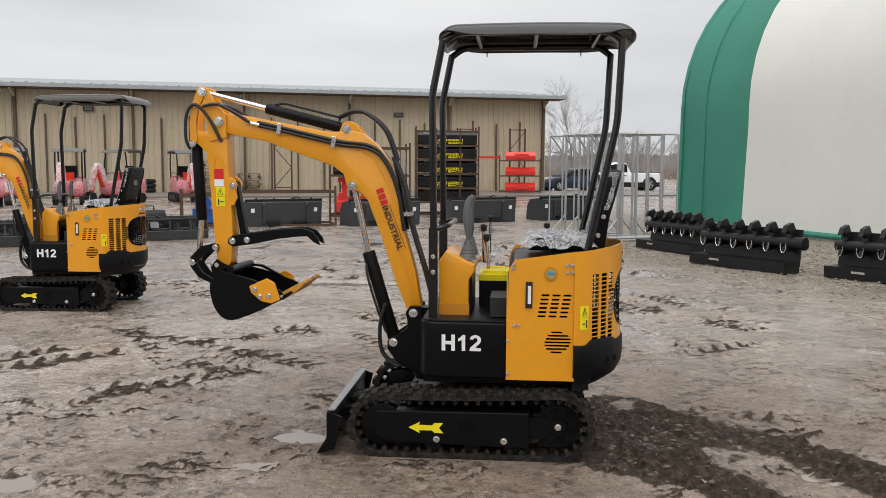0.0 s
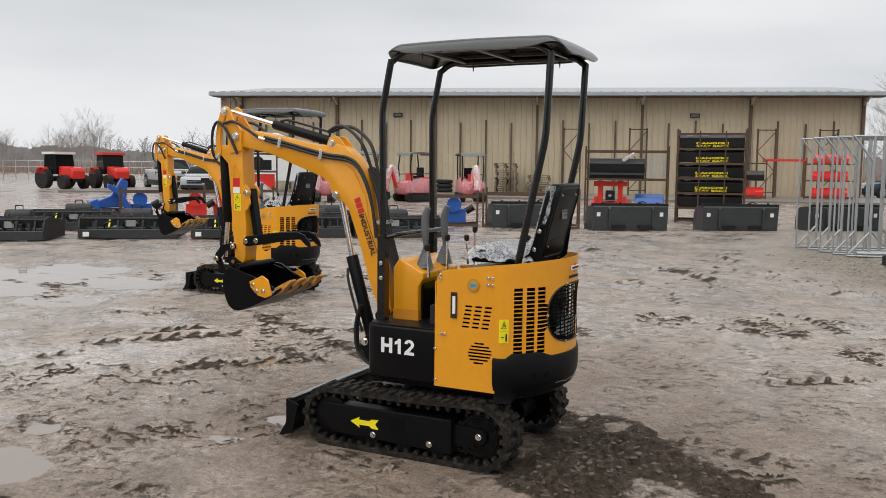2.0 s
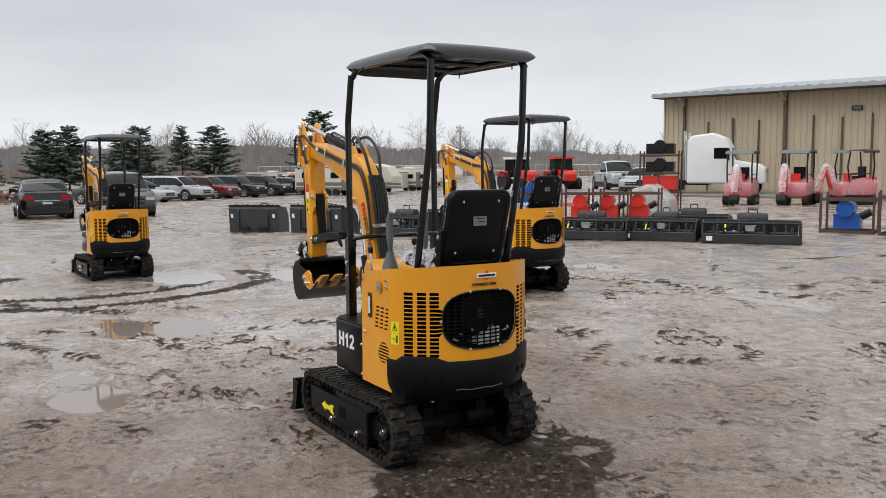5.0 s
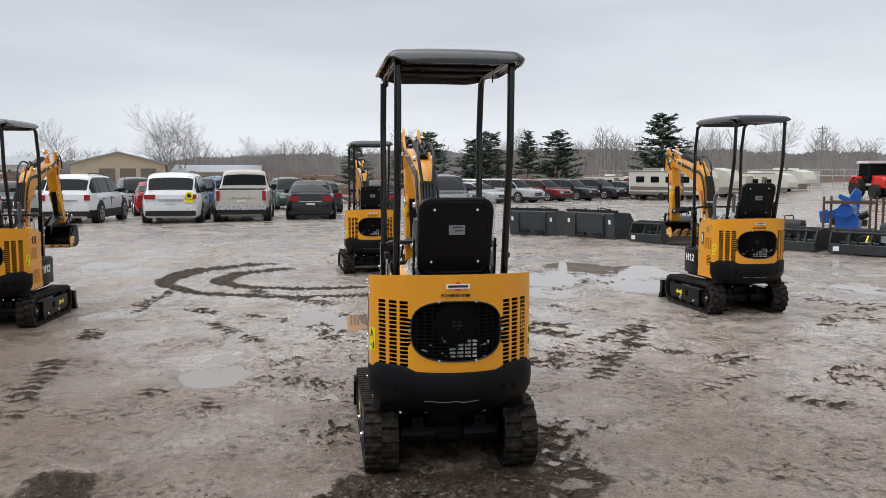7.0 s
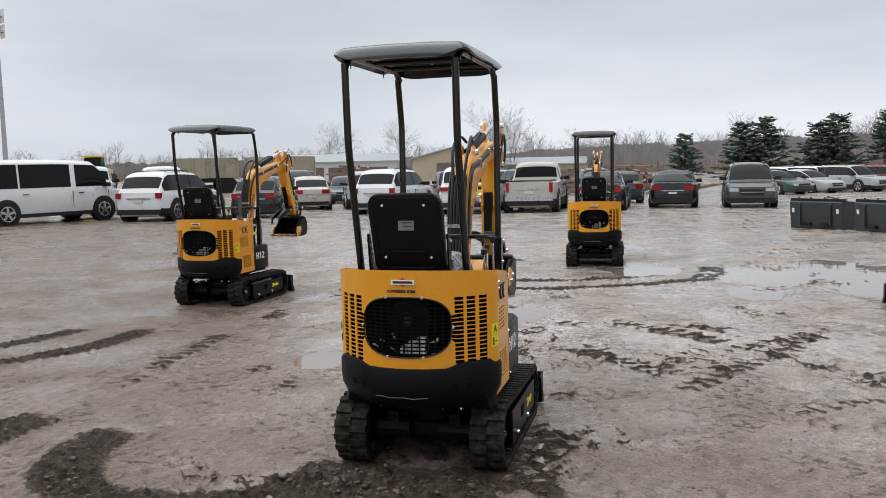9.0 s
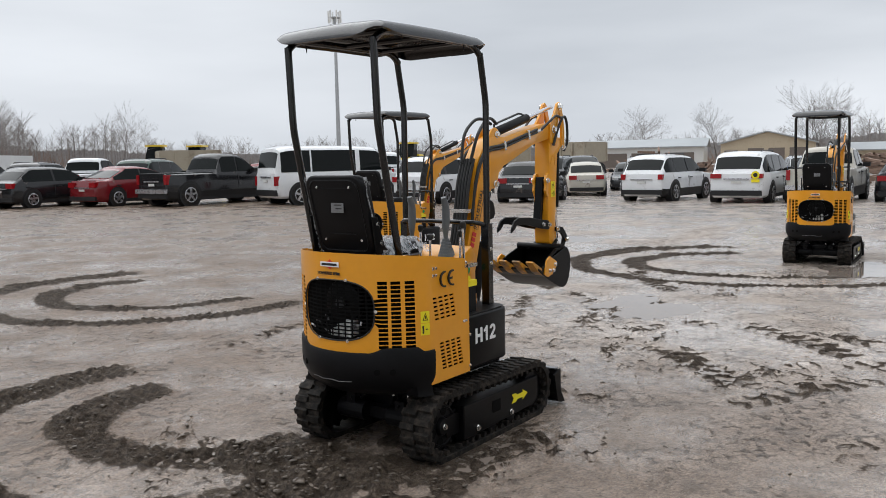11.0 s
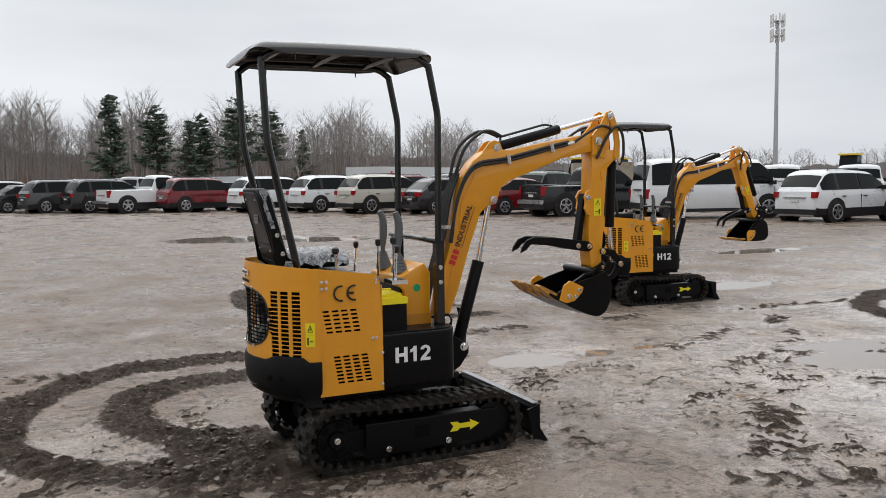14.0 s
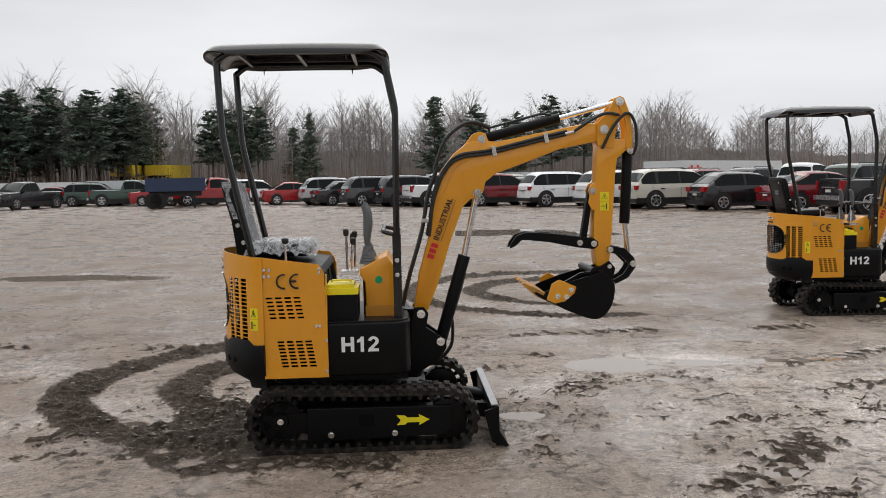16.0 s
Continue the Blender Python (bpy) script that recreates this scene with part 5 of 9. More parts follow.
    # boom foot and boom
    foot = [(0.30, 0.715), (0.36, 0.715), (0.385, 0.68), (0.37, 0.60), (0.44, 0.55), (0.485, 0.52), (0.485, 0.475), (0.43, 0.40), (0.31, 0.33), (0.26, 0.33), (0.26, 0.45)]
    bf = part("boom_foot", prism(foot, 0.072, 0.098, 0.004), M_BLACK, top, "black swing bracket")
    part("foot_plate", prism(foot, -0.098, -0.072, 0.004), M_BLACK, bf)
    part("foot_core", box(0.24, -0.072, 0.34, 0.33, 0.072, 0.66, 0.01), M_BLACK, bf)
    part("swing_pivot", rod((0.29, 0, 0.30), (0.29, 0, 0.70), 0.05, sides=18), M_BLACK, bf, smooth=True)
    for s in (1, -1):
        bolt(bf, (0.342, 0.098 * s, 0.678), (0, s, 0), 0.020)
        bolt(bf, (0.452, 0.098 * s, 0.515), (0, s, 0), 0.020)
    boom_o = [(0.300, 0.690), (0.340, 0.64), (0.384, 0.69), (0.444, 0.837), (0.522, 1.084), (0.598, 1.285), (0.645, 1.330), (0.690, 1.335), (0.715, 1.365), (0.73, 1.425), (0.790, 1.470), (0.877, 1.500), (1.02, 1.550), (1.158, 1.602), (1.28, 1.625), (1.385, 1.645), (1.445, 1.690), (1.440, 1.735), (1.40, 1.752), (1.282, 1.742), (1.0, 1.690), (0.80, 1.652), (0.68, 1.662), (0.628, 1.648), (0.551, 1.588), (0.474, 1.488), (0.444, 1.391), (0.407, 1.147), (0.336, 0.90)]
    boom = part("boom", prism(boom_o, -0.052, 0.052, 0.007), M_YELLOW, top, "yellow steel boom with hose clamps", smooth=True)
    ear = [(0.60, 1.62), (0.665, 1.70), (0.70, 1.712), (0.735, 1.70), (0.752, 1.655), (0.80, 1.640), (0.70, 1.60)]
    for s in (1, -1):
        part("boom_ear", prism(ear, 0.030 * s, 0.046 * s, 0.003), M_YELLOW, boom)
        bolt(boom, (0.712, 0.047 * s, 1.668), (0, s, 0), 0.019)
        bolt(boom, (0.682, 0.053 * s, 1.362), (0, s, 0), 0.020)
        rib = [(0.36, 0.80), (0.43, 1.05), (0.47, 1.35), (0.56, 1.52), (0.70, 1.59), (1.0, 1.655), (1.0, 1.648), (0.70, 1.582), (0.565, 1.512), (0.477, 1.348), (0.437, 1.05), (0.366, 0.80)]
        part("weld_rib", prism(rib, 0.052 * s, 0.056 * s), M_YELLOW, boom)
        # two steel lines with clamps along the boom
        for k2 in range(2):
            o = -0.018 * k2
            pts = [(0.40 + o * 0.5, 0.062 * s, 1.12), (0.435, 0.066 * s, 1.36 + o), (0.50, 0.066 * s, 1.51 + o), (0.585, 0.066 * s, 1.58 + o), (0.76, 0.064 * s, 1.605 + o), (1.05, 0.063 * s, 1.672 + o), (1.20, 0.062 * s, 1.705 + o)]
            part("hydraulic_line", tube(spline(pts, 6), 0.0085, 8), M_HOSE, boom, smooth=True)
        for x, z in ((0.78, 1.598), (1.08, 1.668)):
            part("line_clamp", box(-0.012, 0, -0.03, 0.012, 0.018, 0.03, 0.003, m=Matrix.Translation((x, 0.055 * s if s > 0 else -0.073, z)) @ Matrix.Rotation(radians(-10), 4, "Y")), M_ZINC, boom)
        part("line_fitting", rod((1.19, 0.063 * s, 1.69), (1.26, 0.063 * s, 1.705), 0.010, sides=8), M_ZINC, boom)
        # lettering down the boom: brand part as plain bars, then the word
        d = Vector((0.123, 0, 0.330)).normalized()
        ang = math.degrees(math.atan2(d.z, d.x))
        bm = bmesh.new()
        base = Vector((0.518, 0, 1.305)) if s > 0 else Vector((0.418, 0, 1.035))
        for k2 in range(3):
            c = base + d * (0.033 * (1 - k2)) * (1 if s > 0 else -1)
            m2 = Matrix.Translation((c.x, 0.0572 * s, c.z)) @ Matrix.Rotation(-radians(ang), 4, "Y")
            add_box(bm, -0.012, -0.0008, -0.02, 0.012, 0.0008, 0.02, m2)
            add_box(bm, -0.004, -0.0012, -0.008, 0.004, 0.0012, 0.02 if k2 == 1 else 0.008, m2)
        part("brand_bars", bm, M_RED, boom, "red brand mark")
        wc = Vector((0.462, 0, 1.135)) if s > 0 else Vector((0.483, 0, 1.215))
        part("lettering", text_bm("INDUSTRIAL", 0.046, side_matrix(wc.x, 0.0575 * s, wc.z, s, -ang if s > 0 else ang), 0.0008, 1.0, 0.0008), M_TEXT, boom)
        lo = Vector((0.028, 0, -0.01))
        part("word_rule", tube([(wc.x - d.x * 0.125 + (lo.x if s < 0 else -lo.x), 0.0575 * s, wc.z - d.z * 0.125 - (0.009 if s < 0 else -0.009)), (wc.x + d.x * 0.125 + (lo.x if s < 0 else -lo.x), 0.0575 * s, wc.z + d.z * 0.125 - (0.009 if s < 0 else -0.009))], 0.0016, 4), M_TEXT, boom)
    # back-of-boom hose bundle
    for k2 in range(5):
        y = -0.04 + 0.02 * k2
        pts = [(0.24, y * 1.2, 0.72), (0.285, y, 0.9), (0.36, y, 1.15), (0.40, y, 1.36), (0.46, y, 1.52)]
        part("hose", tube(spline(pts, 5), 0.0105, 8), M_HOSE, boom, smooth=True)
    for k2, y in enumerate((-0.03, 0.035)):
        pts = [(0.44, y, 1.50), (0.50, y * 1.5, 1.66), (0.60, y * 1.4, 1.75), (0.68, y, 1.765), (0.76, y * 0.6, 1.735)]
        part("hose", tube(spline(pts, 6), 0.010, 8), M_HOSE, boom, smooth=True)
    part("hose_clamp", box(0.36, -0.062, 1.20, 0.41, 0.062, 1.222, 0.003), M_ZINC, boom)
    # boom cylinder
    cyl = part("boom_cylinder", rod((0.458, 0, 0.51), (0.604, 0, 1.00), 0.036, sides=20, bevel=0.004), M_BLACK_SATIN, top, "black hydraulic cylinder", smooth=True)
    part("piston_rod", rod((0.600, 0, 0.985), (0.682, 0, 1.36), 0.017, sides=16), M_CHROME, cyl, "chrome piston rod", smooth=True)
    part("cylinder_pipe", tube(spline([(0.50, 0.045, 0.56), (0.545, 0.046, 0.68), (0.60, 0.046, 0.86), (0.61, 0.03, 0.93)], 5), 0.008, 6), M_HOSE, cyl, smooth=True)
    for y in (0.05, 0.075):
        part("hose", tube(spline([(0.50, y, 0.72), (0.53, y, 0.60), (0.52, y, 0.46), (0.44, y, 0.38), (0.36, y * 0.7, 0.40)], 6), 0.009, 8), M_HOSE, cyl, smooth=True)
    # stick cylinder above the boom
    pin = Matrix.Translation((1.415, 0, 1.71)) @ Matrix.Rotation(radians(arm_turn), 4, "Y") @ Matrix.Translation((-1.415, 0, -1.71))
    at = lambda x, y, z: pin @ Vector((x, y, z))
    a, b = Vector((0.712, 0, 1.668)), at(1.505, 0, 1.868)
    w = (b - a).normalized()
    cyl = part("stick_cylinder", rod(a, a + w * 0.47, 0.029, sides=20, bevel=0.004), M_BLACK_SATIN, top, "black hydraulic cylinder", smooth=True)
    part("piston_rod", rod(a + w * 0.46, b, 0.0145, sides=14), M_CHROME, cyl, "chrome piston rod", smooth=True)
    up = Vector((-w.z, 0, w.x))
    part("cylinder_pipe", tube(rounded_path([a + w * 0.06 + up * 0.03, a + w * 0.06 + up * 0.052, a + w * 0.38 + up * 0.052, a + w * 0.43 + up * 0.03], 0.02), 0.007, 6), M_HOSE, cyl, smooth=True)

    # stick (built in place, swung about its pin)
    def swung(name, bm, mat, parent, lab="", smooth=False):
        bmesh.ops.transform(bm, matrix=pin, verts=bm.verts[:])
        return part(name, bm, mat, parent, lab, smooth)

    def swung_bolt(parent, p, s, r):
        return bolt(parent, at(*p), (0, s, 0), r)
    stick_o = [(1.378, 1.655), (1.372, 1.51), (1.366, 1.355), (1.356, 1.2), (1.352, 1.075), (1.368, 0.93), (1.40, 0.895), (1.442, 0.90), (1.450, 1.0), (1.462, 1.136), (1.472, 1.30), (1.482, 1.448), (1.492, 1.54), (1.54, 1.585), (1.578, 1.605), (1.580, 1.655)]
    stick = swung("stick", prism(stick_o, -0.058, 0.058, 0.006), M_YELLOW, top, "yellow steel stick", True)
    for s in (1, -1):
        y0, y1 = 0.048 * s, 0.066 * s
        swung("fork_outer", prism([(1.532, 1.888), (1.566, 1.80), (1.583, 1.70), (1.580, 1.60), (1.538, 1.60), (1.546, 1.70), (1.535, 1.77), (1.497, 1.842)], y0, y1, 0.003), M_YELLOW, stick)
        swung("fork_inner", prism([(1.532, 1.888), (1.510, 1.900), (1.478, 1.888), (1.440, 1.815), (1.376, 1.745), (1.376, 1.62), (1.47, 1.60), (1.485, 1.70), (1.497, 1.75), (1.497, 1.842)], y0, y1, 0.003), M_YELLOW, stick)
        swung_bolt(stick, (1.505, 0.066 * s, 1.868), s, 0.020)
        swung_bolt(stick, (1.415, 0.066 * s, 1.71), s, 0.021)
        swung_bolt(stick, (1.568, 0.060 * s, 1.588), s, 0.016)
        swung("stick_rib", prism([(1.385, 1.48), (1.425, 1.54), (1.445, 1.54), (1.455, 1.46), (1.448, 1.46), (1.437, 1.527), (1.428, 1.527), (1.39, 1.472)], 0.058 * s, 0.061 * s), M_YELLOW, stick)
        # labels
        x0, x1 = (1.386, 1.438)
        if s > 0:
            swung("red_label", box(x0 + 0.012, 0.0585, 1.395, x1 + 0.012, 0.0605, 1.45), M_RED, stick, "red and white label")
            swung("white_label", box(x0 + 0.012, 0.0585, 1.355, x1 + 0.012, 0.0603, 1.394), M_WHITE, stick)
        for z0, z1 in ((1.30, 1.352), (1.245, 1.297)):
            swung("warning_label", box(x0 + 0.005, min(0.0585 * s, 0.0605 * s), z0, x1 + 0.005, max(0.0585 * s, 0.0605 * s), z1), M_SAFETY, stick, "yellow warning label")
            bm = bmesh.new()
            zc2 = (z0 + z1) / 2
            if z0 > 1.29:
                add_tube(bm, [(x0 + 0.014, 0.061 * s, zc2 - 0.014), (x0 + 0.031, 0.061 * s, zc2 + 0.018), (x0 + 0.048, 0.061 * s, zc2 - 0.014)], 0.002, 4, closed=True)
                add_tube(bm, [(x0 + 0.031, 0.061 * s, zc2 - 0.006), (x0 + 0.031, 0.061 * s, zc2 + 0.006)], 0.002, 4)
            else:
                add_tube(bm, [(x0 + 0.042, 0.061 * s, zc2 - 0.018), (x0 + 0.042, 0.061 * s, zc2 + 0.016)], 0.004, 4)
                add_tube(bm, [(x0 + 0.012, 0.061 * s, zc2), (x0 + 0.032, 0.061 * s, zc2)], 0.003, 4)
            swung("pictogram", bm, M_TEXT, stick)
        # thumb bracket
        swung("thumb_bracket", prism([(1.372, 1.41), (1.345, 1.40), (1.326, 1.365), (1.334, 1.33), (1.326, 1.29), (1.345, 1.25), (1.372, 1.25)], 0.035 * s, 0.055 * s, 0.003), M_YELLOW, stick)
        swung_bolt(stick, (1.349, 0.056 * s, 1.36), s, 0.015)
        swung_bolt(stick, (1.445, 0.060 * s, 1.02), s, 0.014)
        swung_bolt(stick, (1.440, 0.066 * s, 0.922), s, 0.016)
        swung("hose", tube(spline([at0 for at0 in [(1.40, 0.075 * s, 1.60), (1.47, 0.08 * s, 1.73), (1.545, 0.082 * s, 1.80), (1.592, 0.08 * s, 1.74), (1.60, 0.075 * s, 1.62), (1.585, 0.055 * s, 1.56)]], 6), 0.009, 8), M_HOSE, stick, smooth=True)
        bm = tube(spline([(1.24, 0.064 * s, 1.70), (1.33, 0.085 * s, 1.76), (1.42, 0.085 * s, 1.80), (1.50, 0.082 * s, 1.79)], 6), 0.009, 8)
        part("hose", bm, M_HOSE, boom, smooth=True)
    # bucket cylinder and linkage
    cyl = swung("bucket_cylinder", rod((1.568, 0, 1.588), (1.548, 0, 1.165), 0.030, sides=20, bevel=0.004), M_BLACK_SATIN, top, "black hydraulic cylinder", True)
    swung("piston_rod", rod((1.549, 0, 1.18), (1.572, 0, 0.94), 0.0155, sides=14), M_CHROME, cyl, "chrome piston rod", True)
    for s in (1, -1):
        swung("rocker_link", prism([(1.43, 1.035), (1.455, 1.04), (1.53, 1.025), (1.585, 0.97), (1.60, 0.93), (1.575, 0.915), (1.55, 0.94), (1.505, 0.985), (1.45, 1.0), (1.43, 1.005)], 0.062 * s, 0.078 * s, 0.003), M_BLACK, stick)
        swung("bucket_link", prism([(1.597, 0.95), (1.60, 0.91), (1.555, 0.85), (1.48, 0.815), (1.465, 0.84), (1.525, 0.872), (1.555, 0.915), (1.57, 0.955)], 0.045 * s, 0.060 * s, 0.003), M_BLACK, stick)
        swung_bolt(stick, (1.445, 0.079 * s, 1.02), s, 0.014)
        swung_bolt(stick, (1.578, 0.079 * s, 0.935), s, 0.015)
    # thumb
    thumb_o = [(1.380, 1.066), (1.355, 1.085), (1.25, 1.100), (1.10, 1.122), (0.96, 1.130), (0.905, 1.112), (0.872, 1.070), (0.862, 1.035), (0.90, 1.052), (0.935, 1.085), (0.985, 1.082), (1.10, 1.068), (1.25, 1.036), (1.355, 1.022), (1.382, 1.040)]
    thumb = swung("thumb", prism(thumb_o, 0.045, 0.06, 0.004), M_BLACK, top, "black hooked thumb")
    swung("thumb_plate", prism(thumb_o, -0.06, -0.045, 0.004), M_BLACK, thumb)
    swung("thumb_web", box(1.00, -0.045, 1.078, 1.33, 0.045, 1.09), M_BLACK, thumb)
    swung("thumb_brace", prism([(1.335, 1.385), (1.365, 1.385), (1.315, 1.05), (1.278, 1.05)], -0.028, 0.028, 0.004), M_BLACK, thumb)
    for s in (1, -1):
        swung_bolt(thumb, (1.354, 0.061 * s, 1.055), s, 0.015)
        swung_bolt(thumb, (1.272, 0.061 * s, 1.062), s, 0.014)
    # bucket: curved shell, cheeks, yellow cutting edge with teeth
    hw = 0.172
    curve = spline([(1.385, 0, 0.905), (1.432, 0, 0.845), (1.434, 0, 0.76), (1.400, 0, 0.668), (1.335, 0, 0.632), (1.24, 0, 0.658), (1.12, 0, 0.712), (1.03, 0, 0.765)], 6)
    shell = [(p.x, p.z) for p in curve]
    inner = []
    for i, (x, z) in enumerate(shell):
        x2, z2 = shell[min(i + 1, len(shell) - 1)]
        x1, z1 = shell[max(i - 1, 0)]
        l = math.hypot(x2 - x1, z2 - z1)
        inner.append((x + (z2 - z1) / l * -0.010 * -1 * -1, z - (x2 - x1) / l * 0.010))
    bucket = swung("bucket", prism(shell + inner[::-1], -hw, hw), M_BLACK, top, "black digging bucket with a yellow toothed edge")
    for s in (1, -1):
        swung("cheek", prism(shell + [(1.05, 0.80), (1.20, 0.855)], hw * s, (hw + 0.01) * s, 0.002), M_BLACK, bucket)
        swung("side_cutter", prism([(1.052, 0.752), (1.082, 0.842), (1.125, 0.866), (1.222, 0.822), (1.212, 0.788), (1.158, 0.742), (1.10, 0.730)], (hw + 0.01) * s, (hw + 0.022) * s, 0.003), M_YELLOW, bucket, "yellow side cutter")
        for x, z in ((1.190, 0.806), (1.165, 0.768), (1.115, 0.772)):
            swung_bolt(bucket, (x, (hw + 0.022) * s, z), s, 0.012)
        swung("hanger", prism([(1.46, 0.85), (1.475, 0.91), (1.44, 0.955), (1.40, 0.93), (1.30, 0.89), (1.37, 0.86)], 0.066 * s, 0.08 * s, 0.003), M_BLACK, bucket)
    swung("lift_tube", rod((1.33, -hw, 0.905), (1.33, hw, 0.905), 0.022, sides=14), M_BLACK, bucket, smooth=True)
    swung("cover_plate", prism([(1.385, 0.91), (1.25, 0.90), (1.13, 0.835), (1.14, 0.828), (1.26, 0.888), (1.385, 0.897)], -hw, -hw + 0.02), M_BLACK, bucket)
    lip = [(1.09, 0.728), (1.03, 0.757), (0.985, 0.788), (0.99, 0.80), (1.04, 0.775), (1.10, 0.745)]
    edge = swung("cutting_edge", prism(lip, -hw - 0.012, hw + 0.012, 0.002), M_BLACK, bucket, "black steel cutting edge")
    for k2 in range(4):
        y = -hw + 0.02 + k2 * (2 * hw - 0.04) / 3
        swung("tooth", prism([(1.05, 0.745), (0.99, 0.775), (0.915, 0.842), (0.925, 0.852), (1.0, 0.815), (1.06, 0.782)], y - 0.027, y + 0.027, 0.003), M_TOOTH, edge, "worn yellow tooth")
        swung_bolt(edge, (1.045, y + 0.026, 0.77), 1, 0.010)
    return top


# ---- vehicles ----
M_TYRE = material("tyre", (0.012, 0.012, 0.012), 0.75, vary=0.2, scale=12, spec=0.3, dirt=(0.07, 0.055, 0.045), dirt_amount=0.3)
M_RIM = material("alloy_rim", (0.50, 0.50, 0.52), 0.28, 0.9, vary=0.1, scale=12)
M_TRIM = material("dark_trim", (0.012, 0.012, 0.013), 0.5, vary=0.15, scale=8, spec=0.4)
M_TAIL = material("tail_lamp", (0.30, 0.006, 0.010), 0.15, vary=0.1, scale=20)
M_HEAD = material("head_lamp", (0.62, 0.64, 0.66), 0.10, 0.3, vary=0.1, scale=20)
M_PLATE = material("plate", (0.6, 0.6, 0.58), 0.4)
PAINTS = {}


def paint(rgb):
    if rgb not in PAINTS:
        PAINTS[rgb] = material("car_paint", rgb, 0.20, vary=0.05, scale=1.5, coat=0.45, dirt=(0.16, 0.13, 0.11), dirt_amount=0.06, rough_vary=0.08, spec=0.35)
    return PAINTS[rgb]


WHITE, SILVER, GREY, BLACKC, RED, DKRED, BLUE, BEIGE, GREENC, NAVY = (0.72, 0.73, 0.74), (0.38, 0.39, 0.40), (0.055, 0.058, 0.062), (0.010, 0.010, 0.012), (0.30, 0.010, 0.012), (0.16, 0.006, 0.010), (0.05, 0.10, 0.20), (0.50, 0.47, 0.41), (0.03, 0.06, 0.045), (0.012, 0.025, 0.06)
# length, width, height, wheel radius, wheelbase, top line of the body (x from rear 0 to front 1, height share), cabin (rear base, rear roof, front roof, front base), belt share, category
KINDS = {
    "sedan": (4.75, 1.83, 1.46, 0.33, 2.75, [(0, 0.50), (0.02, 0.66), (0.16, 0.68), (0.30, 0.66), (0.66, 0.64), (0.72, 0.62), (0.92, 0.54), (0.985, 0.46), (1, 0.36)], (0.10, 0.27, 0.52, 0.72), 0.64),
    "suv": (4.75, 1.90, 1.70, 0.37, 2.80, [(0, 0.40), (0.01, 0.60), (0.10, 0.62), (0.66, 0.61), (0.74, 0.60), (0.94, 0.55), (0.985, 0.48), (1, 0.36)], (0.012, 0.105, 0.58, 0.745), 0.60),
    "hatch": (4.35, 1.78, 1.50, 0.33, 2.62, [(0, 0.42), (0.01, 0.62), (0.12, 0.65), (0.66, 0.62), (0.74, 0.60), (0.93, 0.53), (0.985, 0.45), (1, 0.36)], (0.03, 0.16, 0.56, 0.745), 0.62),
    "pickup": (5.75, 1.98, 1.86, 0.41, 3.60, [(0, 0.42), (0.004, 0.63), (0.36, 0.63), (0.72, 0.62), (0.77, 0.62), (0.95, 0.59), (0.99, 0.52), (1, 0.38)], (0.375, 0.42, 0.59, 0.73), 0.615),
    "minivan": (5.15, 1.99, 1.75, 0.36, 3.08, [(0, 0.36), (0.01, 0.58), (0.10, 0.60), (0.70, 0.58), (0.80, 0.56), (0.95, 0.48), (0.99, 0.42), (1, 0.34)], (0.012, 0.10, 0.58, 0.82), 0.58),
    "van": (5.6, 2.02, 2.10, 0.38, 3.50, [(0, 0.36), (0.004, 0.55), (0.10, 0.55), (0.80, 0.54), (0.85, 0.52), (0.96, 0.47), (0.99, 0.42), (1, 0.32)], (0.006, 0.035, 0.73, 0.86), 0.54),
}
BUILT = {}


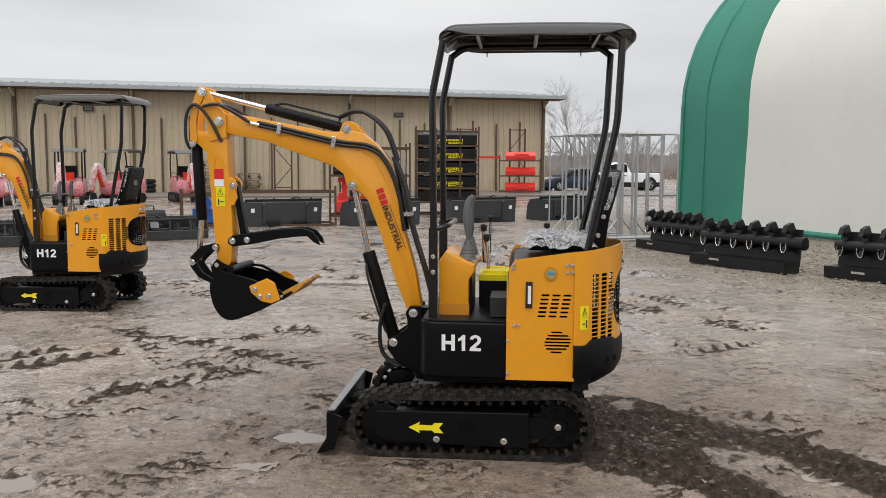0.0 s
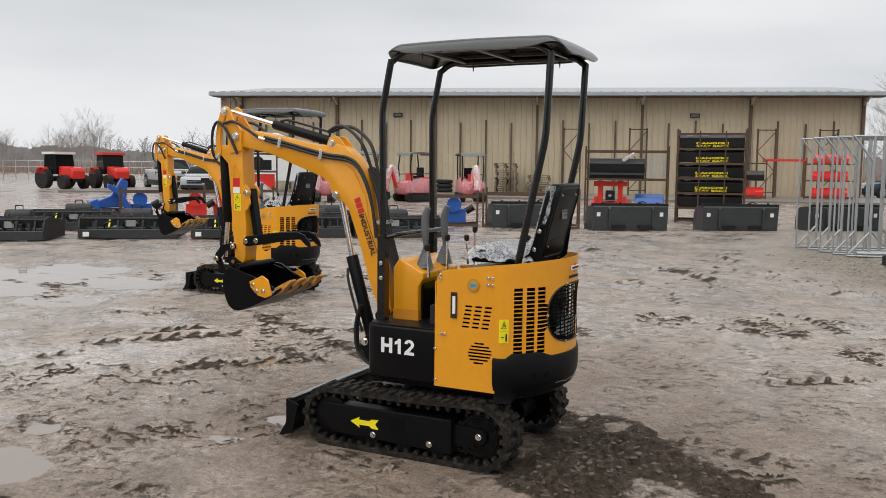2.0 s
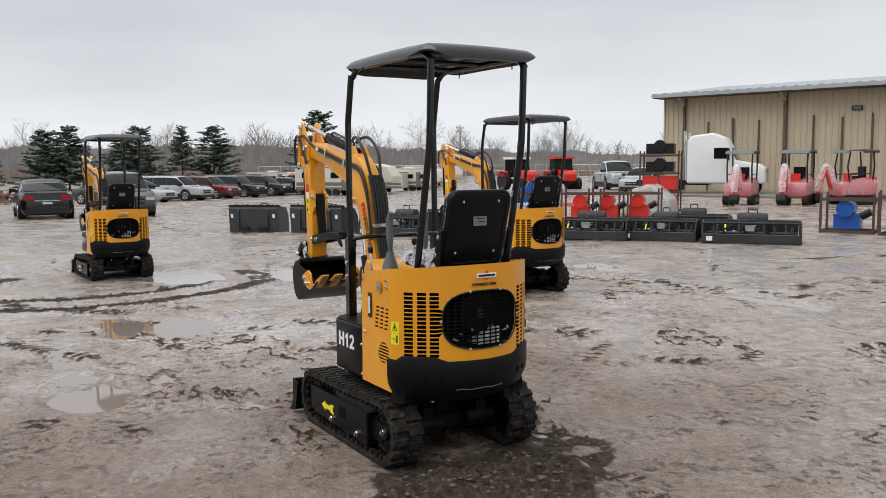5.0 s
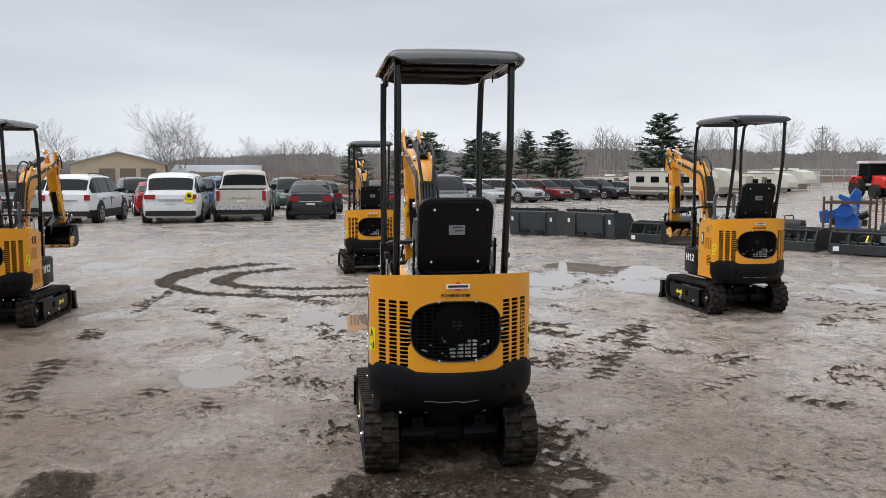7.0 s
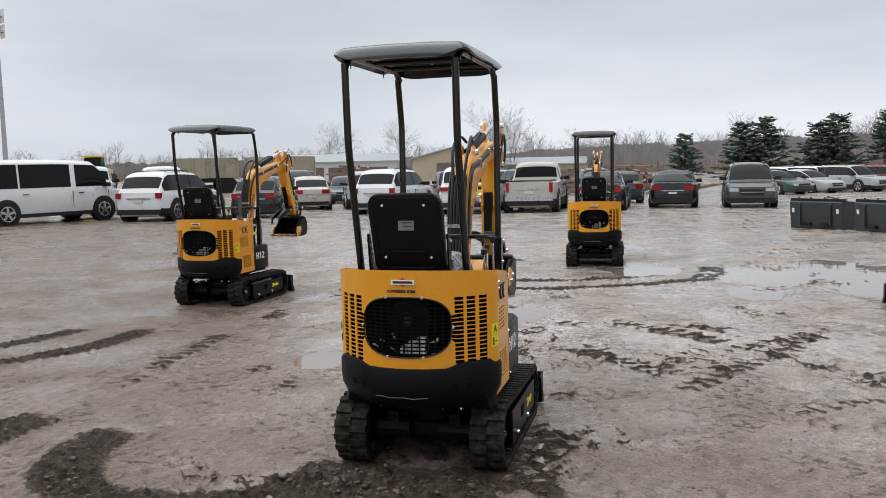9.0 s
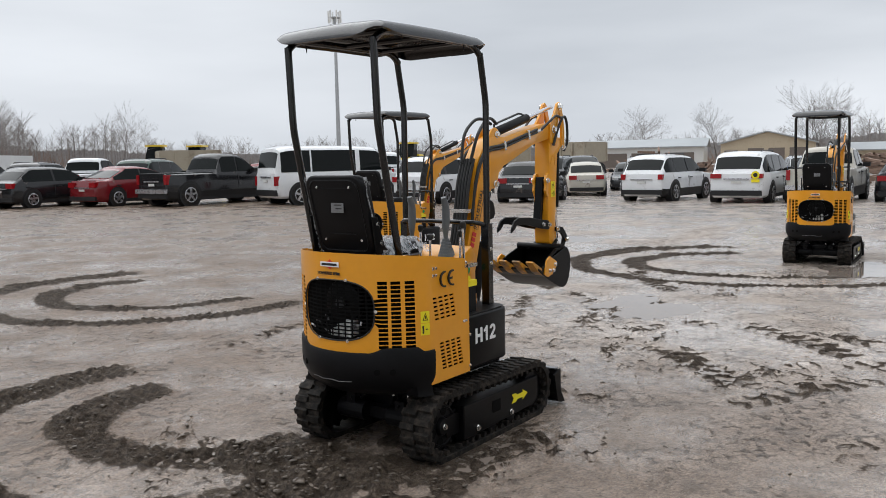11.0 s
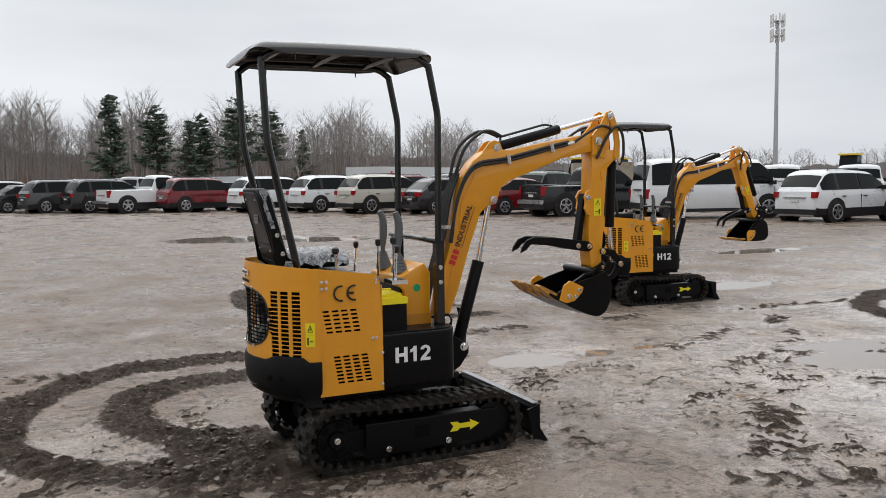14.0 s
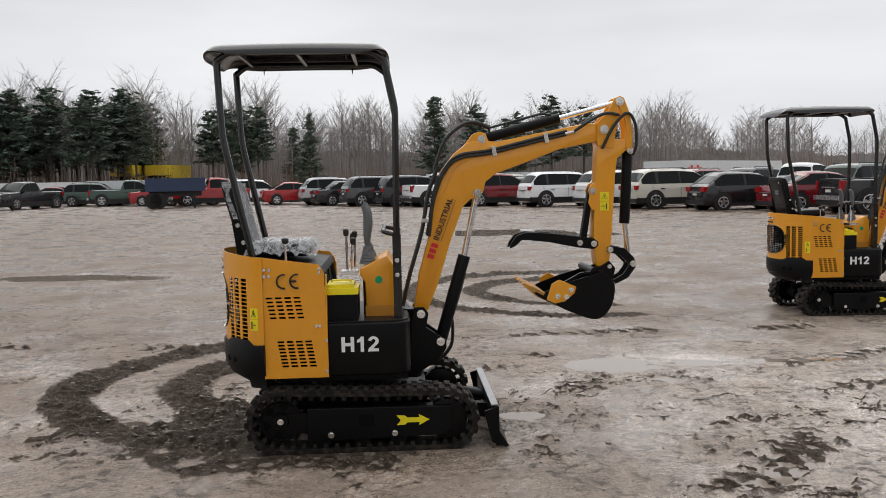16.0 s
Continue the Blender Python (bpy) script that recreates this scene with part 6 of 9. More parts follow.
def build_vehicle(kind):
    """One vehicle facing +x, its parts under an Empty on the ground."""
    L, W, H, r, base, line, cabin, belt = KINDS[kind]
    top = empty("car", "", "car")
    hw = W / 2
    px = paint(WHITE)
    ax = [-base / 2 - 0.03 * L, base / 2 - 0.03 * L]
    # one shell lofted along the length: sills, flanks, shoulder, glasshouse and roof
    c0, c1, c2, c3 = [(c - 0.5) * L for c in cabin]
    zt = H
    flat = {"van": 0.84, "pickup": 0.76, "minivan": 0.76}.get(kind, 0.72)

    def line_z(x):
        t = min(max(x / L + 0.5, 0), 1)
        return next(za + (zb - za) * (t - a) / (b - a) for (a, za), (b, zb) in zip(line, line[1:]) if a <= t <= b) * H

    def roof_z(x):
        if x <= c0 or x >= c3:
            return line_z(x)
        up = belt * H
        if x < c1:
            u = (x - c0) / (c1 - c0)
            z = up + (zt - 0.10 - up) * u ** 0.9
        elif x > c2:
            u = (c3 - x) / (c3 - c2)
            z = up + (zt - 0.06 - up) * (1 - (1 - u) ** 1.25)
        else:
            u = (x - c1) / (c2 - c1)
            z = zt - 0.10 * (1 - min(1, u / 0.14)) ** 2 - 0.06 * max(0, (u - 0.55) / 0.45) ** 2
        return max(z, line_z(x))
    span = {"van": [(0.04, 0.27), (0.285, 0.66), (0.70, 0.95)], "suv": [(0.06, 0.24), (0.28, 0.56), (0.585, 0.96)], "minivan": [(0.05, 0.30), (0.33, 0.58), (0.605, 0.97)], "pickup": [(0.12, 0.46), (0.50, 0.96)]}.get(kind, [(0.10, 0.50), (0.53, 0.96)])
    span = [(c0 + (c3 - c0) * f, c0 + (c3 - c0) * g) for f, g in span]
    rear = (c0 + (c1 - c0) * 0.22, c0 + (c1 - c0) * 0.86)
    front = (c2 + (c3 - c2) * 0.10, c2 + (c3 - c2) * 0.93)
    keys = {-L / 2, L / 2, -L / 2 + 0.03, L / 2 - 0.03, -L / 2 + 0.10, L / 2 - 0.12, c0, c1, c2, c3, c1 + 0.1, c1 + 0.25, *rear, *front}
    for g in span:
        keys |= set(g)
    keys |= {(q - 0.5) * L for q, _ in line} | {-L / 2 + L * i / 18 for i in range(19)} | {c2 + (c3 - c2) * i / 5 for i in range(6)} | {c0 + (c1 - c0) * i / 4 for i in range(5)}
    xs = sorted(keys)
    xs = [x for i, x in enumerate(xs) if i == 0 or x - xs[i - 1] > 0.004]

    def section(x):
        e = min(x + L / 2, L / 2 - x)
        w = hw * (0.77 + 0.23 * min(1, e / (0.12 * L)) ** 0.5)
        zr = roof_z(x)
        zb = min(belt * H, line_z(x)) if c0 < x < c3 else line_z(x) - 0.03
        h = max(zr - zb, 0.02)
        k = min(1, h / (zt - belt * H))
        z0 = 0.125 * H + 0.10 * max(0, 1 - e / 0.18) ** 2
        wt = w * (0.86 + (flat - 0.86) * k)
        lo, hi = zb + min(0.05, 0.25 * h), zb + h * 0.84
        return [(0, z0), (w * 0.86, z0), (w * 0.965, z0 + 0.08), (w, z0 + 0.34 * (zb - z0)), (w * 0.99, z0 + 0.72 * (zb - z0)), (w * 0.955, zb - 0.015), (w * 0.925, lo), (wt * 1.03, hi), (wt * 0.965, zb + h * 0.925), (wt * 0.80, zb + h * 0.985), (wt * 0.45, zr + 0.012 * k), (0, zr + 0.022 * k)]
    shell = {}
    e_in = lambda x: -L / 2 + 0.05 < x < L / 2 - 0.05

    def cell(name):
        if name not in shell:
            shell[name] = (bmesh.new(), {})
        return shell[name]
    for x0, x1 in zip(xs, xs[1:]):
        xm = (x0 + x1) / 2
        sa, sb = section(x0), section(x1)
        for j in range(11):
            for s in (1, -1):
                key = "body"
                if j == 6:
                    for i, (g0, g1) in enumerate(span):
                        if g0 <= xm <= g1:
                            key = ("side_window", i, s)
                    if key == "body" and kind != "van":
                        for i, (g0, g1) in enumerate(zip(span, span[1:])):
                            if g0[1] <= xm <= g1[0]:
                                key = ("window_pillar", i, s)
                if j in (1, 2) and kind in ("suv", "pickup") and e_in(xm):
                    key = ("cladding", 0, s)
                if j in (8, 9, 10) and rear[0] <= xm <= rear[1]:
                    key = ("rear_window", 0, 0)
                if j in (8, 9, 10) and front[0] <= xm <= front[1]:
                    key = ("windscreen", 0, 0)
                bm, seen = cell(key)
                quad = []
                for x, sec, q in ((x0, sa, j), (x1, sb, j), (x1, sb, j + 1), (x0, sa, j + 1)):
                    co = (round(x, 4), round(s * sec[q][0], 4), round(sec[q][1], 4))
                    if co not in seen:
                        seen[co] = bm.verts.new(co)
                    if seen[co] not in quad:
                        quad.append(seen[co])
                if len(quad) > 2:
                    try:
                        bm.faces.new(quad if s > 0 else quad[::-1])
                    except ValueError:
                        pass
    for x in (xs[0], xs[-1]):
        bm, seen = cell("body")
        sec = section(x)
        ring = [(round(x, 4), round(y, 4), round(z, 4)) for y, z in sec] + [(round(x, 4), round(-y, 4), round(z, 4)) for y, z in sec[-2:0:-1]]
        loop = []
        for c in ring:
            if seen[c] not in loop:
                loop.append(seen[c])
        bm.faces.new(loop)
    for key, (bm, _) in shell.items():
        bmesh.ops.recalc_face_normals(bm, faces=bm.faces[:])
        if key == "body":
            part("body", bm, px, top, smooth=True)
        else:
            # glass set a little into the shell, with thickness
            me_g = bm
            bmesh.ops.solidify(me_g, geom=me_g.faces[:], thickness=-0.012)
            part(key[0], me_g, M_GLASS if "wind" in key[0] and key[0] != "window_pillar" else M_TRIM, top, smooth=True)
    for s in (1, -1):
        zm = belt * H
        xm = c3 - (c3 - c2) * 0.42
        part("mirror", box(xm - 0.10, min(s * hw * 0.93, s * (hw + 0.17)), zm + 0.02, xm + 0.06, max(s * hw * 0.93, s * (hw + 0.17)), zm + 0.16, 0.03), M_TRIM, top)
        part("sill", box(ax[0] + r, min(s * hw * 0.95, s * (hw - 0.02)), 0.115 * H, ax[1] - r, max(s * hw * 0.95, s * (hw - 0.02)), 0.115 * H + 0.12, 0.02), M_TRIM, top)
        for g0, g1 in span[-2:]:
            part("door_seam", box(g1 + 0.02, min(s * hw * 0.975, s * (hw + 0.003)), 0.24 * H, g1 + 0.034, max(s * hw * 0.975, s * (hw + 0.003)), zm - 0.10), M_TRIM, top)
            part("door_handle", box(g0 + 0.06, min(s * hw * 0.97, s * (hw + 0.018)), zm - 0.17, g0 + 0.24, max(s * hw * 0.97, s * (hw + 0.018)), zm - 0.14, 0.008), M_TRIM, top)
    # ends: lamps, bumpers, plate, grille
    xr, xf = -L / 2, L / 2
    for s in (1, -1):
        if kind in ("suv", "minivan", "van", "pickup"):
            zz, wd = {"van": ((0.34, 0.50), 0.13), "pickup": ((0.43, 0.61), 0.12), "minivan": ((0.50, 0.585), 0.36)}.get(kind, ((0.485, 0.595), 0.17))
        else:
            zz, wd = (0.50, 0.62), 0.34
        a, b = s * hw * 0.85, s * (hw * 0.85 - wd)
        part("tail_lamp", box(xr - 0.02, min(a, b), zz[0] * H, xr + 0.22, max(a, b), zz[1] * H, 0.035), M_TAIL, top)
        part("head_lamp", box(xf - 0.34, min(s * hw * 0.83, s * hw * 0.50), 0.385 * H, xf - 0.005, max(s * hw * 0.83, s * hw * 0.50), 0.46 * H, 0.04), M_HEAD, top)
    part("rear_bumper", box(xr - 0.03, -hw * 0.82, 0.17 * H, xr + 0.20, hw * 0.82, 0.27 * H, 0.06), M_TRIM, top)
    part("front_bumper", box(xf - 0.22, -hw * 0.82, 0.14 * H, xf + 0.02, hw * 0.82, 0.24 * H, 0.04), M_TRIM, top)
    grille = part("grille", box(xf - 0.12, -hw * 0.44, 0.30 * H, xf + 0.012, hw * 0.44, 0.43 * H, 0.03), M_TRIM, top)
    part("grille_bar", box(xf + 0.008, -hw * 0.42, 0.36 * H, xf + 0.02, hw * 0.42, 0.375 * H, 0.004), M_RIM, grille, "bright grille bar")
    part("number_plate", box(xr - 0.02, -0.16, 0.40 * H, xr + 0.02, 0.16, 0.45 * H, 0.004), M_PLATE, top)
    part("tailgate_grip", box(xr - 0.022, -0.42, 0.475 * H, xr + 0.02, 0.42, 0.50 * H, 0.01), M_RIM, top, "bright trim strip")
    if kind == "pickup":
        # raised dark slab paints the shade of an open bed
        part("bed_opening", box(xr + 0.10, -hw * 0.80, 0.60 * H, c0 - 0.05, hw * 0.80, 0.645 * H), M_TRIM, top)
        part("tailgate_step", box(xr - 0.10, -hw * 0.86, 0.26 * H, xr + 0.02, hw * 0.86, 0.34 * H, 0.03), M_RIM, top, "chrome bumper")
    if kind in ("suv", "minivan"):
        for s in (1, -1):
            part("roof_rail", tube([(c1 + 0.3, s * hw * 0.60, zt - 0.03), (c1 + 0.36, s * hw * 0.60, zt + 0.035), (c2 - 0.4, s * hw * 0.60, zt + 0.03), (c2 - 0.3, s * hw * 0.60, zt - 0.04)], 0.018, 6), M_TRIM, top)
    # wheels
    for x in ax:
        for s in (1, -1):
            y = s * (hw - 0.10)
            arch = bmesh.new()
            add_rod(arch, (x, s * (hw - 0.24), r + 0.02), (x, s * (hw + 0.004), r + 0.02), r * 1.17, sides=24)
            part("wheel_arch", arch, M_TRIM, top)
            bm = bmesh.new()
            add_rod(bm, (x, y - s * 0.10, r), (x, y + s * 0.112, r), r, sides=26)
            wheel = part("wheel", bevelled(bm, 0.03, 2, 50), M_TYRE, top, smooth=True)
            bm = bmesh.new()
            for j in range(5):
                a = 2 * math.pi * j / 5 + 0.3
                add_box(bm, 0.03, -0.04, 0, r * 0.62, 0.04, 0.016, Matrix.Translation((x, y + s * 0.118, r)) @ Matrix.Rotation(-s * math.pi / 2, 4, "X") @ Matrix.Rotation(a, 4, "Z"))
            add_rod(bm, (x, y + s * 0.118, r), (x, y + s * 0.136, r), 0.07, sides=12)
            add_tube(bm, [(x + r * 0.62 * math.cos(q), y + s * 0.122, r + r * 0.62 * math.sin(q)) for q in (2 * math.pi * j / 20 for j in range(20))], 0.016, 5, closed=True)
            part("rim", bm, M_RIM, wheel)
    return top


CAR_WORDS = {"sedan": "sedan", "suv": "sport utility car", "hatch": "hatchback", "pickup": "pickup truck", "minivan": "minivan", "van": "passenger van"}
COLOUR_WORDS = {WHITE: "white", SILVER: "silver", GREY: "dark grey", BLACKC: "black", RED: "bright red", DKRED: "dark red", BLUE: "blue", BEIGE: "beige", GREENC: "dark green", NAVY: "navy blue"}


def park(kind, colour, x, y, head, where="parked in the muddy car row"):
    """Puts a vehicle of that kind and colour on the ground."""
    z = float(basin(x, y))
    if kind not in BUILT:
        BUILT[kind] = build_vehicle(kind)
        ob = BUILT[kind]
        ob.matrix_basis = pose(x, y, z, 0, 0, head)
    else:
        ob = copy_thing(BUILT[kind], pose(x, y, z, 0, 0, head))
    ob.name = {"pickup": "pickup_truck", "van": "passenger_van", "minivan": "minivan"}.get(kind, "car")
    tagged(ob, f"{COLOUR_WORDS[colour]} {CAR_WORDS[kind]} {where}", "car" if kind not in ("pickup", "van") else kind, "parked vehicles")
    for ch in ob.children:
        if ch.name.split(".")[0] in ("body", "mirror"):
            ch.material_slots[0].link = "OBJECT"
            ch.material_slots[0].material = paint(colour) if ch.name.split(".")[0] != "mirror" else M_TRIM
    return ob


# first row, rear ends towards the yard
ROW = [("suv", WHITE, 27.77, 9.21, -3), ("minivan", WHITE, 27.45, 5.93, 3), ("pickup", BEIGE, 28.41, 3.62, 2), ("sedan", BLACKC, 29.54, 1.15, 0), ("sedan", BLACKC, 31.59, -1.54, -2), ("suv", GREY, 31.06, -4.37, 178),
       ("van", WHITE, 19.91, 19.23, -18), ("suv", WHITE, 22.51, 15.93, 4), ("hatch", BLACKC, 24.62, 13.31, 14), ("pickup", BLACKC, 17.61, 23.22, 0), ("sedan", DKRED, 16.2, 26.3, 4), ("hatch", BLACKC, 14.2, 28.9, 8),
       ("suv", BEIGE, 12.4, 31.9, 12), ("suv", WHITE, 10.9, 34.6, 13), ("suv", WHITE, 8.6, 37.3, 15), ("suv", DKRED, 5.6, 40.2, 17), ("pickup", WHITE, 3.4, 41.2, 17), ("suv", BLACKC, 1.3, 43.3, 20), ("suv", GREY, -0.7, 45.0, 20),
       ("sedan", BLACKC, -2.6, 47.2, 22), ("suv", SILVER, -3.6, 49.4, 18), ("sedan", RED, -6.4, 52.0, 16), ("suv", WHITE, -9.4, 54.0, 10), ("pickup", RED, -12.0, 53.2, 20), ("suv", GREY, -14.0, 55.2, 20), ("pickup", GREENC, -18.8, 57.5, 10), ("sedan", RED, -16.3, 56.6, 15),
       ("suv", GREENC, -22.0, 59.5, 5), ("sedan", DKRED, -25.5, 62.0, 0), ("pickup", BLACKC, -25.0, 54.0, 250),
       ("suv", GREY, 35.03, 18.19, 195), ("sedan", GREY, 40.1, 16.15, 200), ("sedan", GREENC, 50.19, -7.48, 218), ("sedan", SILVER, 53.11, -9.75, 218), ("suv", SILVER, 55.65, -12.81, 220), ("suv", DKRED, 59.37, -15.96, 220), ("suv", BLACKC, 61.74, -18.85, 222), ("suv", BLACKC, 63.81, -21.81, 222), ("sedan", BLACKC, 65.0, -24.78, 222), ("suv", RED, 67.97, -27.75, 224)]
for kind, colour, x, y, head in ROW:
    ob = park(kind, colour, x, y, head)
    if (x, y) == (27.45, 5.93):
        badged = ob
rnd = random.Random(21)
ALL = [WHITE, WHITE, SILVER, GREY, BLACKC, BLACKC, RED, DKRED, BLUE, BEIGE, GREENC, SILVER]
LINE = [(31.0, -4.5), (29.5, 2.0), (27.5, 8.0), (24.0, 15.0), (18.5, 22.0), (14.0, 29.0), (9.0, 37.0), (3.0, 42.0), (-3.0, 48.0), (-9.0, 53.5)]
for deep in (7.0, 13.5):
    for (xa, ya), (xb, yb) in zip(LINE, LINE[1:]):
        l = math.hypot(xb - xa, yb - ya)
        nx, ny = (yb - ya) / l, -(xb - xa) / l
        for k in range(int(l / 2.75)):
            if rnd.random() < 0.46:
                continue
            t = (k + 0.5) * 2.75 / l
            head = math.degrees(math.atan2(ny, nx)) + rnd.uniform(-5, 5) + (180 if deep > 13 and rnd.random() < 0.6 else 0)
            kind, colour = rnd.choice(("sedan", "suv", "suv", "hatch", "sedan", "pickup", "minivan")), rnd.choice(ALL)
            cx, cy = xa + (xb - xa) * t + nx * (deep + rnd.uniform(-0.4, 0.4)), ya + (yb - ya) * t + ny * deep
            # room for the long white trailer
            if abs((cy - 49.0) * 0.743 - (cx - 20.7) * 0.669) > 3.4 or abs((cx - 20.7) * 0.743 + (cy - 49.0) * 0.669) > 9:
                park(kind, colour, cx, cy, head, where="parked in a row behind others")
for k in range(9):
    park(rnd.choice(("sedan", "suv", "suv", "pickup")), rnd.choice(ALL), 60 + 1.6 * k, -9.5 - 2.1 * k, 222 + rnd.uniform(-6, 6), where="parked in a row behind others")
park("sedan", NAVY, -3.6, -52.0, 25, where="parked beyond the building")
park("pickup", WHITE, -6.8, -54.0, 10, where="parked beyond the building")


# ---- trees ----
M_BARK = material("bark", (0.075, 0.062, 0.052), 0.9, vary=0.3, scale=6, bump=0.5, bump_scale=30)
# twigs and needles are paled: distance haze is put into their colour
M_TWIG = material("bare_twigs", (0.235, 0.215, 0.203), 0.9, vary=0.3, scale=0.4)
M_NEEDLE = material("pine_needles", (0.105, 0.135, 0.105), 0.9, vary=0.4, scale=0.8, spec=0.08)
M_RUSSET = material("dry_leaves", (0.24, 0.165, 0.125), 0.9, vary=0.3, scale=0.7)


def limb_prism(V, F, p, q, r0, r1, sides=3):
    """Adds a tapered limb to lists of vertices and faces."""
    d = q - p
    u = d.orthogonal().normalized()
    w = d.normalized().cross(u)
    b = len(V)
    for c, r in ((p, r0), (q, r1)):
        for j in range(sides):
            a = 2 * math.pi * j / sides
            V.append(c + (u * math.cos(a) + w * math.sin(a)) * r)
    for j in range(sides):
        F.append((b + j, b + (j + 1) % sides, b + sides + (j + 1) % sides, b + sides + j))


def bare_tree(seed, height=10.0, spread=0.55, levels=5):
    """A leafless tree: a trunk that forks low, long limbs and a round crown of fine twigs."""
    rn = random.Random(seed)
    V, F = [], []

    def grow(p, d, length, r, level):
        steps = 3 if level < 3 else 2
        for i in range(steps):
            d = (d + Vector((rn.uniform(-1, 1), rn.uniform(-1, 1), rn.uniform(-0.6, 0.7))) * 0.20).normalized()
            q = p + d * (length / steps)
            limb_prism(V, F, p, q, max(r, 0.007), max(r * 0.8, 0.005), 5 if level == 0 else 3)
            r *= 0.80
            p = q
            if level < levels and (level > 0 or i > 0):
                for _ in range(2 if level < 2 else 1):
                    side = Vector((rn.uniform(-1, 1), rn.uniform(-1, 1), rn.uniform(-0.25, 0.7))).normalized()
                    grow(p, (d * (1 - spread) + side * spread).normalized(), length * rn.uniform(0.48, 0.72), r * 0.55, level + 1)
        if level < levels:
            grow(p, d, length * 0.66, r * 0.80, level + 1)
    grow(Vector((0, 0, -0.1)), Vector((0, 0, 1)), height * 0.40, height * 0.015, 0)
    k = height / max(v.z for v in V)
    return np.array([(v.x * k, v.y * k, v.z * k) for v in V]), F


def pine_tree(seed, height=14.0, width=0.26, bare=0.18, taper=0.8):
    """A conifer: trunk, drooping whorls of limbs and many small needle clumps."""
    rn = random.Random(seed)
    V, F, NV, NF = [], [], [], []
    limb_prism(V, F, Vector((0, 0, -0.1)), Vector((0, 0, height * 0.6)), height * 0.014, height * 0.008, 6)
    limb_prism(V, F, Vector((0, 0, height * 0.6)), Vector((0, 0, height)), height * 0.008, 0.02, 5)
    z = height * bare
    while z < height * 0.985:
        t = (z / height - bare) / (1 - bare)
        reach = height * width * (1 - t) ** taper * rn.uniform(0.7, 1.2) + 0.3
        for k in range(rn.randint(5, 7)):
            a = rn.uniform(0, 2 * math.pi)
            ln = reach * rn.uniform(0.55, 1.1)
            d = Vector((math.cos(a), math.sin(a), rn.uniform(-0.15, 0.55)))
            p, q = Vector((0, 0, z)), Vector((0, 0, z)) + d * ln
            limb_prism(V, F, p, q, 0.045, 0.012, 3)
            n = max(5, int(ln * 9))
            for j in range(n):
                f = 0.25 + 0.75 * (j + rn.random()) / n
                c = p.lerp(q, f) + Vector((rn.uniform(-1, 1), rn.uniform(-1, 1), rn.uniform(-0.35, 0.5))) * (0.18 + 0.16 * f)
                s = rn.uniform(0.26, 0.58)
                e1 = Vector((rn.uniform(-1, 1), rn.uniform(-1, 1), rn.uniform(-0.3, 0.3))).normalized() * s
                e2 = Vector((rn.uniform(-0.6, 0.6), rn.uniform(-0.6, 0.6), 1)).normalized().cross(e1) * 0.7
                up = Vector((0, 0, rn.uniform(0.05, 0.16)))
                b = len(NV)
                NV.extend((c - e1, c - e2 * 0.5 + up, c + e1, c + e2 * 0.5 - up * 0.4))
                NF.append((b, b + 1, b + 2))
                NF.append((b, b + 2, b + 3))
        z += rn.uniform(0.26, 0.60) * height / 14
    return (np.array([tuple(v) for v in V]), F), (np.array([tuple(v) for v in NV]), NF)


def raw_mesh(name, verts, faces, mat):
    me = bpy.data.meshes.new(name)
    me.from_pydata([tuple(v) for v in verts], [], faces)
    me.materials.append(mat)
    me.update()
    return me


BARE = [bare_tree(s, 10.0, sp, 5) for s, sp in ((1, 0.52), (2, 0.47), (5, 0.56), (8, 0.50))]
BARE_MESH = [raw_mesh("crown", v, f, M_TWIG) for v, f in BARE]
PINES = [pine_tree(s, 14.0, w, b, q) for s, w, b, q in ((1, 0.20, 0.16, 0.7), (2, 0.22, 0.28, 0.5), (3, 0.18, 0.12, 0.75), (4, 0.20, 0.40, 0.45), (6, 0.40, 0.08, 0.5))]
PINE_MESH = [(raw_mesh("trunk", *t, M_BARK), raw_mesh("crown", *n, M_NEEDLE)) for t, n in PINES]


def plant_bare(k, x, y, height, turn, wide=1.0, label="tall leafless tree with fine grey twigs"):
    t = empty("bare_tree", label, "tree", "leafless trees", pose(x, y, 0, 0, 0, turn))
    o = new("crown", BARE_MESH[k])
    o.parent = t
    o.scale = (height / 10 * wide, height / 10 * wide, height / 10)
    return t


def plant_pine(k, x, y, height, turn):
    wide = 1.25 if k == 4 else 1.0
    t = empty("pine_tree", "dark green pine tree at the edge of the lot", "tree", "pines", pose(x, y, 0, 0, 0, turn))
    for name, me in zip(("trunk", "crown"), PINE_MESH[k]):
        o = new(name, me)
        o.parent = t
        o.scale = (height / 14 * wide, height / 14 * wide, height / 14)
    return t


for k, x, y, h, a in ((0, 93.6, 17.6, 9.6, 10), (3, 94.6, 18.6, 9.2, 50), (1, 95.0, 16.6, 8.6, 150), (2, 94.9, 6.9, 6.6, 60), (0, 95.5, 7.4, 6.3, 200), (1, -4.7, -65.5, 9.0, 0), (3, -16, -62, 9.5, 100), (0, 91.4, -52.4, 9.0, 40), (1, 65.2, -54.8, 7.0, 90), (3, 68.5, -55.5, 6.5, 20), (2, 24, 66, 7.5, 70), (0, 30, 62, 6.0, 30), (3, 36, 56, 6.5, 12), (1, 19, 70, 8.0, 50), (2, 100, 40, 8, 10), (1, 98, 30, 8, 80), (0, 14, -70, 6.5, 5), (2, 40, -80, 9, 5)):
    plant_bare(k, x, y, h, a)
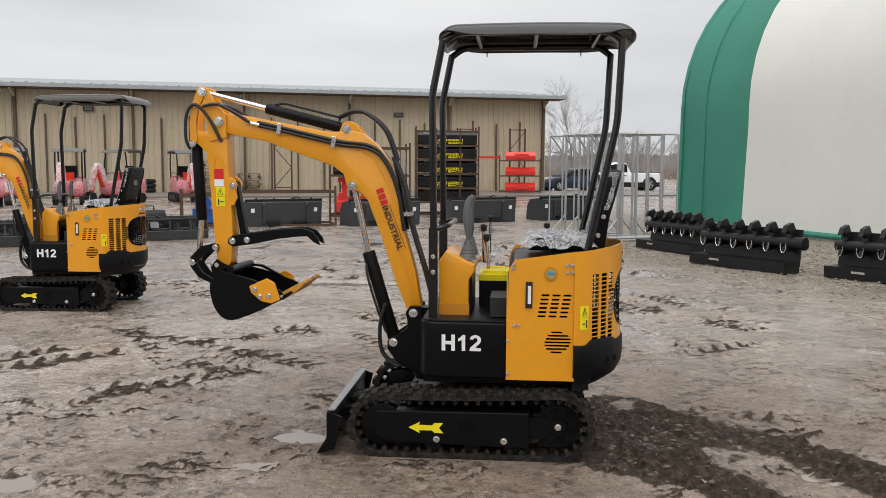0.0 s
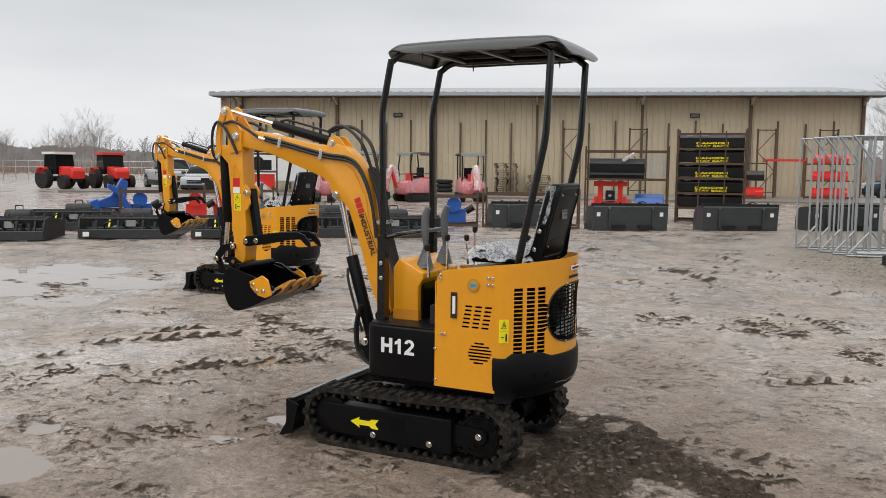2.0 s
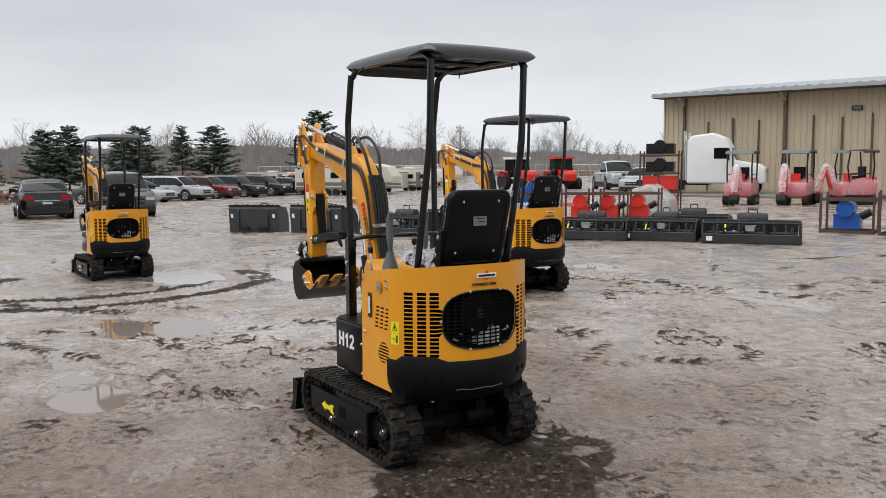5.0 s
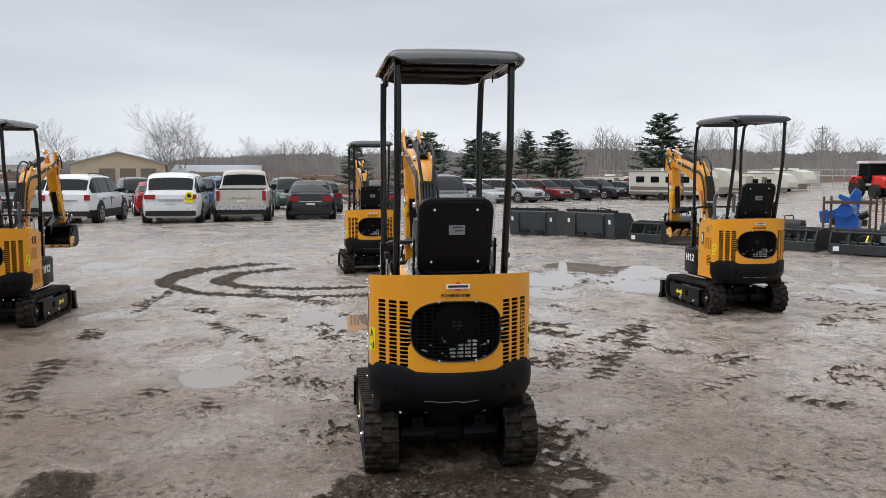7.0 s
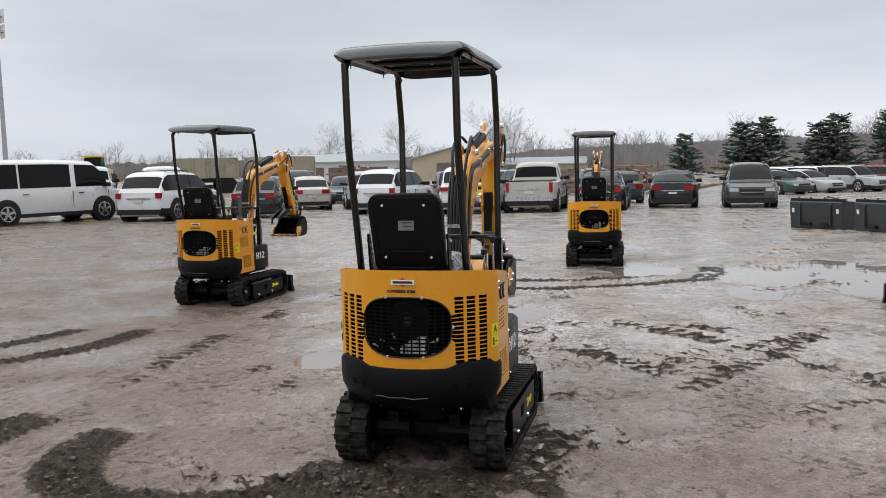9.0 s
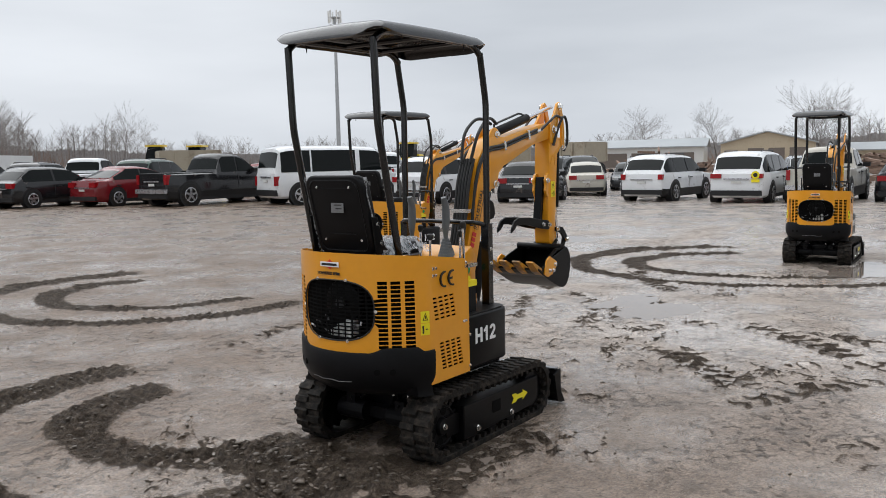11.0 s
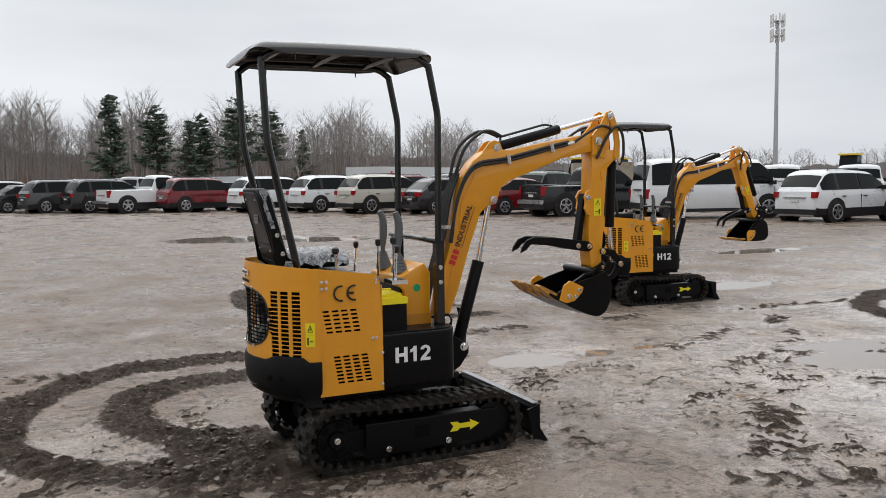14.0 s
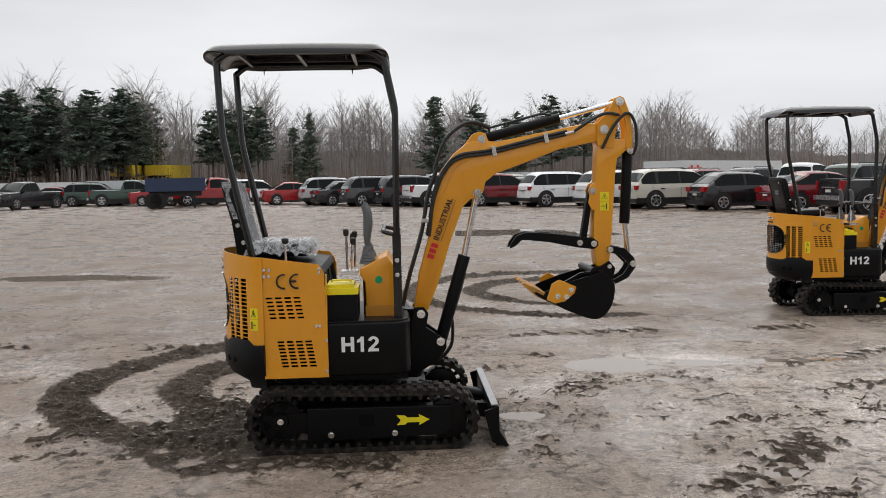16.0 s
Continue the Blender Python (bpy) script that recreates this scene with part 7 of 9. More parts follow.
for k, x, y, h, a in ((4, 97.3, -19.3, 8.6, 0), (1, 96.3, -23.8, 9.0, 50), (4, 95.5, -27.2, 8.8, 90), (4, 91.3, -38.8, 11.0, 20), (4, 98.6, -11.9, 8.6, 70), (4, 99.4, -9.6, 8.0, 30), (4, 99.1, -3.2, 6.6, 15), (4, 98.2, -17.4, 7.6, 200), (0, 4.4, 90.1, 13.0, 0), (1, 9.4, 94.8, 12.5, 40), (0, 12.4, 91.0, 10.0, 130), (1, 17.5, 90.5, 13.2, 200), (3, 21.5, 92.0, 11.5, 10), (2, 25.5, 93.5, 9.0, 70), (1, 14.5, 97.0, 11.5, 270), (2, -9.0, 86.0, 10.5, 33), (0, -11.7, 94.7, 9.5, 55)):
    plant_pine(k, x, y, h * 0.82, a)
for k, b, d, h, a in ((3, 99.5, 88, 9.6, 0), (1, 100.6, 90, 9.9, 70), (3, 101.6, 87, 9.2, 140), (3, 102.5, 91, 9.4, 220)):
    plant_pine(k, d * math.cos(radians(b)), d * math.sin(radians(b)), h, a)

# woods round the lot: many leafless trees, and a dense stand of pines in one corner
rnd = random.Random(77)
WV, WF, count = [], [], 0


def wood(verts, faces, x, y, h, unit, turn):
    global count
    c, s = math.cos(turn), math.sin(turn)
    v = verts * (h / unit)
    WV.append(np.stack([v[:, 0] * c - v[:, 1] * s + x, v[:, 0] * s + v[:, 1] * c + y, v[:, 2]], 1))
    WF.extend(tuple(i + count for i in f) for f in faces)
    count += len(verts)


# bearing in degrees (counter-clockwise from +x), distance and tree height along the edge of the woods
EDGE = [(-125, 150, 7), (-100, 120, 6.5), (-75, 130, 6), (-60, 120, 5.4), (-40, 125, 5.5), (-25, 125, 6.5), (-12, 120, 6.5), (0, 130, 6), (12, 140, 5), (30, 150, 5), (50, 140, 5), (62, 110, 7.2), (72, 100, 9.2), (82, 98, 9.4), (95, 92, 10), (110, 88, 10.5), (125, 90, 10.5), (150, 110, 9)]


def spike(V, F, p, q, r):
    """A twig that ends in a point."""
    d = q - p
    u = d.orthogonal().normalized() * r
    w = d.normalized().cross(u)
    b = len(V)
    V.extend((p + u, p - u * 0.5 + w * 0.87, p - u * 0.5 - w * 0.87, q))
    F.extend(((b, b + 1, b + 3), (b + 1, b + 2, b + 3), (b + 2, b, b + 3)))


def wood_tree(seed, height=10.0):
    """A slim tree of the woods: trunk, rising limbs and sprays of twigs."""
    rn = random.Random(seed)
    V, F = [], []
    lean = Vector((rn.uniform(-0.06, 0.06), rn.uniform(-0.06, 0.06), 1))
    limb_prism(V, F, Vector((0, 0, -0.1)), lean * height * 0.74, 0.11, 0.035, 3)
    low = rn.uniform(0.25, 0.45)
    for i in range(16):
        f = (i + rn.random()) / 16
        z = height * (low + (0.74 - low) * f)
        a = rn.uniform(0, 2 * math.pi)
        # the longest limbs leave the trunk half way up, the uppermost fan out into a round head
        ln = height * rn.uniform(0.16, 0.28)
        up = 0.5 + 1.3 * f * rn.uniform(0.5, 1.2)
        p = lean * z
        q = p + Vector((math.cos(a), math.sin(a), up)).normalized() * ln
        spike(V, F, p, q, 0.032)
        for j in range(11):
            g = rn.uniform(0.25, 1.0)
            c = p.lerp(q, g)
            d = (q - p).normalized() + Vector((rn.uniform(-1, 1), rn.uniform(-1, 1), rn.uniform(-0.6, 0.8))) * 1.0
            spike(V, F, c, c + d.normalized() * height * rn.uniform(0.04, 0.11), 0.013)
    k = height / max(v.z for v in V)
    return np.array([(v.x * k, v.y * k, v.z * k) for v in V]), F


small = [wood_tree(s) for s in (11, 12, 13, 14, 15, 16, 17)]
for (b0, d0, h0), (b1, d1, h1) in zip(EDGE, EDGE[1:]):
    n = int((b1 - b0) * (13.5 if b0 >= 62 else 11.0 if -40 <= b0 < 12 else 8.0))
    for k in range(n):
        f = (k + rnd.random()) / n
        back = rnd.random() ** 1.4 * 34
        swell = 1 + 0.16 * math.sin(0.9 * (b0 + (b1 - b0) * f)) + 0.10 * math.sin(2.3 * (b0 + (b1 - b0) * f) + 1)
        b, d, h = b0 + (b1 - b0) * f, d0 + (d1 - d0) * f, (h0 + (h1 - h0) * f) * rnd.uniform(0.55, 1.12) * swell
        h *= (d + back) / d
        v, fc = rnd.choice(small)
        wood(v, fc, (d + back) * math.cos(radians(b)), (d + back) * math.sin(radians(b)), h, 10.0, rnd.uniform(0, 6.28))
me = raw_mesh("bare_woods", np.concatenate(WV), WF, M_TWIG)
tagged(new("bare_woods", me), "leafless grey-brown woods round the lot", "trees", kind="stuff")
for stand in range(2):
    WV, WF, count = [], [], 0
    r2 = random.Random(99)
    for k in range(64):
        b = radians(r2.uniform(106.5, 131))
        d = r2.uniform(80, 100)
        src = PINES[r2.choice((1, 3, 3))][stand]
        wood(src[0], src[1], d * math.cos(b), d * math.sin(b), r2.uniform(8.6, 11.4), 14.0, r2.uniform(0, 6.28))
    me = raw_mesh(("pine_stand_trunks", "pine_stand_crowns")[stand], np.concatenate(WV), WF, (M_BARK, M_NEEDLE)[stand])
    tagged(new(("pine_stand_trunks", "pine_stand_crowns")[stand], me), ("bare trunks of a dense pine stand", "dark green crowns of a dense pine stand")[stand], "trees", kind="stuff")
# low brush and far ridge
V, F = [], []
n, walk_b = 3800, 0.0
for i in range(n + 1):
    deg = -124.9 + 274 * i / n
    d, h = next((da + (db - da) * (deg - a) / (c - a), ha + (hb - ha) * (deg - a) / (c - a)) for (a, da, ha), (c, db, hb) in zip(EDGE, EDGE[1:]) if a <= deg <= c)
    far = d + 40
    walk_b = 0.93 * walk_b + rnd.uniform(-0.05, 0.05)
    z = (1.5 + (h - 1.5) * far / d * (0.40 + 0.22 * math.exp(-((deg + 15) / 28) ** 4))) * (1 + 0.04 * math.sin(deg * 0.9) + 0.025 * math.sin(deg * 2.3 + 1)) + walk_b * 2.2 + rnd.uniform(-0.22, 0.22)
    V += [Vector((far * math.cos(radians(deg)), far * math.sin(radians(deg)), -1)), Vector((far * math.cos(radians(deg)), far * math.sin(radians(deg)), z))]
    if i:
        o = len(V) - 4
        F.append((o, o + 2, o + 3, o + 1))
# far woods get a pale grey that paints in the haze
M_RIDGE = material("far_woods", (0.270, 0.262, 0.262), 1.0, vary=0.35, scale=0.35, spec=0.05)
tagged(new("far_woods", raw_mesh("far_woods", V, F, M_RIDGE)), "distant leafless woods, greyed in colour for haze", "backdrop", kind="structure")
V, F = [], []
for k in range(17000):
    b = radians(rnd.uniform(-120, 134))
    dd = next(da + (db - da) * (math.degrees(b) - a) / (c - a) for (a, da, _), (c, db, _) in zip(EDGE, EDGE[1:]) if a <= math.degrees(b) <= c)
    d = dd - 4 + rnd.uniform(-4, 10)
    p = Vector((d * math.cos(b), d * math.sin(b), 0))
    q = p + Vector((rnd.uniform(-0.9, 0.9), rnd.uniform(-0.9, 0.9), 0.6 + (4.0 if math.degrees(b) > 60 else 2.2) * rnd.random() ** 1.6))
    spike(V, F, p, q, 0.05)
tagged(new("brush", raw_mesh("brush", V, F, M_RUSSET)), "russet and grey brush along the wood's edge", "bushes", kind="stuff")


# ---- the yard: building, tent, attachments, racks ----
# beige taken down a step to carry the shade under the roof overhang
M_CLAD = material("beige_cladding", (0.50, 0.415, 0.295), 0.55, vary=0.08, scale=0.6, dirt=(0.40, 0.31, 0.21), dirt_amount=0.15)
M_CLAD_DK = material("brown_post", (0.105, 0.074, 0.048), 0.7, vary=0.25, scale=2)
M_ROOF = material("grey_roof_metal", (0.36, 0.38, 0.39), 0.45, 0.4, vary=0.1, scale=0.8)
M_CONCRETE = material("wet_concrete", (0.17, 0.155, 0.14), 0.4, vary=0.2, scale=0.7, bump=0.2, bump_scale=20)
M_STEEL_DK = material("dark_grey_steel", (0.040, 0.044, 0.047), 0.40, vary=0.2, scale=2.5, dirt=(0.10, 0.085, 0.07), dirt_amount=0.10, spec=0.4)
M_STEEL_WORK = material("black_wet_steel", (0.016, 0.017, 0.018), 0.5, vary=0.3, scale=3, dirt=(0.07, 0.058, 0.046), dirt_amount=0.25, spec=0.35)
M_STEEL_BK = material("black_steel", (0.007, 0.007, 0.008), 0.38, vary=0.2, scale=4, spec=0.4)
M_GALV = material("galvanised_tube", (0.42, 0.43, 0.44), 0.42, 0.7, vary=0.12, scale=3)
M_RUST = material("rusty_steel", (0.085, 0.048, 0.030), 0.8, vary=0.3, scale=5, bump=0.2, bump_scale=40)
M_REDP = material("red_machine_paint", (0.68, 0.028, 0.018), 0.35, vary=0.06, scale=3, coat=0.3)
M_PINK = material("red_wrapped_body", (0.60, 0.050, 0.070), 0.3, vary=0.15, scale=3)
M_BLUEP = material("blue_machine_paint", (0.010, 0.085, 0.36), 0.35, vary=0.08, scale=3, coat=0.3)


def fabric(name, color, *args, **more):
    """Coated fabric that lets a part of the daylight through."""
    m = material(name, color, *args, **more)
    n, l = m.node_tree.nodes, m.node_tree.links
    tr, mx = n.new("ShaderNodeBsdfTranslucent"), n.new("ShaderNodeMixShader")
    tr.inputs["Color"].default_value = (*color, 1)
    mx.inputs["Fac"].default_value = 0.15
    l.new(n["Principled BSDF"].outputs["BSDF"], mx.inputs[1])
    l.new(tr.outputs["BSDF"], mx.inputs[2])
    l.new(mx.outputs["Shader"], n["Material Output"].inputs["Surface"])
    return m


M_FILM_THIN = film_material("thin_film", clear=0.80, rough=0.2, grain=3.0, relief=0.3, spread=0.10)
M_TENT_G = fabric("green_fabric", (0.050, 0.270, 0.195), 0.55, vary=0.08, scale=0.7, bump=0.25, bump_scale=2.0)
M_TENT_W = fabric("white_fabric", (0.84, 0.84, 0.79), 0.55, vary=0.04, scale=0.7, bump=0.25, bump_scale=2.0)
M_WOOD = material("pallet_wood", (0.20, 0.15, 0.10), 0.8, vary=0.3, scale=4)
M_RVW = material("rv_white", (0.72, 0.72, 0.70), 0.35, vary=0.04, scale=0.8)
M_RVBODY = material("camper_cream", (0.58, 0.56, 0.49), 0.35, vary=0.06, scale=0.8, dirt=(0.3, 0.27, 0.22), dirt_amount=0.1)
M_RVB = material("rv_stripe", (0.16, 0.13, 0.11), 0.4)
M_TRAILER = material("trailer_white", (0.62, 0.64, 0.65), 0.4, vary=0.08, scale=0.5)
M_TRUCKY = material("truck_yellow", (0.72, 0.52, 0.03), 0.4, vary=0.05, scale=1)
M_TAN = material("tan_steel", (0.34, 0.30, 0.23), 0.6, vary=0.15, scale=0.8, dirt=(0.18, 0.13, 0.09), dirt_amount=0.2)


def frame_matrix(a, b):
    """A plan frame with its origin at a, x towards b."""
    return pose(a[0], a[1], 0, 0, 0, math.degrees(math.atan2(b[1] - a[1], b[0] - a[0])))


# warehouse: corrugated wall, columns, roof with an overhang
def build_warehouse():
    m = frame_matrix((-1.7, -47.5), (32.7, -35.9))
    L, H, D = 36.3, 5.55, 18.0
    top = empty("warehouse", "long beige corrugated metal warehouse with a grey roof", "building", m=m)
    bm = bmesh.new()
    # corrugated face: ribs pressed into the sheet
    out, x = [], 0.0
    while x < L:
        out += [(x, 0.0), (x + 0.22, 0.0), (x + 0.25, 0.035), (x + 0.29, 0.035)]
        x += 0.32
    out = [p for p in out if p[0] <= L]
    out += [(L, 0.0), (L, -0.25), (0, -0.25)]
    add_prism(bm, out, 0, H, axis="z")
    part("wall", bm, M_CLAD, top, "beige corrugated wall")
    for x0, x1, y0, y1 in ((-0.0, 0.25, -D, -0.25), (L - 0.25, L, -D, -0.25), (0.25, L - 0.25, -D, -D + 0.25)):
        part("wall", box(x0, y0, 0, x1, y1, H), M_CLAD, top)
    part("corner_trim", box(-0.06, -0.3, 0, 0.02, 0.06, H), M_CLAD, top)
    part("corner_trim", box(L - 0.02, -0.3, 0, L + 0.06, 0.06, H), M_CLAD, top)
    # roof sheet with standing seams
    roof = part("roof", prism([(1.25, H + 0.02), (1.25, H + 0.14), (-D / 2, H + 1.3), (-D - 0.6, H + 0.3), (-D - 0.6, H + 0.2), (-D / 2, H + 1.18)], -0.9, L + 0.25, axis="x"), M_ROOF, top, "grey metal roof with a deep overhang")
    n = 60
    bm = bmesh.new()
    for i in range(n + 1):
        x = -0.86 + (L + 1.07) * i / n
        add_prism(bm, [(1.27, H + 0.10), (1.27, H + 0.185), (0.6, H + 0.245), (0.6, H + 0.17)], x - 0.035, x + 0.035, axis="x")
    tagged(part("roof_seams", bm, M_ROOF, roof), kind="stuff")
    part("eave_trim", box(-0.92, 1.25, H - 0.06, L + 0.27, 1.31, H + 0.12, 0.005), M_ROOF, roof, "pale eave trim")
    # soffit uses the dark post brown, with the eave's shade put into it
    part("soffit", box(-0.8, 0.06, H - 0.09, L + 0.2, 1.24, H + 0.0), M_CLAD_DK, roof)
    # columns with brackets and thin posts
    for i in range(7):
        x = 0.1 + 5.82 * i
        part("column", box(x - 0.07, 0.04, 0, x + 0.07, 0.20, H - 0.1), M_CLAD_DK, top)
        part("bracket", prism([(0.20, H - 0.1), (0.20, H - 0.5), (1.1, H - 0.14), (1.1, H - 0.1)], x - 0.05, x + 0.05, axis="x"), M_CLAD, top)
        part("flood_lamp", box(x + 0.1, 1.0, H - 0.36, x + 0.22, 1.16, H - 0.2, 0.02), M_PLASTIC, top)
        if i < 6:
            for k in range(1, 4):
                xx = x + 5.82 * k / 4
                part("post", box(xx - 0.045, 0.045, 0, xx + 0.045, 0.12, 4.05 + 0.15 * ((k + i) % 2)), M_CLAD_DK, top)
    for x in (8.9, 25.6):
        lamp = part("wall_lamp", box(x - 0.26, 0.04, 4.36, x + 0.26, 0.14, 4.60, 0.02), M_TRIM, top)
        part("lens", box(x - 0.20, 0.14, 4.41, x + 0.20, 0.152, 4.55, 0.005), M_PLASTIC, lamp)
    return top


build_warehouse()
# concrete apron in front of it
m = frame_matrix((-1.7, -47.5), (32.7, -35.9))
bm = bmesh.new()
add_box(bm, -6, 0.2, -0.3, 42, 8.0, 0.09)
bmesh.ops.transform(bm, matrix=m, verts=bm.verts[:])
tagged(part("apron", bm, M_CONCRETE), "wet concrete apron along the warehouse", "pavement", kind="structure")


# arched fabric shelter
def build_shelter():
    m = frame_matrix((-4.35, -17.9), (-8.35, -9.1))
    top = empty("fabric_shelter", "tall arched fabric shelter in green and white", "tent", m=m)
    arc = [(0, 0), (0.02, 1.2), (0.05, 2.4)] + [(5.0 - 4.95 * math.cos(a), 2.9 + 4.4 * math.sin(a)) for a in (radians(90 * i / 12) for i in range(13))]
    full = arc + [(10.0 - y, z) for y, z in arc[-2::-1]]

    def skin(x0, x1, mat, lab, rise=0.0):
        bm = bmesh.new()
        n = 10
        rows = []
        for i in range(n + 1):
            x = x0 + (x1 - x0) * i / n
            rows.append([bm.verts.new((x, y + 0.03 * math.sin(x * 2.1 + z), z + 0.02 * math.sin(x * 3.0))) for y, z in full])
        for a, b in zip(rows, rows[1:]):
            for j in range(len(full) - 1):
                bm.faces.new((a[j], b[j], b[j + 1], a[j + 1]))
        bm.normal_update()
        bmesh.ops.solidify(bm, geom=bm.faces[:], thickness=0.03)
        bmesh.ops.recalc_face_normals(bm, faces=bm.faces[:])
        return part("fabric", bm, mat, top, lab, smooth=True)
    skin(0, 2.5, M_TENT_G, "green end bay")
    skin(2.5, 14, M_TENT_W, "white side sheet")
    bm = bmesh.new()
    add_prism(bm, full, 0.02, 0.06, axis="x")
    part("end_wall", bm, M_TENT_G, top, "green end wall")
    part("edge_seam", tube([(0.02, y - 0.02, z) for y, z in arc], 0.05, 6), M_TENT_G, top, smooth=True)
    part("seam", tube([(1.0, y - 0.035, z) for y, z in arc[:9]], 0.015, 4), M_TENT_G, top)
    part("base_hem", tube([(0, -0.05, 0.12), (7, -0.05, 0.12), (14, -0.05, 0.12)], 0.06, 8), M_TENT_G, top, "green base hem", smooth=True)
    return top


build_shelter()


def text_sign(parent, body, size, m, mat):
    return part("lettering", text_bm(body, size, m, 0.004, 1.0, 0.004), mat, parent)


# black box buckets in a row
def build_bucket():
    top = empty("bucket_attachment", "dark grey steel bucket attachment standing on its back", "attachment", "bucket attachments in a row")
    bm = prism([(0.0, 0.0), (-0.06, 0.60), (0.05, 0.64), (0.62, 0.60), (0.80, 0.40), (0.84, 0.0)], -0.95, 0.95, 0.012, axis="x")
    part("shell", bm, M_STEEL_DK, top)
    part("top_bar", box(-0.97, 0.0, 0.60, 0.97, 0.10, 0.68, 0.01), M_STEEL_BK, top)
    part("recess", prism([(-0.008, 0.10), (-0.053, 0.50), (-0.064, 0.50), (-0.019, 0.10)], -0.56, 0.56, axis="x"), M_STEEL_DK, top)
    for x in (-0.55, 0.55):
        part("mount_plate", prism([(0.0, 0.05), (-0.09, 0.10), (-0.10, 0.55), (-0.05, 0.60)], x - 0.02, x + 0.02, axis="x"), M_STEEL_DK, top)
    for x in (-0.3, 0.35):
        part("foot_bracket", box(x - 0.16, -0.10, 0.08, x + 0.16, -0.01, 0.14, 0.01), M_STEEL_BK, top)
    for x in (-0.82, 0.78):
        part("label", prism([(-0.042, 0.36), (-0.054, 0.46), (-0.058, 0.46), (-0.046, 0.36)], x - 0.045, x + 0.045, axis="x"), M_WHITE, top, "white label")
    part("hose_loop", tube(spline([(0.2, 0.2, 0.66), (0.3, 0.1, 0.72), (0.42, 0.15, 0.70), (0.5, 0.3, 0.66)], 5), 0.015, 6), M_HOSE, top)
    for x in (-0.7, -0.25, 0.25, 0.7):
        part("bolt", rod((x, 0.05, 0.68), (x, 0.05, 0.71), 0.025, sides=8), M_STEEL_BK, top)
    return top


# brush cutter: low deck with upright frame and motor
def build_cutter():
    top = empty("cutter_attachment", "black brush cutter attachment with an open top frame", "attachment", "cutter attachments in a row")
    part("deck", box(-0.90, 0.0, 0.05, 0.90, 1.2, 0.10, 0.01), M_STEEL_WORK, top)
    part("front_skirt", prism([(-0.12, 0.03), (-0.16, 0.20), (-0.13, 0.21), (-0.06, 0.03)], -0.94, 0.94, axis="x"), M_STEEL_DK, top)
    part("back_beam", box(-0.92, 1.08, 0.10, 0.92, 1.2, 0.34, 0.015), M_STEEL_WORK, top)
    for s in (-0.96, 0.93):
        part("side_plate", prism([(-0.14, 0.03), (-0.12, 0.24), (-0.02, 0.44), (0.30, 0.47), (0.60, 0.42), (1.2, 0.36), (1.2, 0.03)], s, s + 0.03, axis="x"), M_STEEL_WORK, top)
    part("mount_rail", box(-0.93, 0.20, 0.43, 0.93, 0.25, 0.48, 0.008), M_STEEL_DK, top)
    part("front_rail", rod((-0.93, 0.0, 0.42), (0.93, 0.0, 0.42), 0.022, sides=8), M_STEEL_WORK, top)
    for x in (-0.66, -0.24, 0.24, 0.66):
        part("upright", prism([(0.02, 0.10), (0.10, 0.10), (0.25, 0.46), (0.20, 0.48)], x - 0.02, x + 0.02, axis="x"), M_STEEL_WORK, top)
    part("stripe_bar", prism([(0.62, 0.10), (0.68, 0.10), (0.98, 0.38), (0.94, 0.42)], -0.55, -0.52, axis="x"), M_SAFETY, top, "yellow warning strip")
    part("gearbox", prism([(0.48, 0.10), (0.52, 0.30), (0.72, 0.30), (0.78, 0.10)], -0.10, 0.20, 0.02, axis="x"), M_STEEL_BK, top)
    part("motor", rod((0.05, 0.6, 0.28), (0.05, 0.6, 0.42), 0.07, sides=12), M_ZINC, top, smooth=True)
    part("valve_block", box(-0.12, 0.30, 0.24, 0.06, 0.42, 0.36, 0.02), M_ALU, top, "pale valve block")
    cover = part("motor_cover", prism([(0.70, 0.10), (0.72, 0.50), (0.80, 0.58), (1.00, 0.58), (1.06, 0.50), (1.06, 0.10)], -0.30, 0.32, 0.04, axis="x"), M_STEEL_WORK, top, "black motor cover", smooth=True)
    part("handle", tube(rounded_path([(-0.08, 0.88, 0.57), (-0.08, 0.88, 0.66), (0.10, 0.88, 0.66), (0.10, 0.88, 0.57)], 0.02), 0.012, 6), M_STEEL_BK, cover)
    for k, (x0, y0) in enumerate(((0.05, 0.5), (0.0, 0.45), (0.12, 0.55))):
        part("hose", tube(spline([(x0, y0, 0.36), (-0.2 + 0.1 * k, 0.30 - 0.05 * k, 0.42 + 0.04 * k), (-0.5 + 0.35 * k, 0.2, 0.30), (-0.55 + 0.5 * k, 0.4, 0.16)], 5), 0.018, 6), M_HOSE, top, smooth=True)
    part("film_wrap", tube(spline([(-0.42, 0.4, 0.14), (-0.34, 0.38, 0.22), (-0.24, 0.42, 0.16)], 4), 0.04, 7), M_FILM, top)
    part("cross_shaft", rod((-0.9, 0.35, 0.20), (0.9, 0.35, 0.20), 0.03, sides=8), M_STEEL_DK, top)
    for x in (-0.75, 0.45, 0.78):
        part("bracket", prism([(0.25, 0.10), (0.30, 0.34), (0.46, 0.30), (0.55, 0.10)], x - 0.03, x + 0.03, axis="x"), M_STEEL_DK, top)
    part("label", box(-0.86, -0.165, 0.07, -0.74, -0.15, 0.16), M_WHITE, top, "white label")
    return top


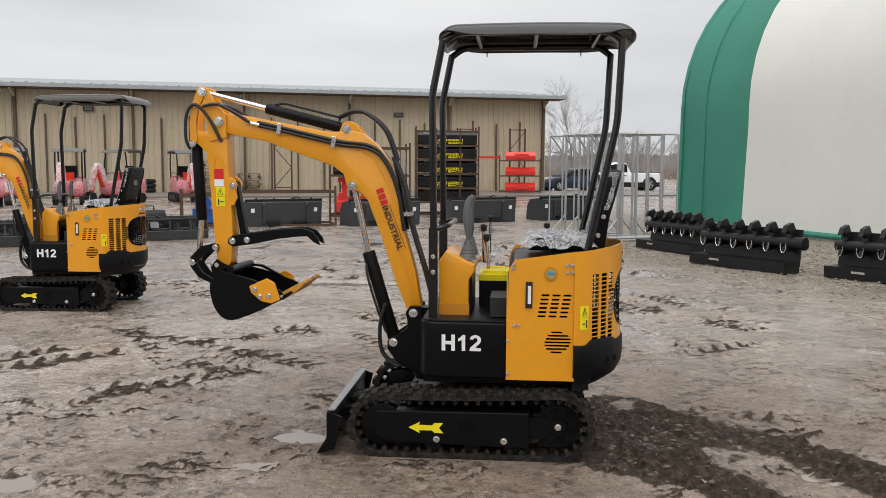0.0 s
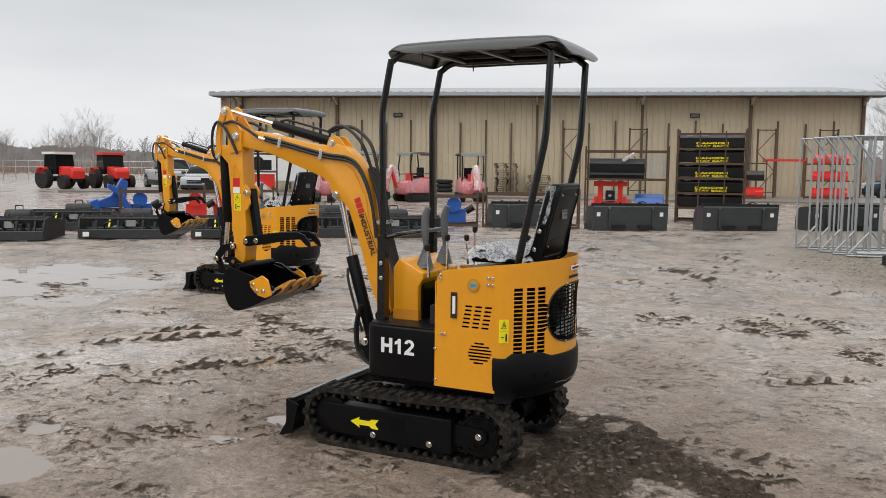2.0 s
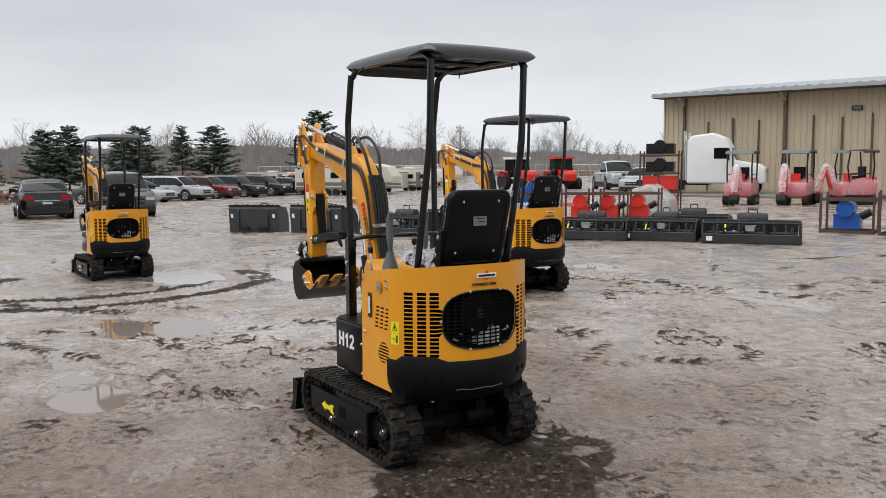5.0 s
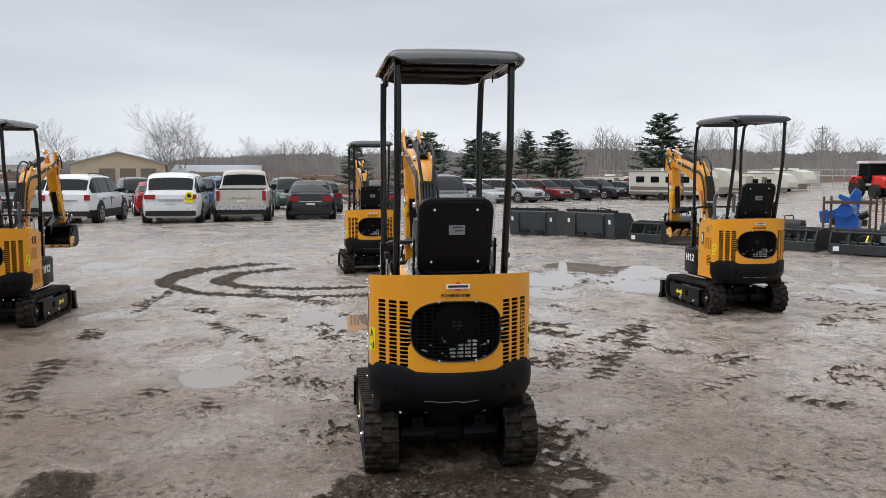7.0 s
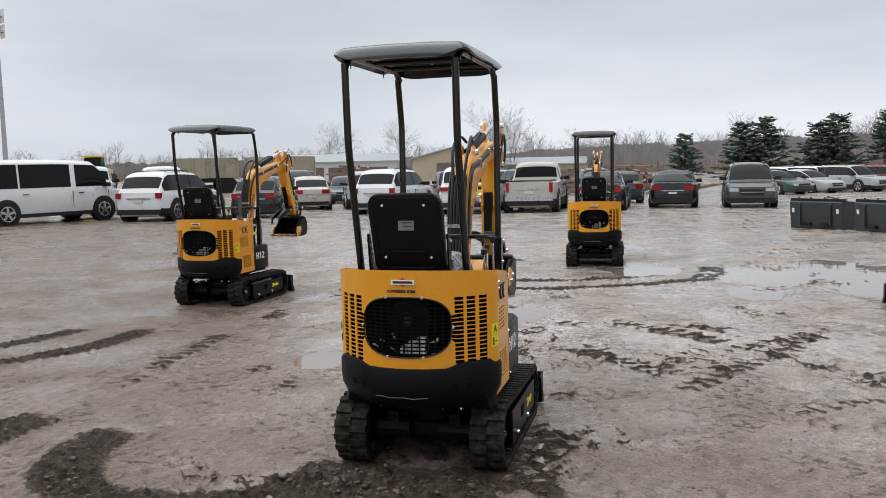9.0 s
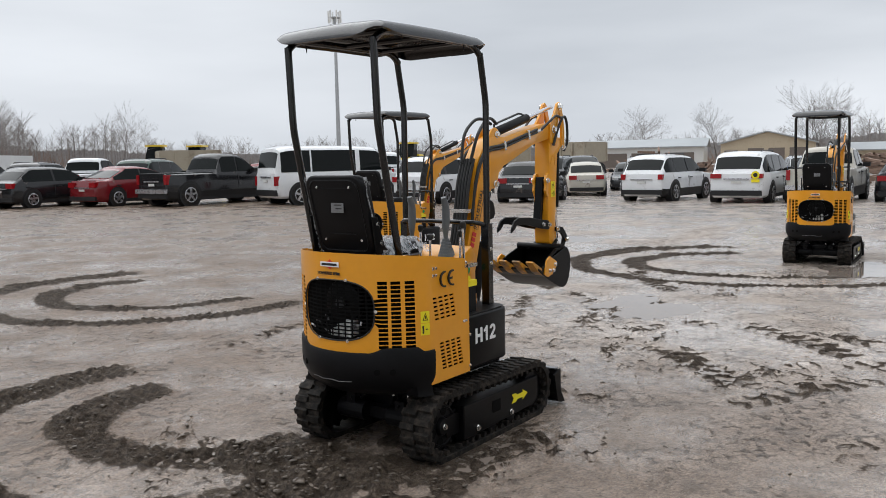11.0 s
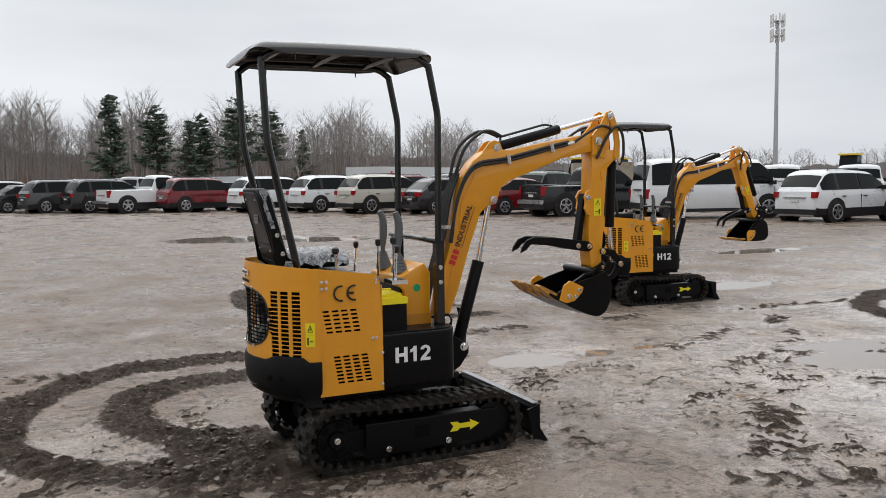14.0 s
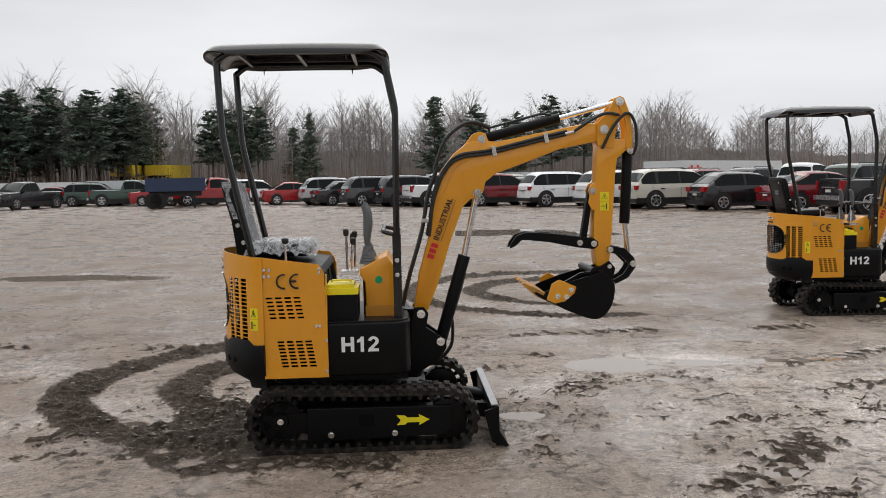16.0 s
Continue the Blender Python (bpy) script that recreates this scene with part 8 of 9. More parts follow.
def put(ob, a, b, shift=0.0):
    """Lays a thing built along x, its face to -y, between two plan points seen from the yard."""
    mx, my = (a[0] + b[0]) / 2, (a[1] + b[1]) / 2
    size = min(1.0, math.hypot(a[0] - b[0], a[1] - b[1]) / 1.94)
    ob.matrix_basis = pose(mx, my, 0, 0, 0, math.degrees(math.atan2(a[1] - b[1], a[0] - b[0])) + 180) @ Matrix.Diagonal((size, 0.9, 1, 1))
    return ob


def spread(build, spans):
    first = None
    for a, b in spans:
        if first is None:
            first = put(build(), a, b)
        else:
            put(copy_thing(first, Matrix()), a, b)


spread(build_bucket, [((16.24, -4.0), (15.4, -4.98)), ((15.1, -5.15), (13.85, -5.95)), ((6.35, -15.35), (4.65, -16.5)), ((4.1, -15.95), (2.1, -17.25)), ((1.75, -17.5), (-0.35, -18.65)), ((-0.7, -19.0), (-2.6, -20.3))])
spread(build_cutter, [((13.45, -6.2), (12.1, -7.05)), ((12.0, -7.7), (10.4, -8.85)), ((10.2, -8.95), (8.7, -10.05)), ((8.95, -10.15), (7.7, -11.0)), ((7.55, -10.95), (6.05, -12.1)), ((14.6, -8.6), (13.2, -9.7)), ((9.8, -11.8), (8.4, -12.8))])


# tilt grapples in front of the shelter
def build_grapple():
    top = empty("tiller_attachment", "black steel tiller attachment with claw arms", "attachment", "tiller attachments by the shelter")
    part("base_beam", box(-0.92, -0.35, 0.02, 0.92, 0.0, 0.17, 0.02), M_STEEL_BK, top)
    part("back_plate", prism([(-0.02, 0.1), (0.06, 0.62), (0.10, 0.62), (0.04, 0.1)], -0.9, 0.9, axis="x"), M_STEEL_BK, top)
    part("main_tube", rod((-0.88, -0.10, 0.44), (0.88, -0.10, 0.44), 0.07, sides=14), M_STEEL_BK, top, smooth=True)
    for i in range(6):
        x = -0.78 + i * 0.31
        part("claw", prism([(0.06, 0.34), (0.05, 0.62), (-0.02, 0.72), (-0.16, 0.68), (-0.22, 0.58), (-0.14, 0.60), (-0.06, 0.56), (-0.20, 0.30)], x - 0.035, x + 0.035, 0.006, axis="x"), M_STEEL_BK, top)
        part("pin_ring", tube([(x + 0.12 * math.cos(q) * 0.4, -0.2, 0.40 + 0.10 * math.sin(q)) for q in (math.pi * (0.9 + 1.2 * j / 9) for j in range(10))], 0.006, 5), M_ZINC, top)
    part("motor", rod((0.88, -0.10, 0.44), (1.08, -0.10, 0.44), 0.09, sides=12), M_STEEL_BK, top, smooth=True)
    part("strap", box(-0.5, -0.362, 0.10, -0.3, -0.352, 0.13), M_ZINC, top)
    return top


spread(build_grapple, [((-2.65, -11.5), (-3.4, -10.1)), ((-3.1, -9.0), (-4.15, -7.5)), ((-4.55, -7.45), (-5.7, -6.1)), ((-5.6, -5.7), (-7.0, -4.5))])


# galvanised tube frames stood on edge, one behind the other
def build_truss(h, w):
    top = empty("truss_frame", "upright galvanised tube frame with braced ends", "frame", "galvanised frames by the shelter")
    for x, r in ((0, 0.018), (0.38, 0.027), (0.80, 0.018), (w - 0.38, 0.027), (w, 0.018)):
        part("upright", rod((x, 0, 0.02), (x, 0, h), r, sides=8), M_GALV, top, smooth=True)
    for z in (0.03, h):
        part("rail", rod((0, 0, z), (w, 0, z), 0.020, sides=8), M_GALV, top, smooth=True)
    for x0, x1 in ((0.02, 0.38), (w - 0.02, w - 0.38)):
        part("brace", rod((x0, 0, h), (x1, 0, h - 0.46), 0.022, sides=8), M_GALV, top, smooth=True)
        part("foot_brace", rod((x0, 0, 0.05), (x1, 0, 0.46), 0.020, sides=8), M_GALV, top, smooth=True)
    return top


one = build_truss(2.15, 1.72)
spots = [(-0.89, -13.96), (-1.14, -13.50), (-1.36, -13.10), (-1.60, -12.75), (-1.84, -12.46)]
one.matrix_basis = pose(*spots[0], 0, 0, 0, 202)
for x, y in spots[1:]:
    copy_thing(one, pose(x, y, 0, 0, 0, 202))
part_o = empty("tube_stack", "stack of galvanised tubes lying on the gravel", "tubes")
for i in range(6):
    part("tube", rod((-3.9, -13.5 + 0.13 * (i % 3), 0.03 + 0.05 * (i // 3)), (-2.0, -12.75 + 0.13 * (i % 3), 0.03 + 0.05 * (i // 3)), 0.024, sides=8), M_GALV, part_o)


# pallet racks with their loads
def build_rack(w, d, levels, mat=M_RUST):
    top = empty("steel_rack", "tall rusty steel crate rack", "rack", "crate racks by the warehouse")
    h = levels[-1]
    for x in (-w / 2, w / 2):
        for y in (0, d):
            part("post", box(x - 0.025, y - 0.025, 0, x + 0.025, y + 0.025, h + 0.12), mat, top)
    for z in levels:
        for y in (0, d):
            part("beam", box(-w / 2, y - 0.02, z - 0.06, w / 2, y + 0.02, z), mat, top)
        for x in (-w / 2, w / 2):
            part("beam", box(x - 0.02, 0, z - 0.06, x + 0.02, d, z), mat, top)
    return top


face_yard = lambda x, y: math.degrees(math.atan2(4.4 - y, -1.7 - x)) + 90
rx, ry = 1.9, -20.8
levels = [0.10, 0.46, 0.88, 1.30, 1.72, 2.14, 2.56]
rack = build_rack(1.86, 1.0, levels)
for x in (-0.32, 0.38):
    part("post", box(x - 0.018, -0.02, 0, x + 0.018, 0.02, 2.62), M_RUST, rack)
rack.matrix_basis = pose(rx, ry, 0, 0, 0, face_yard(rx, ry))
for z in levels[1:-1]:
    tray = empty("blade_tray", "black attachment with yellow danger lettering on a rack", "attachment", "black attachments on the rack", pose(rx, ry, z, 0, 0, face_yard(rx, ry)) @ Matrix.Diagonal((1, 1, 0.84, 1)))
    part("body", prism([(0.04, 0.02), (0.0, 0.34), (0.25, 0.44), (0.9, 0.42), (0.95, 0.02)], -0.88, 0.88, 0.01, axis="x"), M_STEEL_BK, tray)
    if z > 0.5:
        for words, zt, wide in (("DANGER!!", 0.155, 1.45), ("STAY BACK", 0.06, 1.25)):
            text_sign(tray, words, 0.135, Matrix.Translation((0.02, 0.026 - 0.10 * zt, zt)) @ Matrix.Rotation(math.pi / 2 + 0.1, 4, "X") @ Matrix.Diagonal((wide, 0.72, 1, 1)), M_SAFETY)
    part("wrap", tube(spline([(-0.7, 0.1, 0.42), (-0.4, 0.06, 0.46), (-0.1, 0.12, 0.43)], 4), 0.04, 6), M_FILM, tray)
# mixed rack beside it
qx, qy = 4.05, -19.8
rk = build_rack(2.3, 1.1, [0.10, 1.25, 2.05])
rk.matrix_basis = pose(qx, qy, 0, 0, 0, face_yard(qx, qy))
bk = empty("black_bucket", "black bucket on the upper rack level", "attachment", m=pose(qx, qy, 1.25, 0, 0, face_yard(qx, qy)))
part("shell", prism([(0.05, 0.0), (0.0, 0.42), (0.10, 0.56), (0.95, 0.58), (1.0, 0.0)], -1.05, 0.5, 0.01, axis="x"), M_STEEL_BK, bk)
part("lip", box(-1.06, -0.02, 0.10, 0.51, 0.06, 0.16, 0.01), M_STEEL_DK, bk)
part("wrap", tube(spline([(-0.1, 0.0, 0.5), (0.05, -0.03, 0.62), (0.2, 0.0, 0.7)], 4), 0.05, 6), M_FILM, bk)
sv = empty("grating", "galvanised grating leaning on the rack", "grating", m=pose(qx, qy, 1.3, 0, 0, face_yard(qx, qy)))
for i in range(9):
    part("bar", rod((0.56 + 0.06 * i, 0.0, 0.0), (0.56 + 0.06 * i, 0.1, 0.62), 0.012, sides=5), M_GALV, sv)
rm = empty("red_implement", "red implement with a gearbox on the lower rack", "implement", m=pose(qx, qy, 0.1, 0, 0, face_yard(qx, qy)))
part("hood", prism([(0.1, 0.05), (0.08, 0.38), (0.4, 0.5), (0.9, 0.46), (0.95, 0.05)], -1.0, 0.15, 0.02, axis="x"), M_REDP, rm)
part("mast", box(-0.80, 0.30, 0.4, -0.66, 0.5, 1.08, 0.01), M_REDP, rm)
part("mast", box(-0.24, 0.30, 0.4, -0.10, 0.5, 1.08, 0.01), M_REDP, rm)
part("crossbar", box(-0.92, 0.26, 0.92, 0.04, 0.6, 1.06, 0.02), M_REDP, rm)
part("gearbox", box(-0.58, 0.22, 0.52, -0.32, 0.55, 0.80, 0.04), M_STEEL_BK, rm)
part("input_shaft", rod((-0.45, 0.05, 0.66), (-0.45, 0.24, 0.66), 0.05, sides=12), M_ZINC, rm, smooth=True)
for x in (-0.86, -0.04):
    part("side_frame", box(x - 0.05, 0.18, 0.36, x + 0.05, 0.7, 0.62, 0.02), M_REDP, rm)
bl = empty("blue_implement", "blue curved implement on the lower rack", "implement", m=pose(qx, qy, 0.1, 0, 0, face_yard(qx, qy)))
part("drum", prism([(0.1, 0.05), (0.06, 0.4), (0.2, 0.62), (0.5, 0.72), (0.9, 0.6), (0.95, 0.05)], 0.25, 1.05, 0.02, axis="x"), M_BLUEP, bl)
# crates with red implements by the far end of the warehouse
for i, (x, y) in enumerate(((-0.3, -43.2), (3.45, -41.2))):
    rk = build_rack(1.9 if i else 2.3, 1.0, [0.1, 0.95, 1.8])
    rk.matrix_basis = pose(x, y, 0.09, 0, 0, face_yard(x, y))
    for z in (0.1, 0.95, 1.8):
        if i == 1 and z > 1:
            continue
        t = empty("red_implement", "bright red implement stacked in a crate rack" if i == 0 or z < 0.5 else "black implement on a crate rack", "implement", "red implements in racks", pose(x, y, z + 0.09, 0, 0, face_yard(x, y)))
        part("hood", prism([(0.05, 0.0), (0.02, 0.25), (0.25, 0.46), (0.85, 0.42), (0.9, 0.0)], -0.8, 0.85, 0.02, axis="x"), M_REDP if i != 1 or z < 0.5 else M_STEEL_BK, t)
        if i == 0 or z < 0.5:
            part("plate", box(-0.3, -0.02, 0.1, 0.45, 0.02, 0.36, 0.02), M_REDP, t)
# tall ladder uprights with one red beam, stored along the wall
def build_ladder():
    top = empty("rack_upright", "tall rusty rack upright standing by the wall", "rack", "rack uprights by the wall")
    for x in (-0.45, 0.45):
        part("post", box(x - 0.04, -0.04, 0, x + 0.04, 0.04, 3.6), M_RUST, top)
    for k in range(3):
        a, b = (-0.45, 0.45) if k % 2 else (0.45, -0.45)
        part("brace", rod((a, 0, 0.3 + 1.05 * k), (b, 0, 1.35 + 1.05 * k), 0.022, sides=6), M_RUST, top)
    for z in (0.25, 3.5):
        part("rung", box(-0.45, -0.02, z, 0.45, 0.02, z + 0.05), M_RUST, top)
    return top


ladder = build_ladder()
WALL = frame_matrix((-1.7, -47.5), (32.7, -35.9))
for i, u in enumerate((15.6, 12.1, 5.5, 2.4)):
    mm = WALL @ pose(u, 2.2, 0.09, 0, 0, 0)
    if i == 0:
        ladder.matrix_basis = mm
    else:
        copy_thing(ladder, mm)
beam = empty("rack_beam", "long orange-red rack beam on two uprights", "beam", m=WALL @ pose(4.55, 2.28, 2.05, 0, 0, 0))
part("bar", box(-1.1, 0.0, -0.06, 1.1, 0.05, 0.06, 0.01), M_REDP, beam)
for x in (-1.08, 1.08):
    part("end_hook", box(x - 0.04, -0.03, -0.12, x + 0.04, 0.0, 0.12, 0.005), M_RUST, beam)
# stacked pallets against the wall
def build_pallet():
    top = empty("pallet", "weathered wooden pallet in a stack", "pallet", "stacked pallets by the wall")
    for i in range(5):
        part("slat", box(-0.6, -0.5 + 0.22 * i, 0.10, 0.6, -0.38 + 0.22 * i, 0.125), M_WOOD, top)
    for x in (-0.55, 0, 0.55):
        part("runner", box(x - 0.05, -0.5, 0.0, x + 0.05, 0.5, 0.10), M_WOOD, top)
    return top


pal = build_pallet()
rnd = random.Random(8)
k = 0
for x, y, n in ((16.1, -40.2, 13), (14.4, -40.9, 8)):
    for i in range(n):
        mm = pose(x + rnd.uniform(-.06, .06), y + rnd.uniform(-.06, .06), 0.09 + 0.128 * i, 0, 0, 18.6 + rnd.uniform(-5, 5))
        if k == 0:
            pal.matrix_basis = mm
        else:
            copy_thing(pal, mm)
        k += 1
for i in range(3):
    t = empty("tyre_pile", "old black tyre lying in a pile", "tyre", "tyres by the wall", pose(19.3, -38.9, 0.09 + 0.24 * i))
    part("tyre", tube([(0.36 * math.cos(a), 0.36 * math.sin(a), 0.12) for a in (2 * math.pi * j / 18 for j in range(18))], 0.12, 8, closed=True), M_TYRE, t, smooth=True)


# red mini machines, still wrapped, in front of the warehouse
M_WRAP = film_material("white_stretch_film", (0.86, 0.84, 0.86), 0.66, 0.2, 5, 0.4)


def build_wrapped(arm_side):
    top = empty("wrapped_machine", "red mini machine wrapped in clear film with a grey canopy", "machine", "wrapped machines before the warehouse")
    bm = prism([(-0.66, 0.30), (-0.74, 0.60), (-0.70, 0.92), (-0.10, 1.00), (0.30, 0.86), (0.66, 0.82), (0.70, 0.50), (0.62, 0.30)], -0.50, 0.50, 0.05)
    part("body", bm, M_PINK, top, "red body under film", smooth=True)
    part("hood", box(-0.70, -0.46, 0.86, -0.20, 0.46, 1.06, 0.05), M_REDP, top, smooth=True)
    for s in (1, -1):
        belt = part("track", bevelled(prism(loop_path((-0.5, 0.2), 0.2, (0.5, 0.2), 0.2, 6), 0.36 * s, 0.58 * s), 0.01), M_RUBBER, top)
        part("track_cover", box(-0.42, min(0.57 * s, 0.595 * s), 0.10, 0.42, max(0.57 * s, 0.595 * s), 0.30, 0.01), M_STEEL_BK, belt)
        for x, lean in ((-0.52, -0.06), (0.38, 0.10)):
            part("post", tube(rounded_path([(x, 0.47 * s, 0.85), (x + lean, 0.47 * s, 1.5), (x, 0.47 * s, 2.05)], 0.08), 0.030, 8), M_STEEL_BK, top, smooth=True)
        part("handrail", tube([(0.38, 0.47 * s, 1.18), (-0.50, 0.47 * s, 1.22)], 0.018, 6), M_STEEL_BK, top)
    part("seat_back", box(-0.40, -0.22, 1.04, -0.31, 0.22, 1.48, 0.05), M_VINYL, top, smooth=True)
    part("seat_base", box(-0.40, -0.22, 1.02, 0.02, 0.22, 1.12, 0.03), M_VINYL, top, smooth=True)
    part("canopy", prism([(-0.74, 2.02), (-0.70, 2.10), (-0.1, 2.14), (0.46, 2.10), (0.54, 2.00), (0.52, 1.99), (0.44, 2.06), (-0.1, 2.10), (-0.68, 2.06), (-0.73, 2.0)], -0.54, 0.54), M_PLASTIC, top, "grey canopy")
    part("console", box(0.12, -0.16, 0.86, 0.30, 0.16, 1.22, 0.03), M_REDP, top)
    part("film", prism([(-0.70, 0.34), (-0.79, 0.60), (-0.75, 0.98), (-0.10, 1.05), (0.32, 0.92), (0.70, 0.88), (0.75, 0.50), (0.66, 0.34)], -0.53, 0.53, 0.06), M_FILM_THIN, top, "crumpled clear film", smooth=True)
    # folded digging arm, red under white stretch film
    arm = [(0.55, 0.60), (0.78, 1.28), (0.92, 1.48), (1.10, 1.42), (1.30, 0.80), (1.34, 0.40), (1.18, 0.40), (1.10, 0.85), (0.98, 1.18), (0.82, 0.62)]
    part("arm", prism(arm, arm_side - 0.07, arm_side + 0.07, 0.03), M_REDP, top, "red folded arm", smooth=True)
    part("bucket", prism([(1.16, 0.42), (1.42, 0.46), (1.48, 0.22), (1.30, 0.05), (1.12, 0.16)], arm_side - 0.18, arm_side + 0.18, 0.03), M_STEEL_BK, top)
    part("arm_film", tube(spline([(0.62, arm_side, 0.72), (0.84, arm_side, 1.36), (1.02, arm_side, 1.44), (1.22, arm_side, 1.0), (1.30, arm_side, 0.52)], 4), 0.12, 7, [0.13, 0.15, 0.14, 0.16, 0.15, 0.13, 0.14, 0.16, 0.15, 0.13, 0.14, 0.15, 0.14, 0.15, 0.16, 0.14, 0.12]), M_WRAP, top, "white stretch film round the arm")
    return top


wr = [build_wrapped(0.0), build_wrapped(-0.22)]
for i, (x, y, a) in enumerate(((18.4, -25.4, 118), (16.9, -26.8, 112), (15.6, -28.4, 62), (13.7, -30.2, 128))):
    mm = pose(x, y, 0.0, 0, 0, a)
    if i < 2:
        wr[i].matrix_basis = mm
    else:
        copy_thing(wr[1 if i == 2 else 0], mm)

# crate frames with blue and red engines beside the cutters
for i, (x, y, mat, words) in enumerate(((7.3, -15.4, M_BLUEP, "blue pump in a rusty crate frame"), (14.2, -13.5, M_REDP, "red pump in a rusty crate frame"), (13.9, -14.25, M_REDP, "red pump in a rusty crate frame"), (13.55, -15.1, M_REDP, "red pump in a rusty crate frame"), (15.3, -12.6, M_BLUEP, "blue pump in a rusty crate frame"))):
    fr = build_rack(1.1, 0.8, [0.08, 0.80])
    fr["label"] = "low rusty steel crate frame"
    fr.matrix_basis = pose(x, y, 0, 0, 0, face_yard(x, y))
    t = empty("pump_engine", words, "engine", "crated pumps", pose(x, y, 0.08, 0, 0, face_yard(x, y)))
    part("block", box(-0.3, 0.15, 0.02, 0.25, 0.6, 0.36, 0.03), mat, t)
    part("housing", rod((-0.05, 0.05, 0.48), (-0.05, 0.6, 0.48), 0.19, sides=16), mat, t, smooth=True)
    part("intake", rod((0.25, 0.35, 0.3), (0.45, 0.35, 0.42), 0.09, sides=12), M_STEEL_BK, t, smooth=True)
# long rusty frame round one bucket
fr = build_rack(2.4, 1.1, [0.06, 0.88])
fr["label"] = "low rusty frame round a bucket"
fr.matrix_basis = pose(5.45, -15.9, 0, 0, 0, face_yard(5.45, -15.9))
# blue ploughing implement
t = empty("blue_backhoe", "bright blue folded backhoe implement", "implement", m=pose(18.9, -14.9, 0, 0, 0, 60) @ Matrix.Diagonal((0.6, 0.8, 0.85, 1)))
part("arm", prism([(-0.6, 0.3), (-0.75, 1.2), (-0.45, 1.35), (0.1, 0.7), (0.8, 0.5), (0.75, 0.25)], -0.12, 0.12, 0.03), M_BLUEP, t)
part("boom", prism([(-0.9, 0.2), (-0.2, 1.0), (0.3, 1.15), (0.35, 1.0), (-0.1, 0.75), (-0.6, 0.1)], 0.18, 0.4, 0.03), M_BLUEP, t)
part("bucket", prism([(0.7, 0.1), (1.1, 0.1), (1.2, 0.5), (0.8, 0.6)], -0.3, 0.3, 0.03), M_BLUEP, t)
part("frame", box(-1.0, -0.5, 0.05, 0.6, 0.5, 0.25, 0.02), M_STEEL_BK, t)
# engine rack
x, y = 16.2, -18.6
rk = build_rack(1.25, 1.0, [0.1, 0.75, 1.35, 1.95])
rk.matrix_basis = pose(x, y, 0, 0, 0, face_yard(x, y))
for z in (0.1, 0.75, 1.35, 1.95):
    t = empty("engine_unit", "red boxed engine on a rack" if z < 1 else "black engine on a rack", "engine", "engines on the rack", pose(x, y, z, 0, 0, face_yard(x, y)))
    if z < 1:
        part("case", box(-0.55, 0.05, 0.0, -0.03, 0.85, 0.46, 0.02), M_REDP, t)
        part("case", box(0.03, 0.05, 0.0, 0.55, 0.85, 0.46, 0.02), M_REDP, t)
    else:
        part("block", box(-0.45, 0.1, 0.0, 0.45, 0.8, 0.34, 0.05), M_STEEL_BK, t)
        part("flywheel", rod((0.0, 0.02, 0.26), (0.0, 0.5, 0.26), 0.2, sides=16), M_STEEL_BK, t, smooth=True)
t = empty("film_bundle", "beige and red goods wrapped in film", "bundle", m=pose(15.3, -17.2, 0, 0, 0, 30))
part("goods", prism([(-0.8, 0), (-0.75, 0.5), (-0.2, 0.95), (0.4, 0.75), (0.8, 0.3), (0.8, 0)], -0.5, 0.5, 0.08), M_TAN, t)
part("wrap", prism([(-0.86, 0), (-0.8, 0.55), (-0.2, 1.02), (0.44, 0.82), (0.86, 0.34), (0.86, 0)], -0.56, 0.56, 0.1), M_FILM, t)


# ---- far vehicles and structures ----
def build_semi():
    top = empty("semi_truck", "white semi truck tractor with a sleeper cab", "truck")
    prof = [(-1.2, 0.9), (-1.2, 3.3), (-0.9, 3.6), (0.3, 3.75), (1.0, 3.45), (1.35, 2.75), (1.55, 2.1), (2.9, 1.85), (3.2, 1.6), (3.25, 0.7), (-1.2, 0.7)]
    part("cab", prism(prof, -1.15, 1.15, 0.12, segments=3), M_RVW, top, smooth=True)
    part("windscreen", prism([(1.06, 3.05), (1.36, 2.72), (1.58, 2.12), (1.62, 2.12), (1.40, 2.74), (1.10, 3.08)], -1.0, 1.0), M_GLASS, top)
    for s in (1, -1):
        part("side_window", box(0.35, min(1.14 * s, 1.165 * s), 2.2, 1.15, max(1.14 * s, 1.165 * s), 2.85, 0.01), M_GLASS, top)
        part("mirror", box(1.1, min(1.25 * s, 1.4 * s), 2.1, 1.25, max(1.25 * s, 1.4 * s), 2.8, 0.03), M_STEEL_BK, top)
        part("exhaust_pipe", rod((-1.35, 0.9 * s, 0.9), (-1.35, 0.9 * s, 3.9), 0.09, sides=10), M_CHROME, top, smooth=True)
        for x in (2.4, -2.2, -3.5):
            part("wheel", rod((x, 0.7 * s, 0.5), (x, 1.15 * s, 0.5), 0.5, sides=20), M_TYRE, top, smooth=True)
    part("chassis", box(-4.3, -0.5, 0.6, 0, 0.5, 0.9, 0.03), M_STEEL_BK, top)
    part("grille", box(3.22, -0.6, 0.8, 3.29, 0.6, 1.6, 0.02), M_CHROME, top)
    return top


build_semi().matrix_basis = pose(27.0, -33.4, 0, 0, 0, 214) @ Matrix.Diagonal((0.88, 0.9, 0.86, 1))


